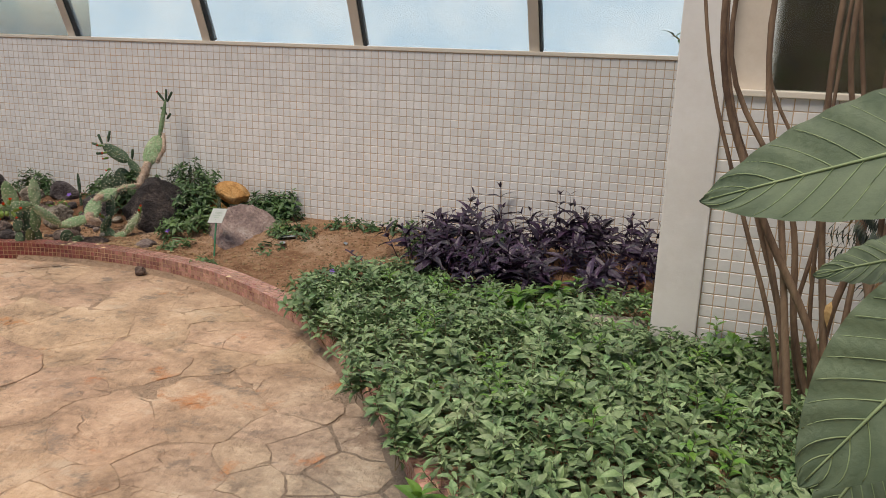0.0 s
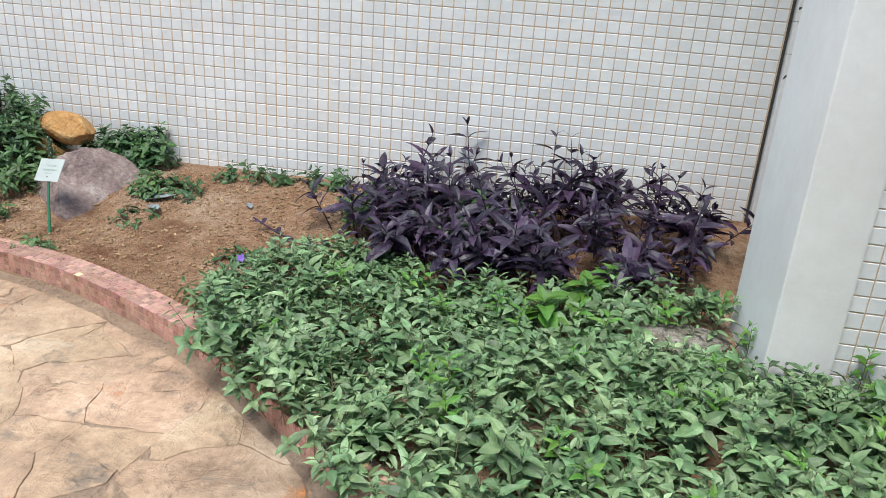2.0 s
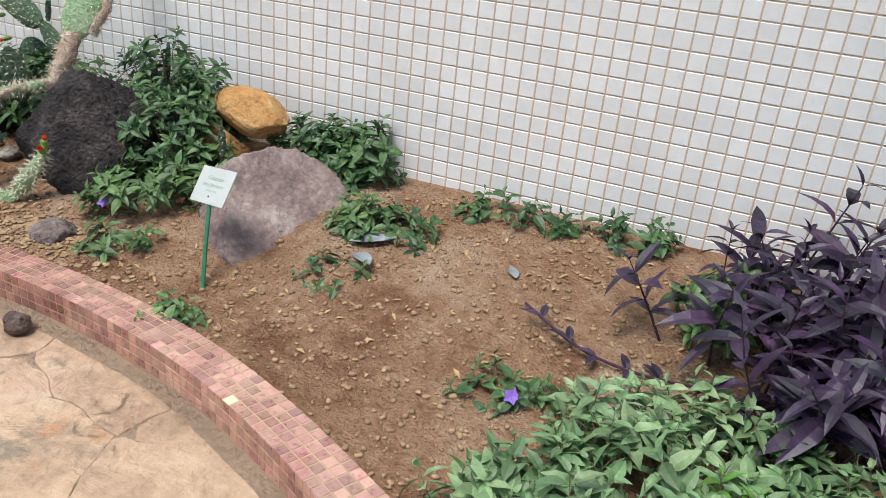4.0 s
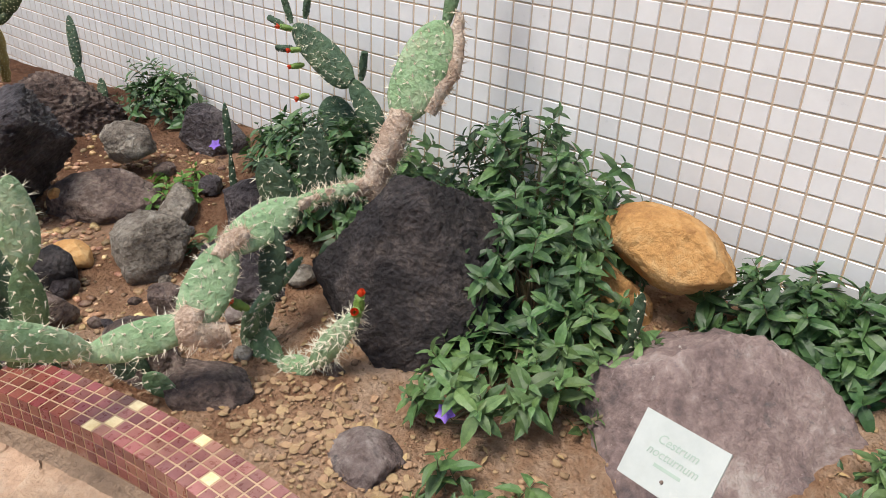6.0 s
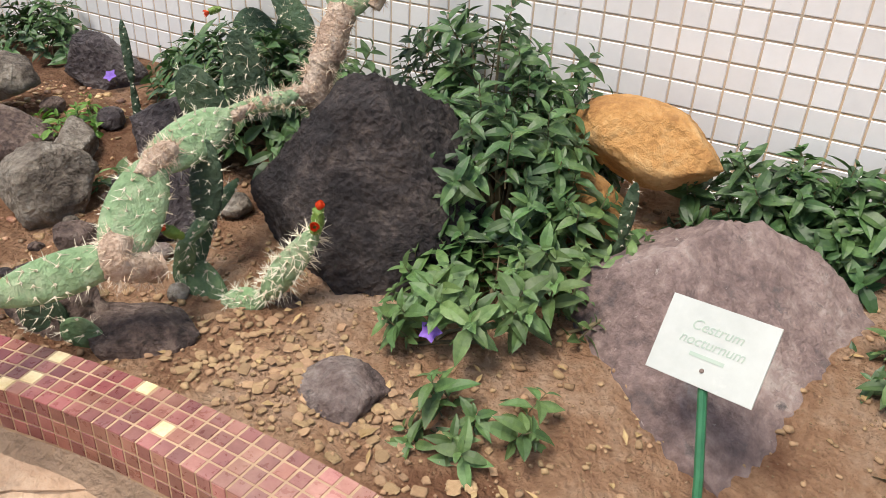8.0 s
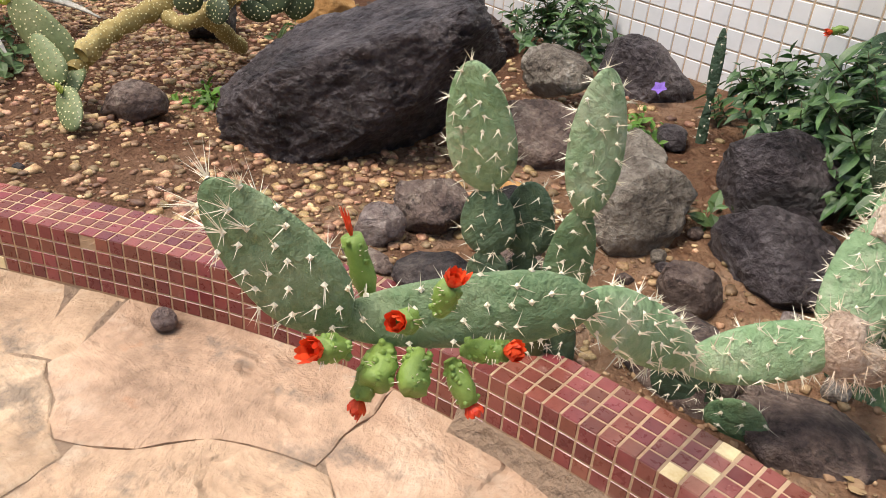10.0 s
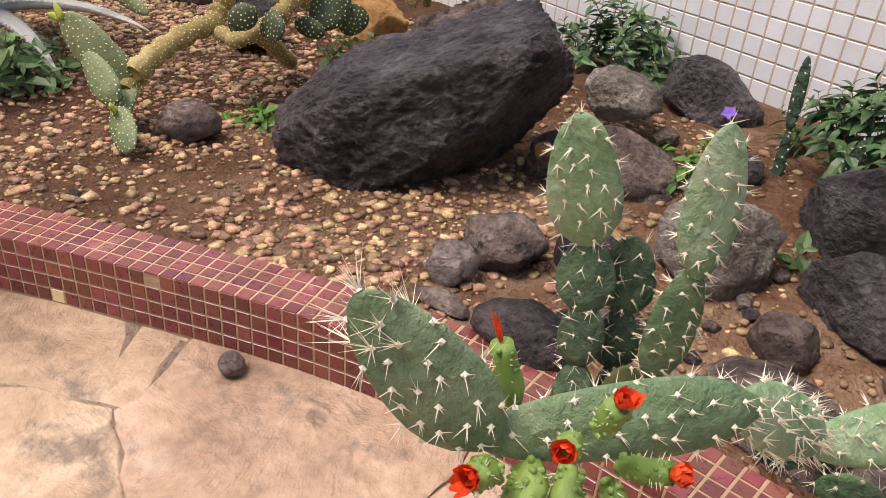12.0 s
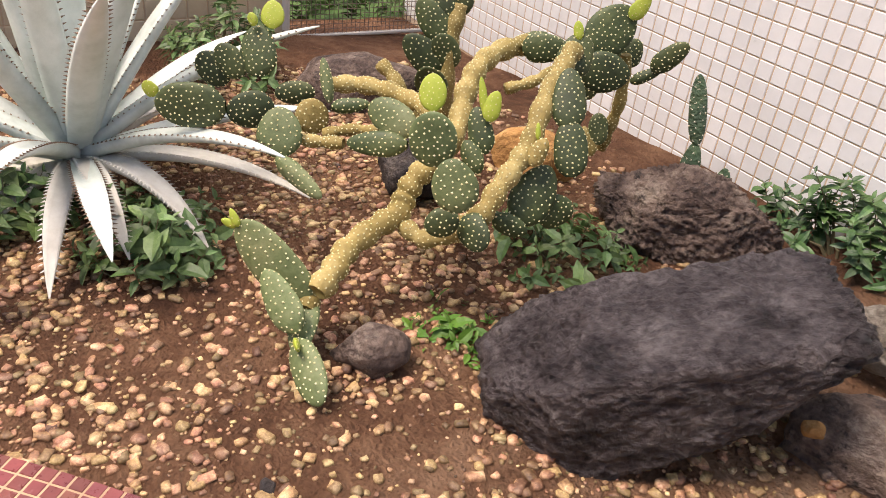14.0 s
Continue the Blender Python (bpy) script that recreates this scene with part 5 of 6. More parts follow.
c4 = empty("bunny_ear_cactus", 0, 0, 0)
tagged(c4, "second bunny-ear cactus with dark dotted pads near the mesh", "cactus")
dotted_stem(c4, [(-7.60, -0.66, 0.08), (-7.60, -0.68, 0.25), (-7.63, -0.66, 0.42), (-7.66, -0.62, 0.55)], 0.04)
dotted_stem(c4, [(-7.58, -0.80, 0.10), (-7.68, -0.86, 0.24), (-7.76, -0.90, 0.30)], 0.035)
for a, b, w, face in (((-7.62, -0.70, 0.30), (-7.72, -0.82, 0.42), 0.13, F1), ((-7.63, -0.66, 0.40), (-7.75, -0.76, 0.55), 0.12, F1), ((-7.66, -0.62, 0.50), (-7.71, -0.64, 0.66), 0.14, F1),
                      ((-7.60, -0.72, 0.20), (-7.58, -0.80, 0.34), 0.12, F1), ((-7.60, -0.66, 0.32), (-7.63, -0.72, 0.45), 0.11, F1), ((-7.66, -0.66, 0.50), (-7.78, -0.72, 0.66), 0.11, F1)):
    dotted_pad(c4, a, b, w, face=face, step=0.016, size=0.0036)

# ---- leaves and plants ----
def leaf(length, width, droop=0.25, fold=0.25, rows=4, peak=0.42):
    """A pointed leaf along +X with a folded midrib, as quads."""
    vs, fs = [], []
    for i in range(rows + 1):
        s = i / rows
        w = width / 2 * (math.sin(math.pi * s ** (math.log(0.5) / math.log(peak))) ** 0.8 if 0 < s < 1 else 0.04)
        x, z = length * (s - 0.12 * droop * s * s), -droop * length * s * s
        vs += [(x, w, z + fold * w), (x, 0, z), (x, -w, z + fold * w)]
    for i in range(rows):
        fs += [(3 * i, 3 * i + 3, 3 * i + 4, 3 * i + 1), (3 * i + 1, 3 * i + 4, 3 * i + 5, 3 * i + 2)]
    return np.array(vs), np.array(fs)


def sprig(r, height, pairs, size, slim=0.42, lift=0.45, whorl=2, rows=3, top=True, droop=0.3):
    """A stem along +Z with crossed pairs of leaves; returns leaves and stem."""
    bend = Vector((r.uniform(-0.15, 0.15), r.uniform(-0.15, 0.15), 0)) * height
    at = lambda s: Vector((0, 0, height * s)) + bend * s * s
    out = []
    w0 = r.uniform(0, 6.28)
    for k in range(pairs):
        s = 0.25 + 0.75 * (k + 1) / pairs
        size_k = size * (0.75 + 0.4 * math.sin(math.pi * min(1, (k + 0.6) / pairs))) * r.uniform(0.8, 1.15)
        if k == pairs - 1 and top:
            size_k *= 0.62
        for q in range(whorl):
            w = w0 + k * 1.57 + q * 2 * math.pi / whorl + r.uniform(-0.3, 0.3)
            up = lift + r.uniform(-0.25, 0.25) + (0.45 if k == pairs - 1 else 0)
            m = Matrix.Translation(at(s)) @ Matrix.Rotation(w, 4, "Z") @ Matrix.Rotation(-up, 4, "Y") @ Matrix.Rotation(r.uniform(-0.4, 0.4), 4, "X")
            out.append(moved(leaf(size_k, size_k * slim * r.uniform(0.85, 1.15), droop * r.uniform(0.5, 1.5), 0.3, rows), m))
    stem = tube([at(s) for s in (0, 0.35, 0.7, 1)], [size * 0.035, size * 0.03, size * 0.025, size * 0.015], 4)
    return merged(out), stem


LR = random.Random(404)
SPRIGS = [sprig(LR, LR.uniform(0.09, 0.14), 5, LR.uniform(0.042, 0.060), 0.44, 0.32) for _ in range(12)]
SHRUB = [sprig(LR, LR.uniform(0.10, 0.17), 5, LR.uniform(0.054, 0.080), 0.40, 0.34, rows=4, droop=0.35) for _ in range(9)]
SMALL = [sprig(LR, LR.uniform(0.05, 0.09), 3, LR.uniform(0.035, 0.055), 0.46, 0.3) for _ in range(7)]


def planted(r, x, y, z, lean=0.35, size=1.0, toward=None):
    d = Vector((r.gauss(0, lean), r.gauss(0, lean), 1.0))
    if toward:
        d += Vector(toward)
    return Matrix.Translation((x, y, z)) @ aim(d, r.uniform(0, 6.28)) @ Matrix.Scale(size * r.uniform(0.75, 1.2), 4)


# ground cover over the east end of the bed
def cover_top(x, y):
    return 0.06 + 0.05 * noise.noise((x * 1.8, y * 1.8, 9.0)) + 0.03 * noise.noise((x * 5, y * 5, 2.0))


r = random.Random(21)
leaves, stems = [], []
count = 0
while count < 4000:
    x, y = r.uniform(-2.3, 2.1), r.uniform(-5.3, -0.95)
    edge = float(np.interp(x, [-2.3, -2.1, -1.92, -1.6, -1.35], [-1.62, -1.28, -0.78, -0.86, -1.12])) - 0.08 * math.sin(x * 4) + 0.07 * noise.noise((x * 4, 0, 3))
    if y > edge:
        continue
    k = kerb_y(x)
    ragged = 0.05 * noise.noise((x * 3.0, y * 3.0, 5.0)) + 0.02
    slope = 1.0 if x < -1.2 else 1.9
    if (y - k) / slope < -0.035 + ragged * (1 if -1.75 < x < -0.75 else 0.2) + (0.09 if x < -2.1 or x > -0.72 else -0.06):
        continue
    if (x + 0.16) ** 2 / 0.05 + (y + 1.40) ** 2 / 0.06 < 1 and r.random() < 0.85:
        continue
    if 0.0 < x < 0.29 and y > -1.76 or x >= 0.27 and y > WALL2_Y - 0.04:
        continue
    if x > 1.25 and r.random() < 0.5:
        continue
    count += 1
    m = planted(r, x, y, soil(x, y) + max(0.0, cover_top(x, y) - 0.02) * r.uniform(0.2, 1.1), 0.4, 1.18)
    n = r.randrange(len(SPRIGS))
    leaves.append(moved(SPRIGS[n][0], m))
    stems.append(moved(SPRIGS[n][1], m))
cover = empty("ground_cover", 0, 0, 0)
tagged(cover, "dense low carpet of small grey-green leafy shrubs spilling over the kerb", "ground cover", kind="stuff")
v, f = merged(leaves)
quads("foliage", v, f, M_LEAFPALE, cover)
v, f = merged(stems)
quads("stems", v, f, M_STEM, cover)
# taller pale shoots standing out of the carpet
for n in range(60):
    x, y = r.uniform(-1.95, 0.6), r.uniform(-3.2, -1.2)
    if y < kerb_y(x) + 0.15:
        continue
    lv, st = sprig(r, r.uniform(0.12, 0.2), 5, 0.06, 0.34, 0.5, top=True)
    shoot = empty("leafy_shoot", x, y, soil(x, y) + 0.06)
    tagged(shoot, "bright lime-green leafy shoot standing above the ground cover", "plant", "lime shoots")
    quads("foliage", *lv, M_LIME, shoot)
    quads("stem", *st, M_STEM, shoot)


def bush(label, x, y, rx, ry, h, count, material, kinds, seed, size=1.0, base=None):
    """A leafy shrub: sprigs strewn over a low dome."""
    r = random.Random(seed)
    count = int(count * 1.15) if kinds is SHRUB else count
    z0 = soil(x, y) if base is None else base
    lv, st, br = [], [], []
    for _ in range(count):
        w, q = r.uniform(0, 6.28), math.sqrt(r.random())
        px, py = x + rx * q * math.cos(w), min(-0.03, y + ry * q * math.sin(w))
        pz = z0 + h * math.sqrt(max(0.0, 1 - q * q)) * r.uniform(0.35, 1.0) * (1 + 0.25 * noise.noise((px * 7, py * 7, seed)))
        out = Vector(((px - x) / rx, (py - y) / ry, 0)) * 0.5
        m = Matrix.Translation((px, py, pz - 0.06)) @ aim(out + Vector((r.gauss(0, 0.25), r.gauss(0, 0.25) - 0.15, 0.8)), r.uniform(0, 6.28)) @ Matrix.Scale(size * r.uniform(0.7, 1.15), 4)
        if (m @ Vector((0, 0, 0.15))).y > -0.04:
            continue
        k = r.randrange(len(kinds))
        lv.append(moved(kinds[k][0], m))
        st.append(moved(kinds[k][1], m))
        if r.random() < 0.35:
            a = Vector((x + (px - x) * 0.3, y + (py - y) * 0.3, z0 - 0.02))
            b = Vector(m.translation)
            br.append(tube([a, a.lerp(b, 0.5) + Vector((0, 0, 0.02)), b], [0.006, 0.005, 0.003], 5))
    plant = empty("shrub", 0, 0, 0)
    tagged(plant, label, "shrub", "leafy shrubs")
    v, f = merged(lv)
    v[:, 1] = np.minimum(v[:, 1], -0.008)
    quads("foliage", v, f, material, plant)
    v, f = merged(st + br)
    tagged(quads("branchwork", v, f, M_STEM, plant), kind="stuff")
    return plant


bush("dense dark green leafy shrub between the black and orange rocks", -4.03, -0.35, 0.22, 0.22, 0.30, 96, M_LEAFDARK, SHRUB, 1, 0.82)
bush("dense dark green leafy shrub against the white tiles", -4.17, -0.16, 0.32, 0.16, 0.44, 130, M_LEAFDARK, SHRUB, 2, 0.82)
bush("leafy green shrub beside the orange boulder", -3.47, -0.12, 0.18, 0.10, 0.25, 64, M_LEAFDARK, SHRUB, 3, 0.8)
bush("low leafy green shrub trailing along the wall foot", -3.30, -0.10, 0.16, 0.08, 0.20, 45, M_LEAFDARK, SHRUB, 4, 0.9)
bush("low green shrub sprawling before the black rock", -3.90, -0.66, 0.18, 0.14, 0.15, 30, M_LEAF, SHRUB, 5, 0.9)
bush("small green shrub on bare soil before the rocks", -3.78, -0.91, 0.12, 0.08, 0.07, 9, M_LEAF, SHRUB, 6, 0.8)
bush("small leafy shrub in front of the orange boulder", -3.78, -0.42, 0.14, 0.10, 0.15, 24, M_LEAF, SHRUB, 7, 0.85)
bush("dense dark green shrub behind the spiny pads", -4.78, -0.28, 0.34, 0.20, 0.32, 120, M_LEAFDARK, SHRUB, 8, 0.9)
bush("dark green shrub along the tiled wall", -5.12, -0.20, 0.24, 0.13, 0.20, 60, M_LEAFDARK, SHRUB, 9, 0.9)
bush("small dark green shrub at the foot of the wall", -6.13, -0.12, 0.15, 0.09, 0.26, 42, M_LEAFDARK, SHRUB, 10, 0.8)
bush("low green weeds at the foot of the wall", -6.35, -0.10, 0.12, 0.06, 0.12, 20, M_LEAFDARK, SMALL, 11, 1.2)
bush("broad-leaved green weeds between cactus and boulder", -6.52, -0.86, 0.22, 0.16, 0.11, 60, M_LEAF, SMALL, 12, 1.3)
bush("bright green weed rosette growing in gravel", -6.36, -1.33, 0.15, 0.10, 0.05, 46, M_LIME, SMALL, 13, 0.9)
bush("green weeds under the agave leaves", -7.02, -1.95, 0.20, 0.16, 0.13, 50, M_LEAF, SMALL, 14, 1.5)
bush("green weeds under the agave leaves", -7.35, -2.35, 0.26, 0.2, 0.16, 60, M_LEAF, SMALL, 15, 1.5)
bush("leafy green weeds by the beige wall", -8.4, -1.35, 0.25, 0.2, 0.30, 40, M_LEAF, SHRUB, 16, 1.0)
bush("green weed growing between the stones", -5.43, -0.52, 0.10, 0.14, 0.07, 26, M_LIME, SMALL, 17, 0.9)
bush("small green weed between grey stones", -5.02, -0.70, 0.08, 0.06, 0.05, 14, M_LEAF, SMALL, 18, 0.9)
bush("grey-green weeds straggling over bare soil", -2.98, -0.42, 0.20, 0.10, 0.07, 34, M_LEAFDARK, SMALL, 19, 1.2)
bush("grey-green weeds straggling along the wall foot", -2.60, -0.12, 0.24, 0.07, 0.09, 36, M_LEAFDARK, SMALL, 20, 1.2)
bush("green weeds at the foot of the tiled wall", -2.18, -0.10, 0.16, 0.06, 0.11, 26, M_LEAFDARK, SMALL, 22, 1.3)
bush("small green weed hanging over the kerb", -3.34, -1.18, 0.11, 0.06, 0.06, 22, M_LEAF, SMALL, 23, 1.1)
bush("small weed with a violet flower on bare soil", -2.28, -1.02, 0.14, 0.09, 0.06, 24, M_LEAFDARK, SMALL, 24, 1.1)
bush("dry-edged weed beside the grey boulder", -3.02, -0.74, 0.10, 0.08, 0.06, 12, M_LEAFDARK, SMALL, 25, 1.0)
bush("leafy weed beside the grey boulder", -3.12, -0.42, 0.08, 0.07, 0.14, 14, M_LEAF, SHRUB, 26, 0.7)
bush("mossy low weeds on bare soil", -2.62, -0.55, 0.12, 0.14, 0.02, 40, M_LIME, SMALL, 27, 0.35)
bush("green shrub in the purple planting", -1.15, -0.55, 0.30, 0.22, 0.26, 46, M_LEAFDARK, SHRUB, 28, 0.9)
bush("green shrub at the end of the purple planting", -1.75, -0.45, 0.18, 0.2, 0.18, 40, M_LEAF, SHRUB, 29, 0.8)
bush("dense dark green shrub before the short tiled wall", 0.75, -2.0, 0.5, 0.26, 0.26, 120, M_LEAF, SHRUB, 30, 1.0)
bush("broad bright green seedling by the column", 0.42, -1.92, 0.12, 0.1, 0.20, 12, M_LIME, SHRUB, 31, 1.2)

# broad-leaved lime plants in the carpet
for n, (x, y, s) in enumerate(((-0.62, -1.16, 0.13), (-0.78, -1.42, 0.15), (-0.52, -1.02, 0.11), (-0.46, -3.72, 0.13))):
    r = random.Random(900 + n)
    lv, st = sprig(r, 0.12, 4, s, 0.5, 0.45, 3, 5, droop=0.5)
    plant = empty("broadleaf_plant", x, y, soil(x, y) + 0.08)
    tagged(plant, "young plant with broad glossy bright green leaves", "plant")
    quads("foliage", *lv, M_LIME, plant)
    quads("stem", *st, M_STEM, plant)

# purple heart
r = random.Random(61)
PROTO = []
for n in range(9):
    h = 0.22 + 0.05 * (n % 5)
    lv, st = sprig(r, h, 6 if n % 2 else 5, r.uniform(0.12, 0.155), 0.30, 0.55, 2, 4, True, 0.45)
    PROTO.append((h, lv, st))
made = 0
protos = []
for n, (h, lv, st) in enumerate(PROTO):
    plant = empty("purple_heart", -1.0, -0.5, 0.2)
    tagged(plant, "deep purple trailing plant with long pointed leaves", "plant", "purple heart planting")
    quads("foliage", *lv, M_PURPLE, plant)
    quads("stem", *st, M_PSTEM, plant)
    protos.append(plant)
used = set()
while made < 165:
    x, y = r.uniform(-1.95, 0.1), r.uniform(-1.2, -0.1)
    e = ((x + 0.92) / 1.05) ** 2 + ((y + 0.55) / 0.55) ** 2
    if e > 1 or (x < -1.35 and y > -0.25):
        continue
    n = r.randrange(len(protos))
    d = Vector((r.gauss(0, 0.35), r.gauss(0, 0.3) - 0.12, 1))
    if y > -0.35:
        d.y = -abs(d.y) - 0.05
    m = Matrix.Translation((x, y, soil(x, y) + r.uniform(-0.02, 0.06))) @ aim(d, r.uniform(0, 6.28))
    if n not in used:
        protos[n].matrix_world = m
        used.add(n)
    else:
        copy_thing(protos[n], m @ Matrix.Scale(r.uniform(0.7, 1.0), 4))
    made += 1
# tall stems that stand over the purple planting
for n, (x, y, z) in enumerate(((-0.70, -0.22, 0.74), (-1.35, -0.11, 0.72), (-0.23, -0.38, 0.66), (-0.88, -0.16, 0.72), (-0.62, -0.30, 0.66), (-1.52, -0.20, 0.68), (-0.30, -0.2, 0.58), (-1.30, -0.30, 0.62), (0.0, -0.45, 0.50), (-1.05, -0.2, 0.60))):
    base = Vector((x + r.uniform(-0.12, 0.12), y - r.uniform(0.02, 0.12), 0.22))
    top = Vector((x, y, z - 0.03))
    h = (top - base).length
    lv, st = sprig(r, h, 5, 0.125, 0.27, 0.6, 2, 4, True, 0.5)
    plant = empty("purple_heart", *base)
    tagged(plant, "tall deep purple stem with a star of pointed leaves", "plant", "purple heart planting")
    quads("foliage", *lv, M_PURPLE, plant)
    quads("stem", *st, M_PSTEM, plant)
    plant.matrix_world = Matrix.Translation(base) @ aim(top - base, r.uniform(0, 6))
    made += 1
# one trailing runner on the bare soil
run = empty("purple_runner", 0, 0, 0)
tagged(run, "single purple runner trailing over bare soil", "plant", "purple heart planting")
line = smooth_line([(-1.78, -0.78, 0.16), (-1.98, -0.80, 0.155), (-2.16, -0.78, 0.17), (-2.36, -0.70, 0.22)], 6)
quads("stem", *tube(line, [0.005] * len(line), 5), M_PSTEM, run)
lv = []
for p in line[4::3]:
    for _ in range(2):
        lv.append(moved(leaf(0.075, 0.026, 0.4), Matrix.Translation(p) @ Matrix.Rotation(r.uniform(1.5, 5), 4, "Z") @ Matrix.Rotation(-0.5, 4, "Y")))
quads("foliage", *merged(lv), M_PURPLE, run)

# multi-stemmed shrub at the east end
cane = empty("cane_shrub", 0, 0, 0)
tagged(cane, "tall multi-stemmed shrub with bare brown canes and dark narrow leaves", "shrub")
r = random.Random(88)
BX, BY = 0.80, -2.35
for n in range(24):
    w = r.uniform(0, 6.28)
    sx, sy = BX + 0.10 * math.cos(w) + (0.16 if n > 9 else -0.04), BY + 0.10 * math.sin(w)
    lean = r.uniform(-0.55, -0.12) if n < 10 else r.uniform(-0.15, 0.45)
    far = r.uniform(-0.2, 0.2)
    j = [r.uniform(-0.09, 0.09) for _ in range(4)]
    pts = [(sx, sy, 0.1), (sx + lean * 0.15 + j[0], sy + far * 0.1, 0.6), (sx + lean * 0.5 + j[1], sy + far * 0.4, 1.15), (sx + lean * 0.95 + j[2], sy + far * 0.7, 1.75), (sx + lean * 1.1 + j[3], sy + far, 2.6)]
    line = smooth_line(pts, 6)
    r0 = r.uniform(0.009, 0.021)
    quads("cane", *tube(line, np.linspace(r0, r0 * 0.5, len(line)), 8), M_BARK, cane, smooth=True)
lv = []
for _ in range(105):
    x, y, z = BX + r.uniform(0.08, 0.55), BY + r.uniform(-0.35, 0.3), r.uniform(0.75, 2.4)
    d = Vector((r.gauss(0, 1), r.gauss(0, 1), r.uniform(-0.2, 0.6))).normalized()
    for k in range(9):
        p = Vector((x, y, z)) + d * 0.022 * k
        for s in (-1, 1):
            lv.append(moved(leaf(0.075, 0.014, 0.4, rows=2), Matrix.Translation(p) @ aim(d) @ Matrix.Rotation(s * 1.57, 4, "Z") @ Matrix.Rotation(-0.5, 4, "Y")))
quads("foliage", *merged(lv), M_LEAFBACKLIT, cane, "blackish green narrow leaves")
lv = []
for _ in range(46):
    p = Vector((BX + r.uniform(-0.1, 0.5), BY + r.uniform(-0.2, 0.2), r.uniform(0.5, 1.5)))
    lv.append(moved(leaf(0.09, 0.03, 0.8), Matrix.Translation(p) @ Matrix.Rotation(r.uniform(0, 6.28), 4, "Z") @ Matrix.Rotation(r.uniform(0.2, 1.2), 4, "Y")))
quads("dry_leaves", *merged(lv), M_DRYLEAF, cane, "hanging dry brown leaves")


# large-leaved plant close to the path
def big_leaf(plant, base, tip, width, normal, name="leaf", sag=0.08):
    """A broad leaf with raised blade between side veins and a pale midrib."""
    a, b = Vector(base), Vector(tip)
    L = (b - a).length
    x = (b - a).normalized()
    z = (Vector(normal) - x * Vector(normal).dot(x)).normalized()
    y = z.cross(x)
    rows, cols = 40, 8
    vs, fs = [], []
    for i in range(rows + 1):
        s = i / rows
        w = width / 2 * (math.sin(math.pi * s ** 0.85) ** 0.75 if 0 < s < 1 else 0.01)
        for j in range(-cols, cols + 1):
            q = j / cols
            ripple = 0.0032 * math.cos(2 * math.pi * (s * 9 - abs(q) * 1.3)) * min(1, abs(q) * 2.5)
            h = 0.22 * w * abs(q) - 0.12 * w * q * q - sag * L * s * s + ripple
            vs.append(a + x * (L * s) + y * (w * q) + z * h)
    n = 2 * cols + 1
    for i in range(rows):
        for j in range(2 * cols):
            fs.append((i * n + j, (i + 1) * n + j, (i + 1) * n + j + 1, i * n + j + 1))
    ob = quads(name, [tuple(p) for p in vs], fs, M_BIGLEAF, plant, smooth=True)
    rib = [a + x * (L * s) + z * (-sag * L * s * s + 0.002) for s in np.linspace(0, 0.97, 14)]
    veins = []
    for k in range(1, 12):
        for sgn in (-1, 1):
            line = []
            for q in np.linspace(0.02, 0.93, 7):
                s = min(0.985, k / 13 + 0.17 * q)
                w = width / 2 * math.sin(math.pi * s ** 0.85) ** 0.75
                line.append(a + x * (L * s) + y * (w * q * sgn) + z * (0.22 * w * q - 0.12 * w * q * q - sag * L * s * s + 0.0032 * math.cos(2 * math.pi * (s * 9 - q * 1.3)) * min(1, q * 2.5) + 0.0008))
            veins.append(tube(line, np.linspace(0.0010, 0.0005, 7), 5))
    tagged(quads("venation", *merged(veins), M_RIB, ob, "pale side veins", smooth=True), kind="stuff")
    quads("midrib", *tube(rib, np.linspace(0.0045, 0.001, 14), 6), M_RIB, ob, "pale midrib", smooth=True)
    return ob


M_BIGLEAF = mat("matt_blue_green_leaf", [(0.075, 0.12, 0.070), (0.105, 0.155, 0.090), (0.135, 0.19, 0.11)], 6.0, 0.6, 0.25, 120.0, through_light=0.12)
M_RIB = mat("pale_leaf_rib", [(0.19, 0.27, 0.13), (0.28, 0.37, 0.19)], 12.0, 0.6, 0.0)
bigplant = empty("large_leaved_plant", 0, 0, 0)
tagged(bigplant, "tall plant with large matt green leaves beside the path", "plant")
big_leaf(bigplant, (0.80, -4.585, 1.715), (0.319, -4.535, 1.535), 0.20, (-0.05, -0.85, 0.6), sag=0.03)
big_leaf(bigplant, (0.70, -4.79, 1.56), (0.49, -4.85, 1.24), 0.19, (-0.25, -0.95, 0.25), sag=0.03)
big_leaf(bigplant, (0.66, -4.58, 1.27), (0.54, -4.65, 1.06), 0.10, (-0.2, -0.8, 0.5), sag=0.05)
big_leaf(bigplant, (0.74, -4.375, 1.47), (0.515, -4.365, 1.395), 0.10, (-0.1, -0.6, 0.8), sag=0.05)
line = smooth_line([(1.02, -4.60, 0.1), (1.00, -4.60, 0.8), (0.96, -4.59, 1.4), (0.90, -4.58, 1.78)], 6)
quads("stem", *tube(line, np.linspace(0.016, 0.008, len(line)), 8), M_STEM, bigplant, smooth=True)
for a, b in (((0.97, -4.59, 1.3), (0.70, -4.79, 1.56)), ((0.99, -4.60, 1.0), (0.66, -4.58, 1.27)), ((0.97, -4.59, 1.25), (0.74, -4.375, 1.47)), ((0.91, -4.58, 1.72), (0.80, -4.585, 1.715))):
    a, b = Vector(a), Vector(b)
    quads("petiole", *tube([a, a.lerp(b, 0.5) + Vector((0, 0, 0.03)), b], [0.006, 0.005, 0.004], 6), M_STEM, bigplant)

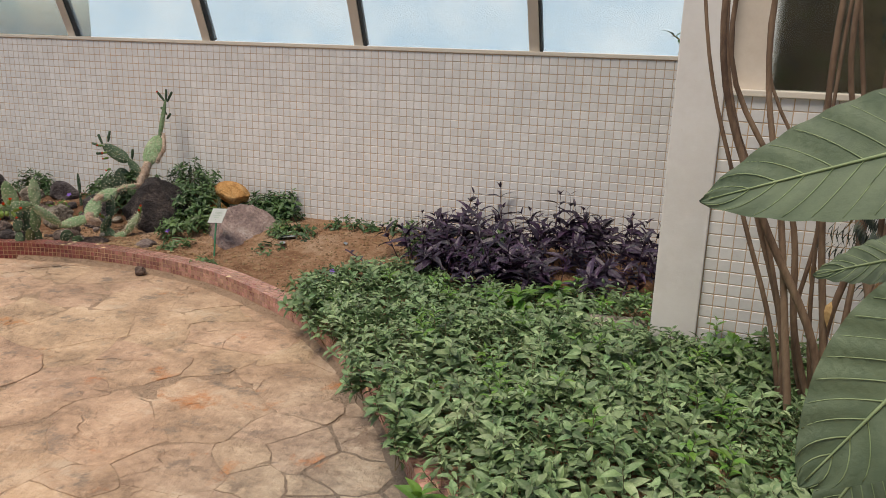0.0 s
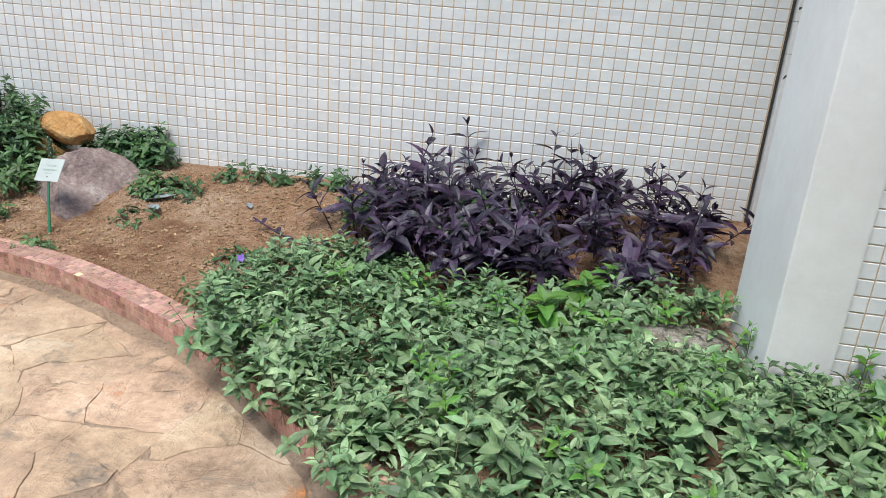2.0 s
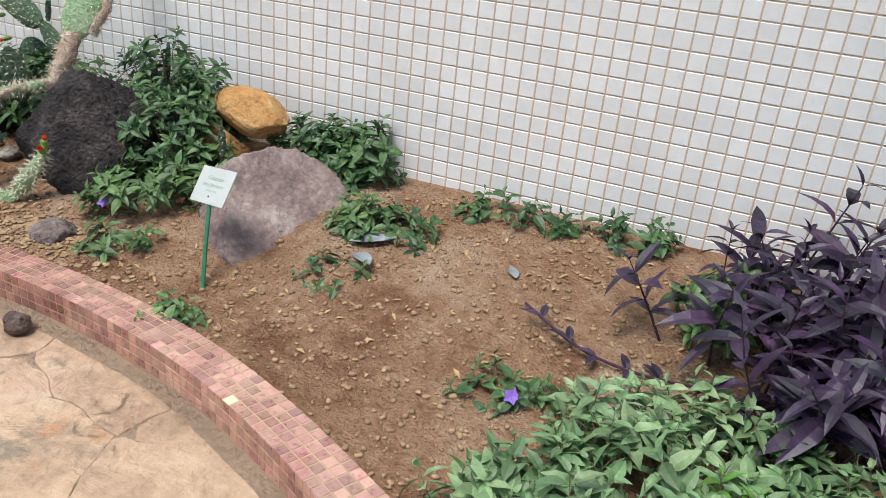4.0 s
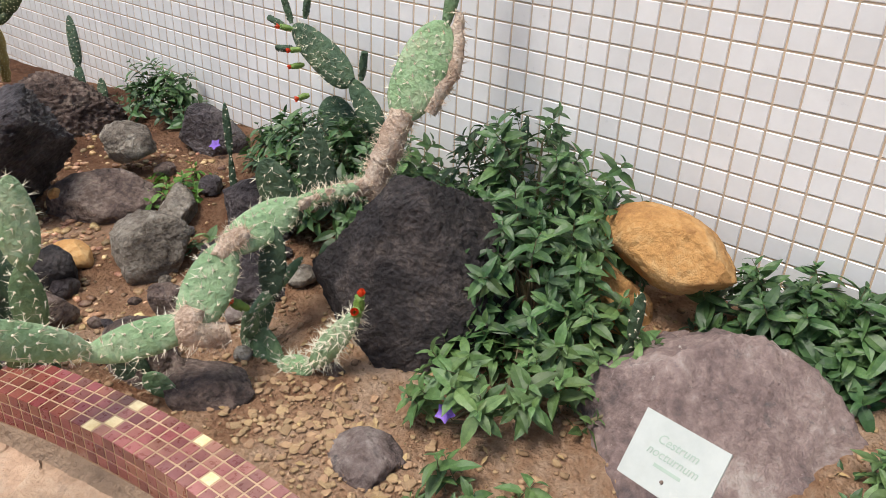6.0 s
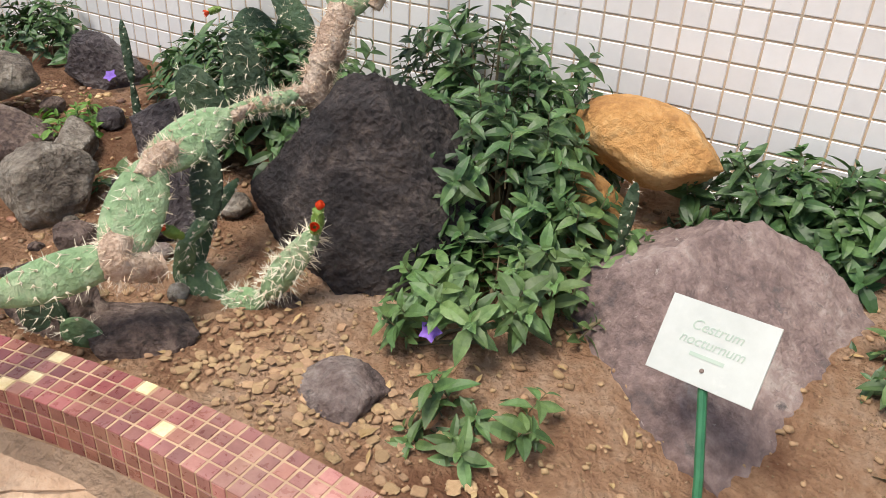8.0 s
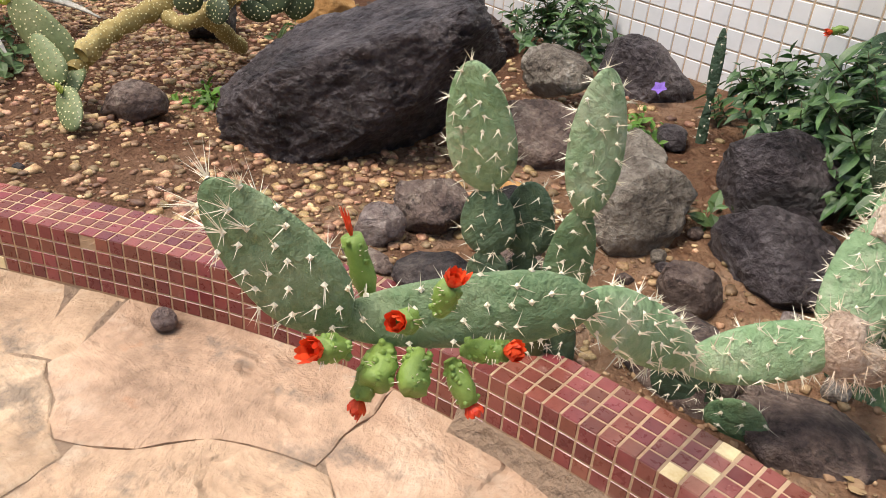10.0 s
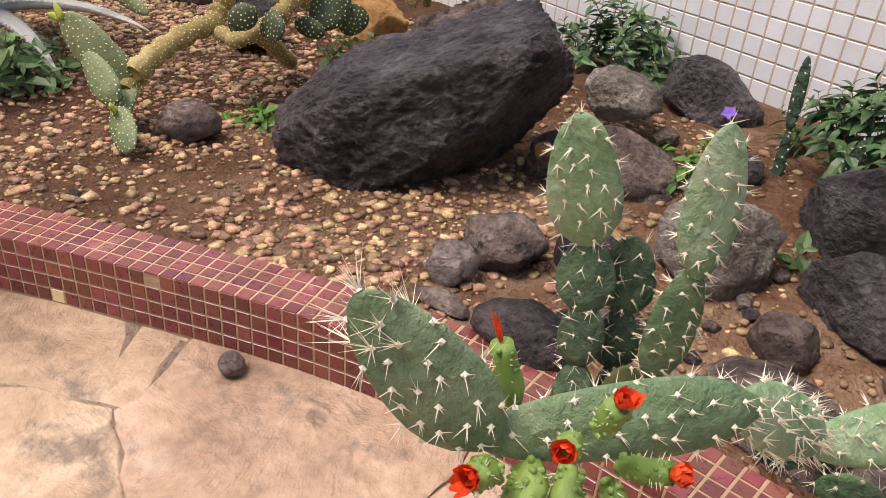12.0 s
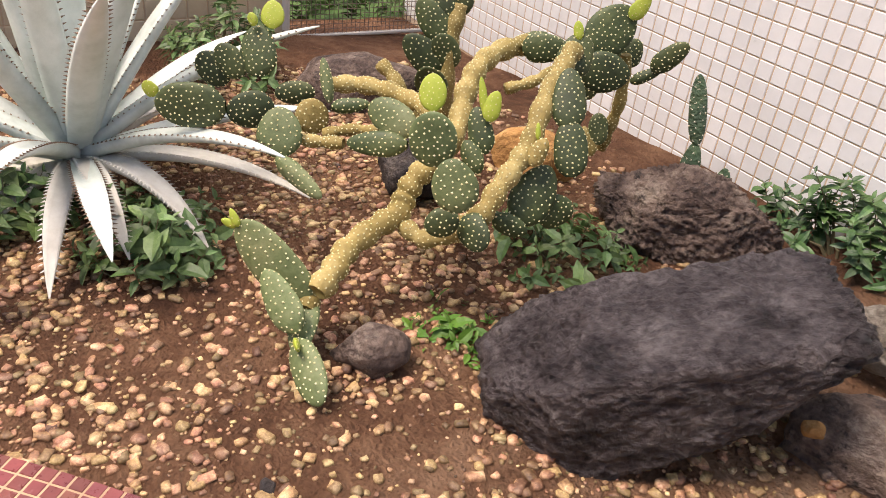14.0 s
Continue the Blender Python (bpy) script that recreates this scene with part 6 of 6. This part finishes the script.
# yellow-flowered plant at the foot of the canes
r = random.Random(17)
yf = empty("yellow_flowered_plant", 0.98, -2.95, 0.15)
tagged(yf, "leafy green plant with an upright yellow flower spike", "plant")
lv, st = sprig(r, 0.34, 5, 0.15, 0.45, 0.3, 2, 5, False, 0.5)
quads("foliage", *lv, M_LEAF, yf)
quads("stem", *st, M_STEM, yf)
sp = []
for k in range(26):
    sp.append(moved(leaf(0.035, 0.016, 0.1, rows=2), Matrix.Translation((0.02, 0, 0.34 + 0.0065 * k)) @ Matrix.Rotation(k * 2.4, 4, "Z") @ Matrix.Rotation(-0.9, 4, "Y")))
quads("flower_spike", *merged(sp), M_YELLOW, yf, "yellow flower spike")

# little twig against the window by the column
tw = empty("climbing_twig", 0, 0, 0)
tagged(tw, "thin climbing twig with a few dark leaves by the column", "plant")
line = smooth_line([(0.34, -0.12, 0.2), (0.25, -0.35, 1.0), (0.14, -0.7, 1.6), (0.02, -0.95, 1.78), (-0.08, -0.98, 1.86)], 8)
quads("stem", *tube(line, [0.004] * len(line), 5), M_STEM, tw)
lv = [moved(leaf(0.06, 0.026, 0.3), Matrix.Translation(p) @ Matrix.Rotation(r.uniform(0, 6.28), 4, "Z") @ Matrix.Rotation(r.uniform(-0.9, 0.4), 4, "Y")) for p in line[8:] for _ in range(1)]
quads("foliage", *merged(lv), M_LEAFDARK, tw)

# ---- agave ----
agave = empty("agave", 0, 0, 0)
tagged(agave, "large silver-blue agave with toothed sword leaves, the lowest bleached and drooping", "agave")
r = random.Random(33)
AC = Vector((-7.46, -2.07, 0.13))


def agave_leaf(angle, rise, length, width, curl, dry=False):
    """A thick channelled sword leaf with hooked teeth on both edges."""
    out = Vector((math.cos(angle), math.sin(angle), 0))
    side = Vector((-math.sin(angle), math.cos(angle), 0))
    rows = 18
    vs, fs, teeth = [], [], []
    p, a = AC + out * 0.05 + Vector((0, 0, 0.05 + 0.1 * max(0, rise))), rise
    for i in range(rows + 1):
        s = i / rows
        d = out * math.cos(a) + Vector((0, 0, math.sin(a)))
        n = out * -math.sin(a) + Vector((0, 0, math.cos(a)))
        w = width / 2 * (0.72 + 0.9 * s - 0.2 * s * s) * (1 - s ** 2.6) + 0.002
        t = 0.030 * (1 - s) + 0.003
        for q, h in ((-1, 0.34), (-0.5, 0.08), (0, 0), (0.5, 0.08), (1, 0.34)):
            vs.append(p + side * (w * q) + n * (w * h))
        for q, h in ((1, 0.30), (0.5, 0.0), (0, -0.05), (-0.5, 0.0), (-1, 0.30)):
            vs.append(p + side * (w * q) + n * (w * h - t))
        if 1 < i < rows - 1:
            for q in (-1, 1):
                for k in range(2):
                    base = p + d * (length / rows * 0.5 * k) + side * (w * q) + n * (w * 0.33)
                    teeth.append(spine(np.array(base), side * q + d * 0.5, 0.013, 0.0035))
        p = p + d * (length / rows)
        a += curl / rows * (0.4 + 1.2 * s)
    for i in range(rows):
        for k in range(10):
            fs.append((10 * i + k, 10 * i + (k + 1) % 10, 10 * (i + 1) + (k + 1) % 10, 10 * (i + 1) + k))
    ob = quads("leaf", [tuple(q) for q in vs], fs, M_AGAVEDRY if dry else M_AGAVE, agave, "bleached drooping leaf" if dry else "", smooth=True)
    tagged(tri_mesh("tooth_fringe", teeth, M_BARK if not dry else M_AGAVEDRY, ob), kind="stuff")


for k in range(15):
    agave_leaf(k * 2.39996 + 0.3, 1.45 - 0.045 * k + r.uniform(-0.06, 0.06), r.uniform(0.75, 0.95), 0.085, r.uniform(-0.35, 0.05))
for k in range(11):
    agave_leaf(k * 2.39996 + 1.1, 0.62 - 0.03 * k + r.uniform(-0.1, 0.1), r.uniform(0.65, 0.85), 0.070, r.uniform(-0.7, -0.2))
for ang, rise, ln, curl in ((0.05, 0.28, 0.60, -0.9), (0.38, 0.30, 0.62, -1.1), (-0.25, 0.22, 0.64, -1.0), (0.75, 0.30, 0.75, -0.7), (-0.75, 0.1, 0.55, -0.9), (-1.3, 0.1, 0.55, -0.8), (-2.0, 0.1, 0.5, -0.6), (2.2, 0.2, 0.5, -0.5), (3.2, 0.2, 0.5, -0.5)):
    agave_leaf(ang, rise, ln, 0.06, curl, True)

# ---- plant labels ----
def plant_label(tl, tr, br, bl, foot, words=(), label=""):
    sign = empty("plant_label", *foot)
    tagged(sign, label, "sign")
    inv = Matrix.Translation(sign.location).inverted()
    tl, tr, br, bl = (Vector(p) for p in (tl, tr, br, bl))
    c = (tl + tr + br + bl) / 4
    x = ((tr - tl) + (br - bl)).normalized()
    y = ((tl - bl) + (tr - br))
    y = (y - x * y.dot(x)).normalized()
    n = x.cross(y)
    w, h = ((tr - tl).length + (br - bl).length) / 2, ((tl - bl).length + (tr - br).length) / 2
    m = Matrix.Translation(c) @ Matrix((x, y, n)).transposed().to_4x4()
    bm = box(bmesh.new(), -w / 2, w / 2, -h / 2, h / 2, -0.002, 0.002, 0.0008)
    bm.transform(m)
    plate = part("plate", bm, M_PLATE)
    s0 = m @ Vector((0, -h * 0.30, -0.006))
    f0 = Vector(foot)
    stake = quads("stake", *tube([f0 + Vector((0, 0, -0.05)), f0.lerp(s0, 0.5), s0], [0.0075, 0.0075, 0.0075], 8), M_STAKE)
    bm = bmesh.new()
    bmesh.ops.create_cone(bm, segments=12, radius1=0.004, radius2=0.003, depth=0.003, cap_ends=True, matrix=m @ Matrix.Translation((0, -h * 0.30, 0.003)))
    screw = part("screw", bm, M_METAL)
    made = [plate, stake, screw]
    for k, word in enumerate(words):
        cu = bpy.data.curves.new("lettering", "FONT")
        cu.body, cu.size, cu.align_x, cu.shear, cu.extrude = word, h * 0.19, "CENTER", 0.25, 0.0003
        tmp = bpy.data.objects.new("lettering", cu)
        me = bpy.data.meshes.new_from_object(tmp)
        bpy.data.objects.remove(tmp)
        me.transform(m @ Matrix.Translation((0, h * (0.15 - 0.19 * k), 0.0026)))
        made.append(mesh_object("lettering", me, M_INK))
    if words:
        bm = box(bmesh.new(), -w * 0.16, w * 0.16, -h * 0.17, -h * 0.12, 0.002, 0.0026)
        bm.transform(m)
        made.append(part("lettering", bm, M_INK))
    for o in made:
        o.parent = sign
        o.matrix_parent_inverse = inv
    return sign


plant_label((-3.505, -0.779, 0.433), (-3.336, -0.823, 0.457), (-3.343, -0.899, 0.355), (-3.515, -0.851, 0.331), (-3.34, -1.02, 0.10), ("Cestrum", "nocturnum"),
            "white plant label plate on a green metal stake in the soil")
plant_label((-6.93, -2.46, 0.40), (-6.80, -2.36, 0.40), (-6.74, -2.42, 0.32), (-6.87, -2.52, 0.32), (-6.86, -2.40, 0.09), (), "blank white plant label plate on a green stake near the agave")

# ---- wire mesh gate and what lies beyond it ----
gate = empty("wire_mesh_fence", WEST, -0.43, 0.0)
tagged(gate, "rusty square wire mesh fence closing the gap by the wall", "fence")
inv = Matrix.Translation(gate.location).inverted()
wires = []
for k in range(34):
    y = -0.86 + 0.026 * k
    wires.append(tube([(WEST, y, 0.03), (WEST, y, 1.3)], [0.0022, 0.0022], 4))
for k in range(48):
    z = 0.04 + 0.026 * k
    wires.append(tube([(WEST + 0.003, -0.86, z), (WEST + 0.003, 0.0, z)], [0.0022, 0.0022], 4))
o = quads("mesh", *merged(wires), M_METAL)
p1 = quads("post", *tube([(WEST, -0.87, -0.05), (WEST, -0.87, 1.4)], [0.022, 0.022], 10), M_PLASTER)
p2 = quads("rail", *tube([(WEST, -0.86, 0.03), (WEST, 0.0, 0.03)], [0.012, 0.012], 8), M_PLASTER)
for q in (o, p1, p2):
    q.parent = gate
    q.matrix_parent_inverse = inv
lawn = part("lawn", box(bmesh.new(), -30, WEST - 0.4, -14, 14, -0.11, -0.06), M_GRASS)
tagged(lawn, "pale green lawn beyond the mesh fence", "lawn", kind="structure")
r = random.Random(3)
lv = []
for _ in range(900):
    x, y = r.uniform(-11.5, -9.25), r.uniform(-1.6, 1.6)
    lv.append(moved(SHRUB[r.randrange(9)][0], planted(r, x, y, -0.07 + r.uniform(0, 0.12), 0.5, 1.0)))
weeds = quads("outer_weeds", *merged(lv), M_GRASS)
tagged(weeds, "mixed green weeds beyond the mesh fence", "weeds", kind="stuff")

# ---- litter, gravel and clods ----
def pebble_piece(r):
    bm = bmesh.new()
    bmesh.ops.create_cube(bm, size=1.0)
    bmesh.ops.subdivide_edges(bm, edges=bm.edges[:], cuts=1, use_grid_fill=True)
    for q in bm.verts:
        q.co = (q.co.normalized() * 0.5).lerp(q.co, 0.3) * r.uniform(0.78, 1.12)
    bm.verts.ensure_lookup_table()
    out = np.array([tuple(q.co) for q in bm.verts]), np.array([[w.index for w in fc.verts] for fc in bm.faces])
    bm.free()
    return out


r = random.Random(14)
PEB = [pebble_piece(r) for _ in range(8)]
gravel = []
tries = 0
while len(gravel) < 17500 and tries < 200000:
    tries += 1
    x, y = r.uniform(-8.4, -4.75), r.uniform(-3.2, -0.3)
    if y < kerb_y(x) + KERB_W + 0.05:
        continue
    dens = 0.85 + 0.8 * noise.noise((x * 1.9, y * 1.9, 12.0))
    dens *= 1.0 if x < -5.3 else 0.30
    dens *= 0.4 if y > -0.9 else 1.0
    if r.random() > dens:
        continue
    s = 0.006 + 0.024 * r.random() ** 2.6
    m = Matrix.Translation((x, y, soil(x, y) + s * 0.08)) @ Matrix.Rotation(r.uniform(0, 6.28), 4, "Z") @ Matrix.Rotation(r.uniform(-0.3, 0.3), 4, "X") @ Matrix.Diagonal((s * r.uniform(1, 1.6), s, s * r.uniform(0.5, 0.8), 1))
    gravel.append(moved(PEB[r.randrange(8)], m))
tagged(quads("gravel", *merged(gravel), M_PEBBLE, smooth=True), "scattered rounded yellow-brown pebbles on reddish soil", "gravel", kind="stuff")
crumbs = []
for _ in range(9000):
    x, y = r.uniform(-5.0, -1.5), r.uniform(-1.6, -0.1)
    if y < kerb_y(x) + KERB_W + 0.02:
        continue
    s = 0.003 + 0.016 * r.random() ** 4
    m = Matrix.Translation((x, y, soil(x, y) + s * 0.2)) @ Matrix.Rotation(r.uniform(0, 6.28), 4, "Z") @ Matrix.Diagonal((s * r.uniform(1, 1.6), s, s * 0.7, 1))
    crumbs.append(moved(PEB[r.randrange(8)], m))
tagged(quads("soil_crumbs", *merged(crumbs), M_CLOD, smooth=True), "small soil crumbs and grit on the bare bed", "grit", kind="stuff")
flakes = []
for _ in range(420):
    x, y = r.gauss(-4.12, 0.22), r.gauss(-1.0, 0.08)
    if y < kerb_y(x) + KERB_W + 0.03:
        continue
    s = 0.006 + 0.022 * r.random() ** 2
    m = Matrix.Translation((x, y, soil(x, y) + 0.004)) @ Matrix.Rotation(r.uniform(0, 6.28), 4, "Z") @ Matrix.Rotation(r.uniform(-0.3, 0.3), 4, "X") @ Matrix.Diagonal((s * 1.3, s, 0.006, 1))
    flakes.append(moved(PEB[r.randrange(8)], m))
tagged(quads("soil_flakes", *merged(flakes), M_CLOD), "curled flakes of dried soil by the kerb", "soil", kind="stuff")
lv = []
for _ in range(330):
    x, y = r.uniform(-4.6, -1.6), r.uniform(-1.2, -0.1)
    if y < kerb_y(x) + KERB_W + 0.04:
        continue
    lv.append(moved(leaf(r.uniform(0.015, 0.045), r.uniform(0.008, 0.018), 0.2, rows=2), Matrix.Translation((x, y, soil(x, y) + 0.008)) @ Matrix.Rotation(r.uniform(0, 6.28), 4, "Z") @ Matrix.Rotation(r.uniform(-0.3, 0.2), 4, "Y")))
tagged(quads("leaf_litter", *merged(lv), M_DRYLEAF), "dry brown fallen leaves on the soil", "leaf litter", kind="stuff")
fl = quads("fallen_leaf", *leaf(0.2, 0.09, 0.05, 0.15, 6), M_LIME)
fl.matrix_world = pose(-1.02, -3.50, 0.022, 0, 0, -50)
tagged(fl, "single yellow-green leaf lying on the flagstones", "leaf")
for n, (x, y, z) in enumerate(((-2.256, -1.095, 0.155), (-5.547, -0.283, 0.262), (-3.93, -0.83, 0.21))):
    lv = [moved(leaf(0.026, 0.022, 0.2, rows=2), Matrix.Rotation(k * 1.257, 4, "Z") @ Matrix.Rotation(-0.5, 4, "Y")) for k in range(5)]
    st = tube([(0, 0, -0.08), (0, 0, 0)], [0.0015, 0.0012], 4)
    fw = empty("violet_flower", x, y, z)
    tagged(fw, "single violet five-petalled flower on a thin stalk", "flower", "violet flowers")
    ob = quads("petals", *merged(lv), M_VIOLET, fw)
    quads("stalk", *st, M_STEM, fw)
    fw.rotation_euler = (0.7, 0, 0.3)

for n, (x, y, w, ln) in enumerate(((-3.06, -0.57, 0.5, 0.16), (-3.00, -0.62, -0.7, 0.12), (-2.45, -0.52, 2.2, 0.07), (-3.13, -0.50, 1.6, 0.10))):
    dl = quads("dead_leaf", *leaf(ln, ln * 0.5, -0.25, 0.5, 6), M_GREYLEAF, smooth=True)
    dl.matrix_world = Matrix.Translation((x, y, soil(x, y) + 0.012)) @ Matrix.Rotation(w, 4, "Z") @ Matrix.Rotation(0.12, 4, "Y")
    tagged(dl, "curled grey-blue dead leaf on bare soil", "leaf", "dead leaves")
rock("cobble", "small white stone by the cactus arm", -4.53, -0.93, 0.125, (0.05, 0.05, 0.05), 0, 91, M_PALEROCK, (0, 0), 3, 0.06, 3, 0.85)
for n, pts in enumerate(([(-3.30, -0.72, 0.11), (-3.22, -0.70, 0.13), (-3.14, -0.63, 0.125), (-3.10, -0.55, 0.17)], [(-3.75, -0.62, 0.15), (-3.68, -0.60, 0.20), (-3.62, -0.55, 0.26), (-3.60, -0.50, 0.22)], [(-4.02, -0.80, 0.12), (-3.92, -0.78, 0.16), (-3.85, -0.70, 0.14)])):
    line = smooth_line(pts, 6)
    tw = quads("twig", *tube(line, [0.0045] * len(line), 6), M_STEM, smooth=True)
    tagged(tw, "bare pale brown twig lying among the shrubs", "twig", "bare twigs")

# ---- pieces of the setting: flagstones, wall tiles, kerb tiles ----
rng = random.Random(8)
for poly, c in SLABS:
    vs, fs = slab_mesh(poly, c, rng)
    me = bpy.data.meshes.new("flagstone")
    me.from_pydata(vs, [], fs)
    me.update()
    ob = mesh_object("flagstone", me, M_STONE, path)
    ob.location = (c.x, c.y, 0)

me_tile = bpy.data.meshes.new("tile")
me_tile.from_pydata(TILE[0].tolist(), [], TILE[1].tolist())
me_tile.materials.append(M_TILE_ONE)
for m in NORTH_SINGLES:
    ob = new("tile", me_tile)
    ob.parent = wall_north
    ob.matrix_basis = m

KT = tile_piece(KTILE - 0.0038, KTILE - 0.0038, 0.003, 0.001)
me_k = bpy.data.meshes.new("tile")
me_k.from_pydata(KT[0].tolist(), [], KT[1].tolist())
me_k.materials.append(M_KTILE_ONE)
length, marks = 0.0, []
for i in range(1, len(KLINE)):
    step = (KLINE[i] - KLINE[i - 1]).length
    while len(marks) * KTILE < length + step:
        s = (len(marks) * KTILE - length) / step
        marks.append((KN[i - 1][0].lerp(KN[i][0], s), KN[i - 1][1].lerp(KN[i][1], s).normalized(), KN[i - 1][2].lerp(KN[i][2], s).normalized()))
    length += step
rest, pale, singles = [], [], []
rng = random.Random(19)
for p, t, n in marks:
    close = -5.25 < p.x < -4.28
    up = Vector((0, 0, 1))
    for k in range(4):
        for kind in ("top", "front"):
            if kind == "top":
                c = p + n * (KTILE * (k + 0.5)) + up * (KERB_H - 0.0045)
                rot = Matrix((t, -up, n)).transposed().to_4x4()
                size = (1 + k * KTILE * 0.0, 1, 1)
            else:
                c = p + n * 0.0045 + up * (KERB_H - KTILE * (k + 0.5) - 0.001)
                rot = Matrix((t, n, up)).transposed().to_4x4()
            m = Matrix.Translation(c) @ rot @ jitter(rng, 0.02)
            odd = rng.random()
            if kind == "front" and k == 3 and p.x > -4.85:
                continue
            if kind == "front" and k == 0 and abs(p.x + 5.60) < 0.018:
                continue
            if odd < 0.004 or (kind == "top" and -4.55 < p.x < -4.15 and k in (1, 3) and odd < 0.16):
                pale.append(moved(KT, m))
            elif close:
                singles.append(m)
            else:
                rest.append(moved(KT, m))
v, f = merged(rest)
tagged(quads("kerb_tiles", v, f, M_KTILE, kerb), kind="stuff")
v, f = merged(pale)
tagged(quads("pale_tiles", v, f, M_KPALE, kerb, "cream replacement tiles"), kind="stuff")
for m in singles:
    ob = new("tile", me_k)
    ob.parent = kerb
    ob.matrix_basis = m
